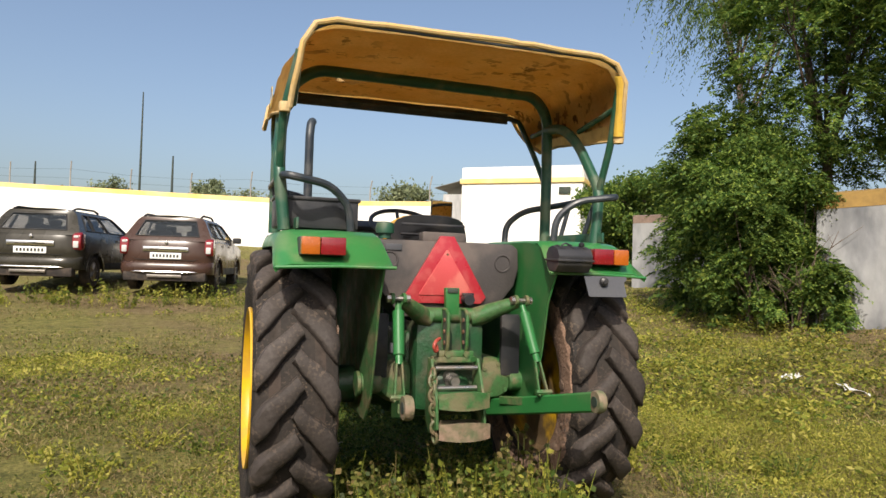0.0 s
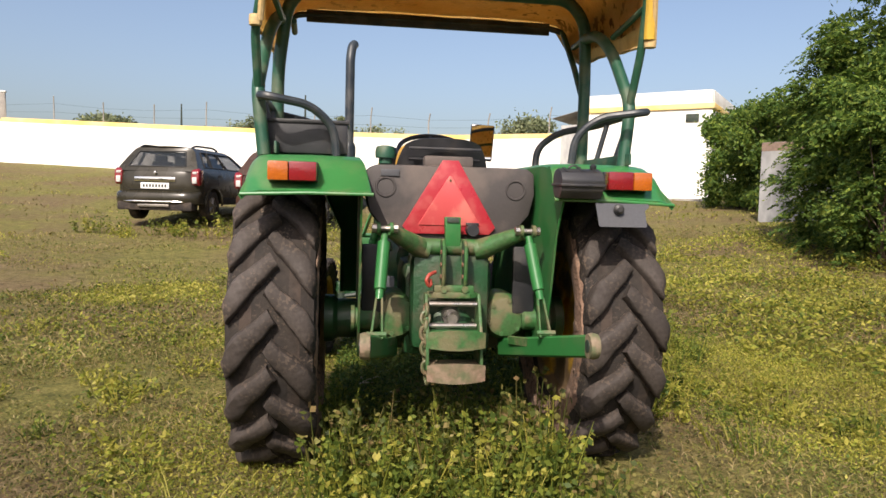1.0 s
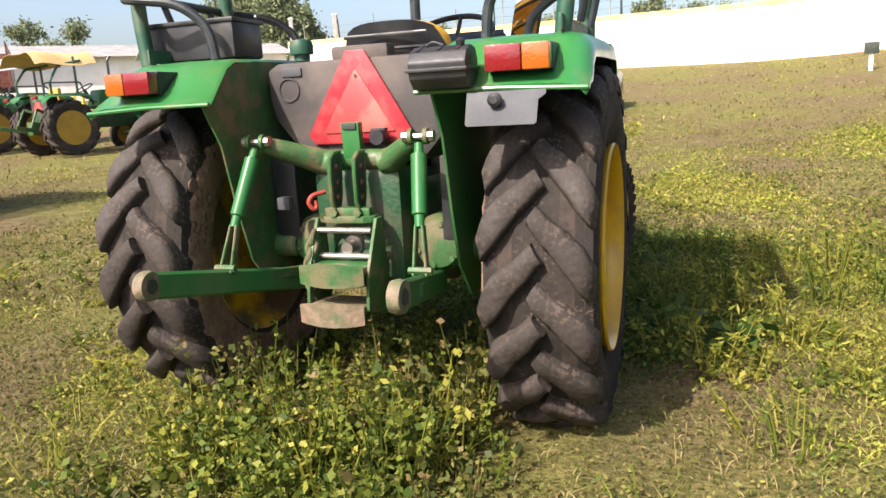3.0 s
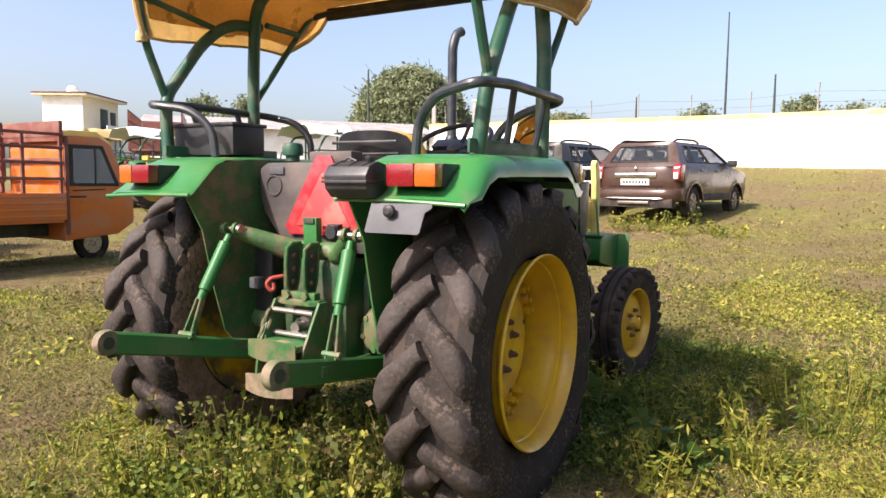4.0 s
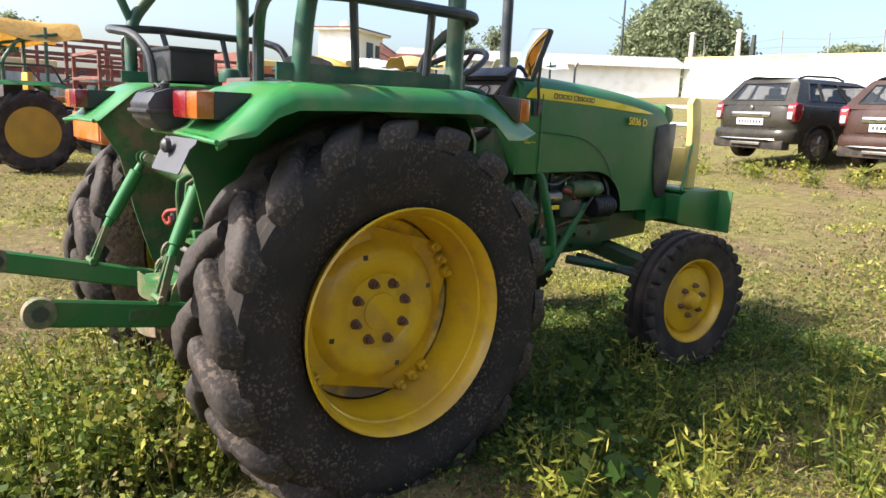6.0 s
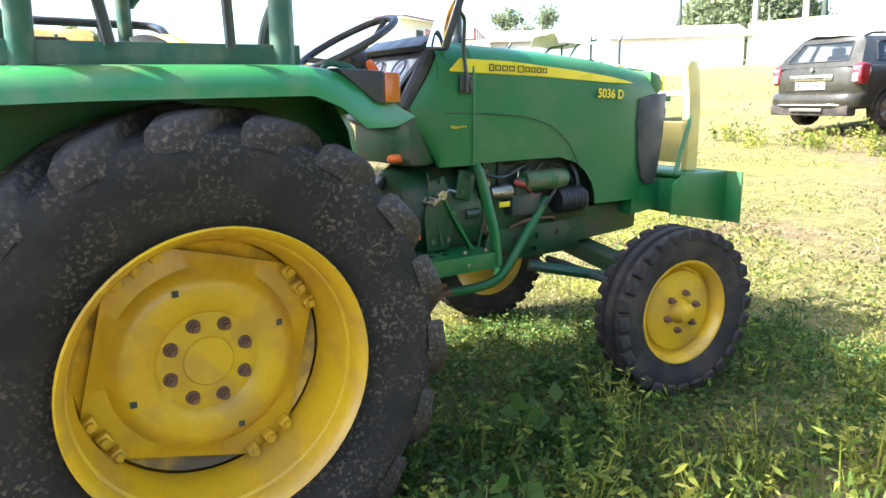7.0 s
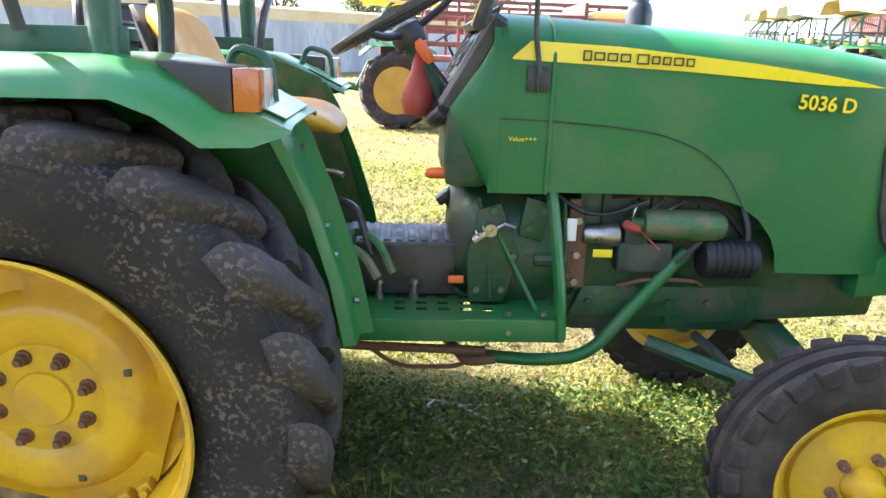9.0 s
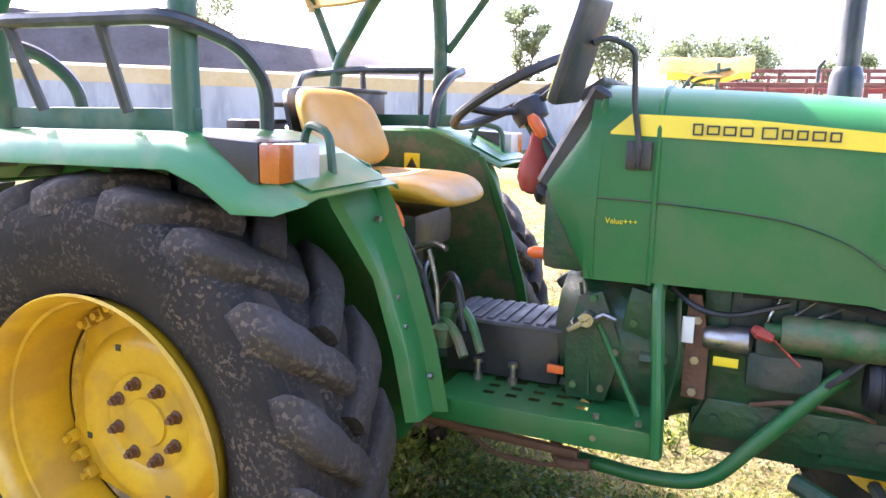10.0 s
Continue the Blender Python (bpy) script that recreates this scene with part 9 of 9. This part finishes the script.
for pts in ([(0, 0, 0.02), (0.06, 0.05, 0.05), (0.08, 0.14, 0.04), (0.05, 0.26, 0.03)], [(0.06, 0.05, 0.05), (0.13, 0.02, 0.06)], [(0.08, 0.14, 0.04), (0.16, 0.20, 0.05), (0.18, 0.27, 0.03)]):
    bm = bm_new()
    tube(bm, pts, 0.004, 5)
    part("twig_branch", bm, TWIG, twig)
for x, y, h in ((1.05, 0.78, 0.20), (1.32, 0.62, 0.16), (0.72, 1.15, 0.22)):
    weed(gz(x, y), "broad-leaved weed beside the wheel", 720 + int(100 * x), h, 0.16, 6, 6, 0.085, LEAF_SHADED, 0.75)
spots = []
for i in range(80):
    a, r = rw.uniform(0, 2 * math.pi), rw.uniform(2.6, 11.0)
    x, y = 0.3 + r * math.cos(a), 1.0 + r * math.sin(a)
    if not (-6.9 < x < -0.8 and 10.3 < y < 16 or (x < -6.4 and -0.5 < y < 5) or x > 5.4 or math.hypot(x - 2.3, y - 0.4) < 0.5):
        spots.append((x, y, rw.uniform(0.10, 0.26), rw.uniform(0.15, 0.35), 75, 0.05))
weed_patch("yard_weeds", "yellow-green leafy weeds scattered over the yard", spots)
for i in range(26):
    x, y = -6.0 + 0.23 * i + rw.uniform(-0.1, 0.1), 10.75 + rw.uniform(-0.4, 0.45)
    weed(gz(x, y), "tall weed growing in front of the parked cars", 300 + i, rw.uniform(0.25, 0.5), 0.25, 9, 10, 0.07, LEAF_YELLOW if i % 2 else LEAF_WEED, 0.4)
weed_patch("wall_weeds", "yellow-green leafy weeds near the wall", [(rw.uniform(2.8, 6.6), rw.uniform(1.0, 9.5), rw.uniform(0.12, 0.32), 0.35, 130, 0.055) for i in range(120)])
for i in range(30):
    x, y = ((-1.85, 2.5), (-1.44, 1.3), (-1.66, 0.83), (-1.16, 0.92), (-1.59, 0.3), (-2.4, 1.05), (-3.3, 1.7), (-3.9, 3.2), (-2.9, 2.4), (-1.2, -0.3))[i % 10]
    x, y = x + rw.gauss(0, 0.22), y + rw.gauss(0, 0.22)
    weed(gz(x, y), "low yellow-green weed in the dry grass", 1300 + i, rw.uniform(0.06, 0.17), rw.uniform(0.15, 0.28), 11, 11, rw.uniform(0.022, 0.036), LEAF_YELLOW if i % 3 else LEAF_WEED, 0.5)


def dry_stems(x, y, seed):
    t = thing("dry_shrub", gz(x, y), "bare grey-brown dead stems standing before the wall", "shrub")
    rnd = random.Random(seed)
    for k in range(9):
        a, h = rnd.uniform(0, 2 * math.pi), rnd.uniform(0.7, 1.4)
        tip = Vector((0.5 * math.cos(a), 0.5 * math.sin(a), h))
        bm = bm_new()
        tube(bm, [(0.1 * math.cos(a), 0.1 * math.sin(a), -0.05), (0.22 * math.cos(a + 0.3), 0.22 * math.sin(a + 0.3), h * 0.5), tip], [0.014, 0.009, 0.004], 5)
        for j in range(3):
            q = tip * rnd.uniform(0.5, 0.9)
            tube(bm, [q, q + Vector((rnd.uniform(-0.3, 0.3), rnd.uniform(-0.3, 0.3), rnd.uniform(0.1, 0.35)))], [0.005, 0.002], 4)
        part("stem", bm, BARK, t)


dry_stems(6.45, 4.62, 3)
dry_stems(6.15, 5.0, 4)


def grass():
    """Short tangled blades and small leaves, thick round the tractor and thinning out with the distance."""
    rng = np.random.default_rng(77)
    gx = gy = np.arange(-32, 32.3, 0.3)
    table = np.array([[ground_height(float(u), float(v)) for u in gx] for v in gy])
    fields = [np.array([[noise.noise((float(u) * s_, float(v) * s_, z_)) for u in gx] for v in gy]) for s_, z_ in ((0.55, 9.0), (1.5, 21.0), (0.30, 40.0))]

    def look_up(f, x, y):
        fx, fy = (x + 32) / 0.3, (y + 32) / 0.3
        ix, iy = fx.astype(int), fy.astype(int)
        tx, ty = fx - ix, fy - iy
        return (f[iy, ix] * (1 - tx) + f[iy, ix + 1] * tx) * (1 - ty) + (f[iy + 1, ix] * (1 - tx) + f[iy + 1, ix + 1] * tx) * ty

    def lushness(x, y):
        """Greener on the tractor's right and under it, drier to the left."""
        p = 1.25 * look_up(fields[0], x, y) + 0.75 * look_up(fields[1], x, y)
        return p + 0.30 * np.exp(-((x - 1.2) ** 2 / 1.6 + (y - 1.0) ** 2 / 5.0)) - 0.26 / (1 + np.exp((x + 0.6) * 1.5)) + 0.26 / (1 + np.exp(-(x - 2.4) * 2)) - 0.05 * ((np.hypot(x, y) > 8) & (x < 3))

    sets = []
    for n, r0, r1, h, w in ((105000, 0.0, 3.4, 0.032, 0.0024), (90000, 3.0, 6.5, 0.042, 0.0052), (130000, 6.0, 13.0, 0.040, 0.006), (50000, 12.0, 30.0, 0.06, 0.018)):
        a = rng.uniform(0, 2 * math.pi, n)
        r = np.sqrt(rng.uniform(r0 * r0, r1 * r1, n))
        sets.append((0.6 + r * np.cos(a), r * np.sin(a), h * rng.uniform(0.35, 1.6, n), w * rng.uniform(0.7, 1.4, n)))
    x, y, h, w = (np.concatenate(c) for c in zip(*sets))
    pat = lushness(x, y)
    keep = rng.uniform(-0.65, 0.45, len(x)) < pat + 0.10
    x, y, h, w, pat = (c[keep] for c in (x, y, h, w, pat))
    z = look_up(table, x, y)
    n = len(x)
    f = rng.uniform(0, 2 * math.pi, n)
    lean = rng.uniform(0.3, 2.2, n) * h
    root = np.stack([x, y, z - 0.004], 1)
    side = np.stack([np.cos(f), np.sin(f), np.zeros(n)], 1) * w[:, None]
    g = rng.uniform(0, 2 * math.pi, n)
    tip = root + np.stack([np.cos(g) * lean, np.sin(g) * lean, h * 0.9], 1)
    mid = root + np.stack([np.cos(g) * lean * 0.3, np.sin(g) * lean * 0.3, h * 0.66], 1)
    v = np.stack([root, mid + side, tip, mid - side], 1)
    green = (pat + rng.normal(size=n) * 0.25) > 0.30
    for nm, sel, mat, lab in (("dry_grass", ~green, GRASS_MIX, "short dry straw-coloured and green grass"), ("green_grass", green, LEAF_YELLOW, "fresh yellow-green grass in patches")):
        tagged(new(nm, quads_mesh(nm, v[sel], mat)), lab, "grass", kind="stuff")
    # small low leaves between the blades
    sets = []
    for m, r0, r1, size in ((300000, 0.0, 3.6, 0.013), (130000, 3.4, 6.5, 0.025), (85000, 6.2, 12.0, 0.025)):
        a = rng.uniform(0, 2 * math.pi, m)
        r = np.sqrt(rng.uniform(r0 * r0, r1 * r1, m))
        sets.append((0.6 + r * np.cos(a), r * np.sin(a), size * rng.uniform(0.6, 1.7, m)))
    x, y, size = (np.concatenate(c) for c in zip(*sets))
    pat = lushness(x, y)
    keep = rng.uniform(-0.90, 0.40, len(x)) < pat
    x, y, size, pat = (c[keep] for c in (x, y, size, pat))
    P = np.stack([x, y, look_up(table, x, y) + rng.uniform(0.0, 1.8, len(x)) * size], 1)
    v = leaf_polys(rng, P, size, 0.55, 0.0, 0.6)
    pick = pat + rng.normal(size=len(x)) * 0.25 + 0.14 / (1 + np.exp(-(x - 1.0) * 3)) / (1 + np.exp((y - 0.2) * 3))
    # thick low growth inside the tractor's shadow, its leaves coloured darker for it
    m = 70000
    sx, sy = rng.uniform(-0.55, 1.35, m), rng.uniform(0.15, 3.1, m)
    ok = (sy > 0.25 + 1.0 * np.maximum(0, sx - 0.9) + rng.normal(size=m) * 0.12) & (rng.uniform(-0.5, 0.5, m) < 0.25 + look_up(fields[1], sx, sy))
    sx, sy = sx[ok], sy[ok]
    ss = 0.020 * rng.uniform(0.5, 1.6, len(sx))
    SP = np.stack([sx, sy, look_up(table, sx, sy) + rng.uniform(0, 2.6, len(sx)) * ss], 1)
    tagged(new("shade_leaves", quads_mesh("shade_leaves", leaf_polys(rng, SP, ss, 0.5, 0.0, 0.6), LEAF_SHADED)), "thick leaves darkened as if in the tractor's shade", "weeds", kind="stuff")
    for nm, sel, mat, lab in (("low_leaves", pick < 0.10, LEAF_OLIVE, "small dry olive weed leaves"), ("green_leaves", (pick >= 0.10) & (pick < 0.42), LEAF_WEED, "small low green weed leaves"),
                              ("bright_leaves", pick >= 0.42, LEAF_YELLOW, "bright yellow-green weed leaves")):
        tagged(new(nm, quads_mesh(nm, v[sel], mat)), lab, "weeds", kind="stuff")


grass()
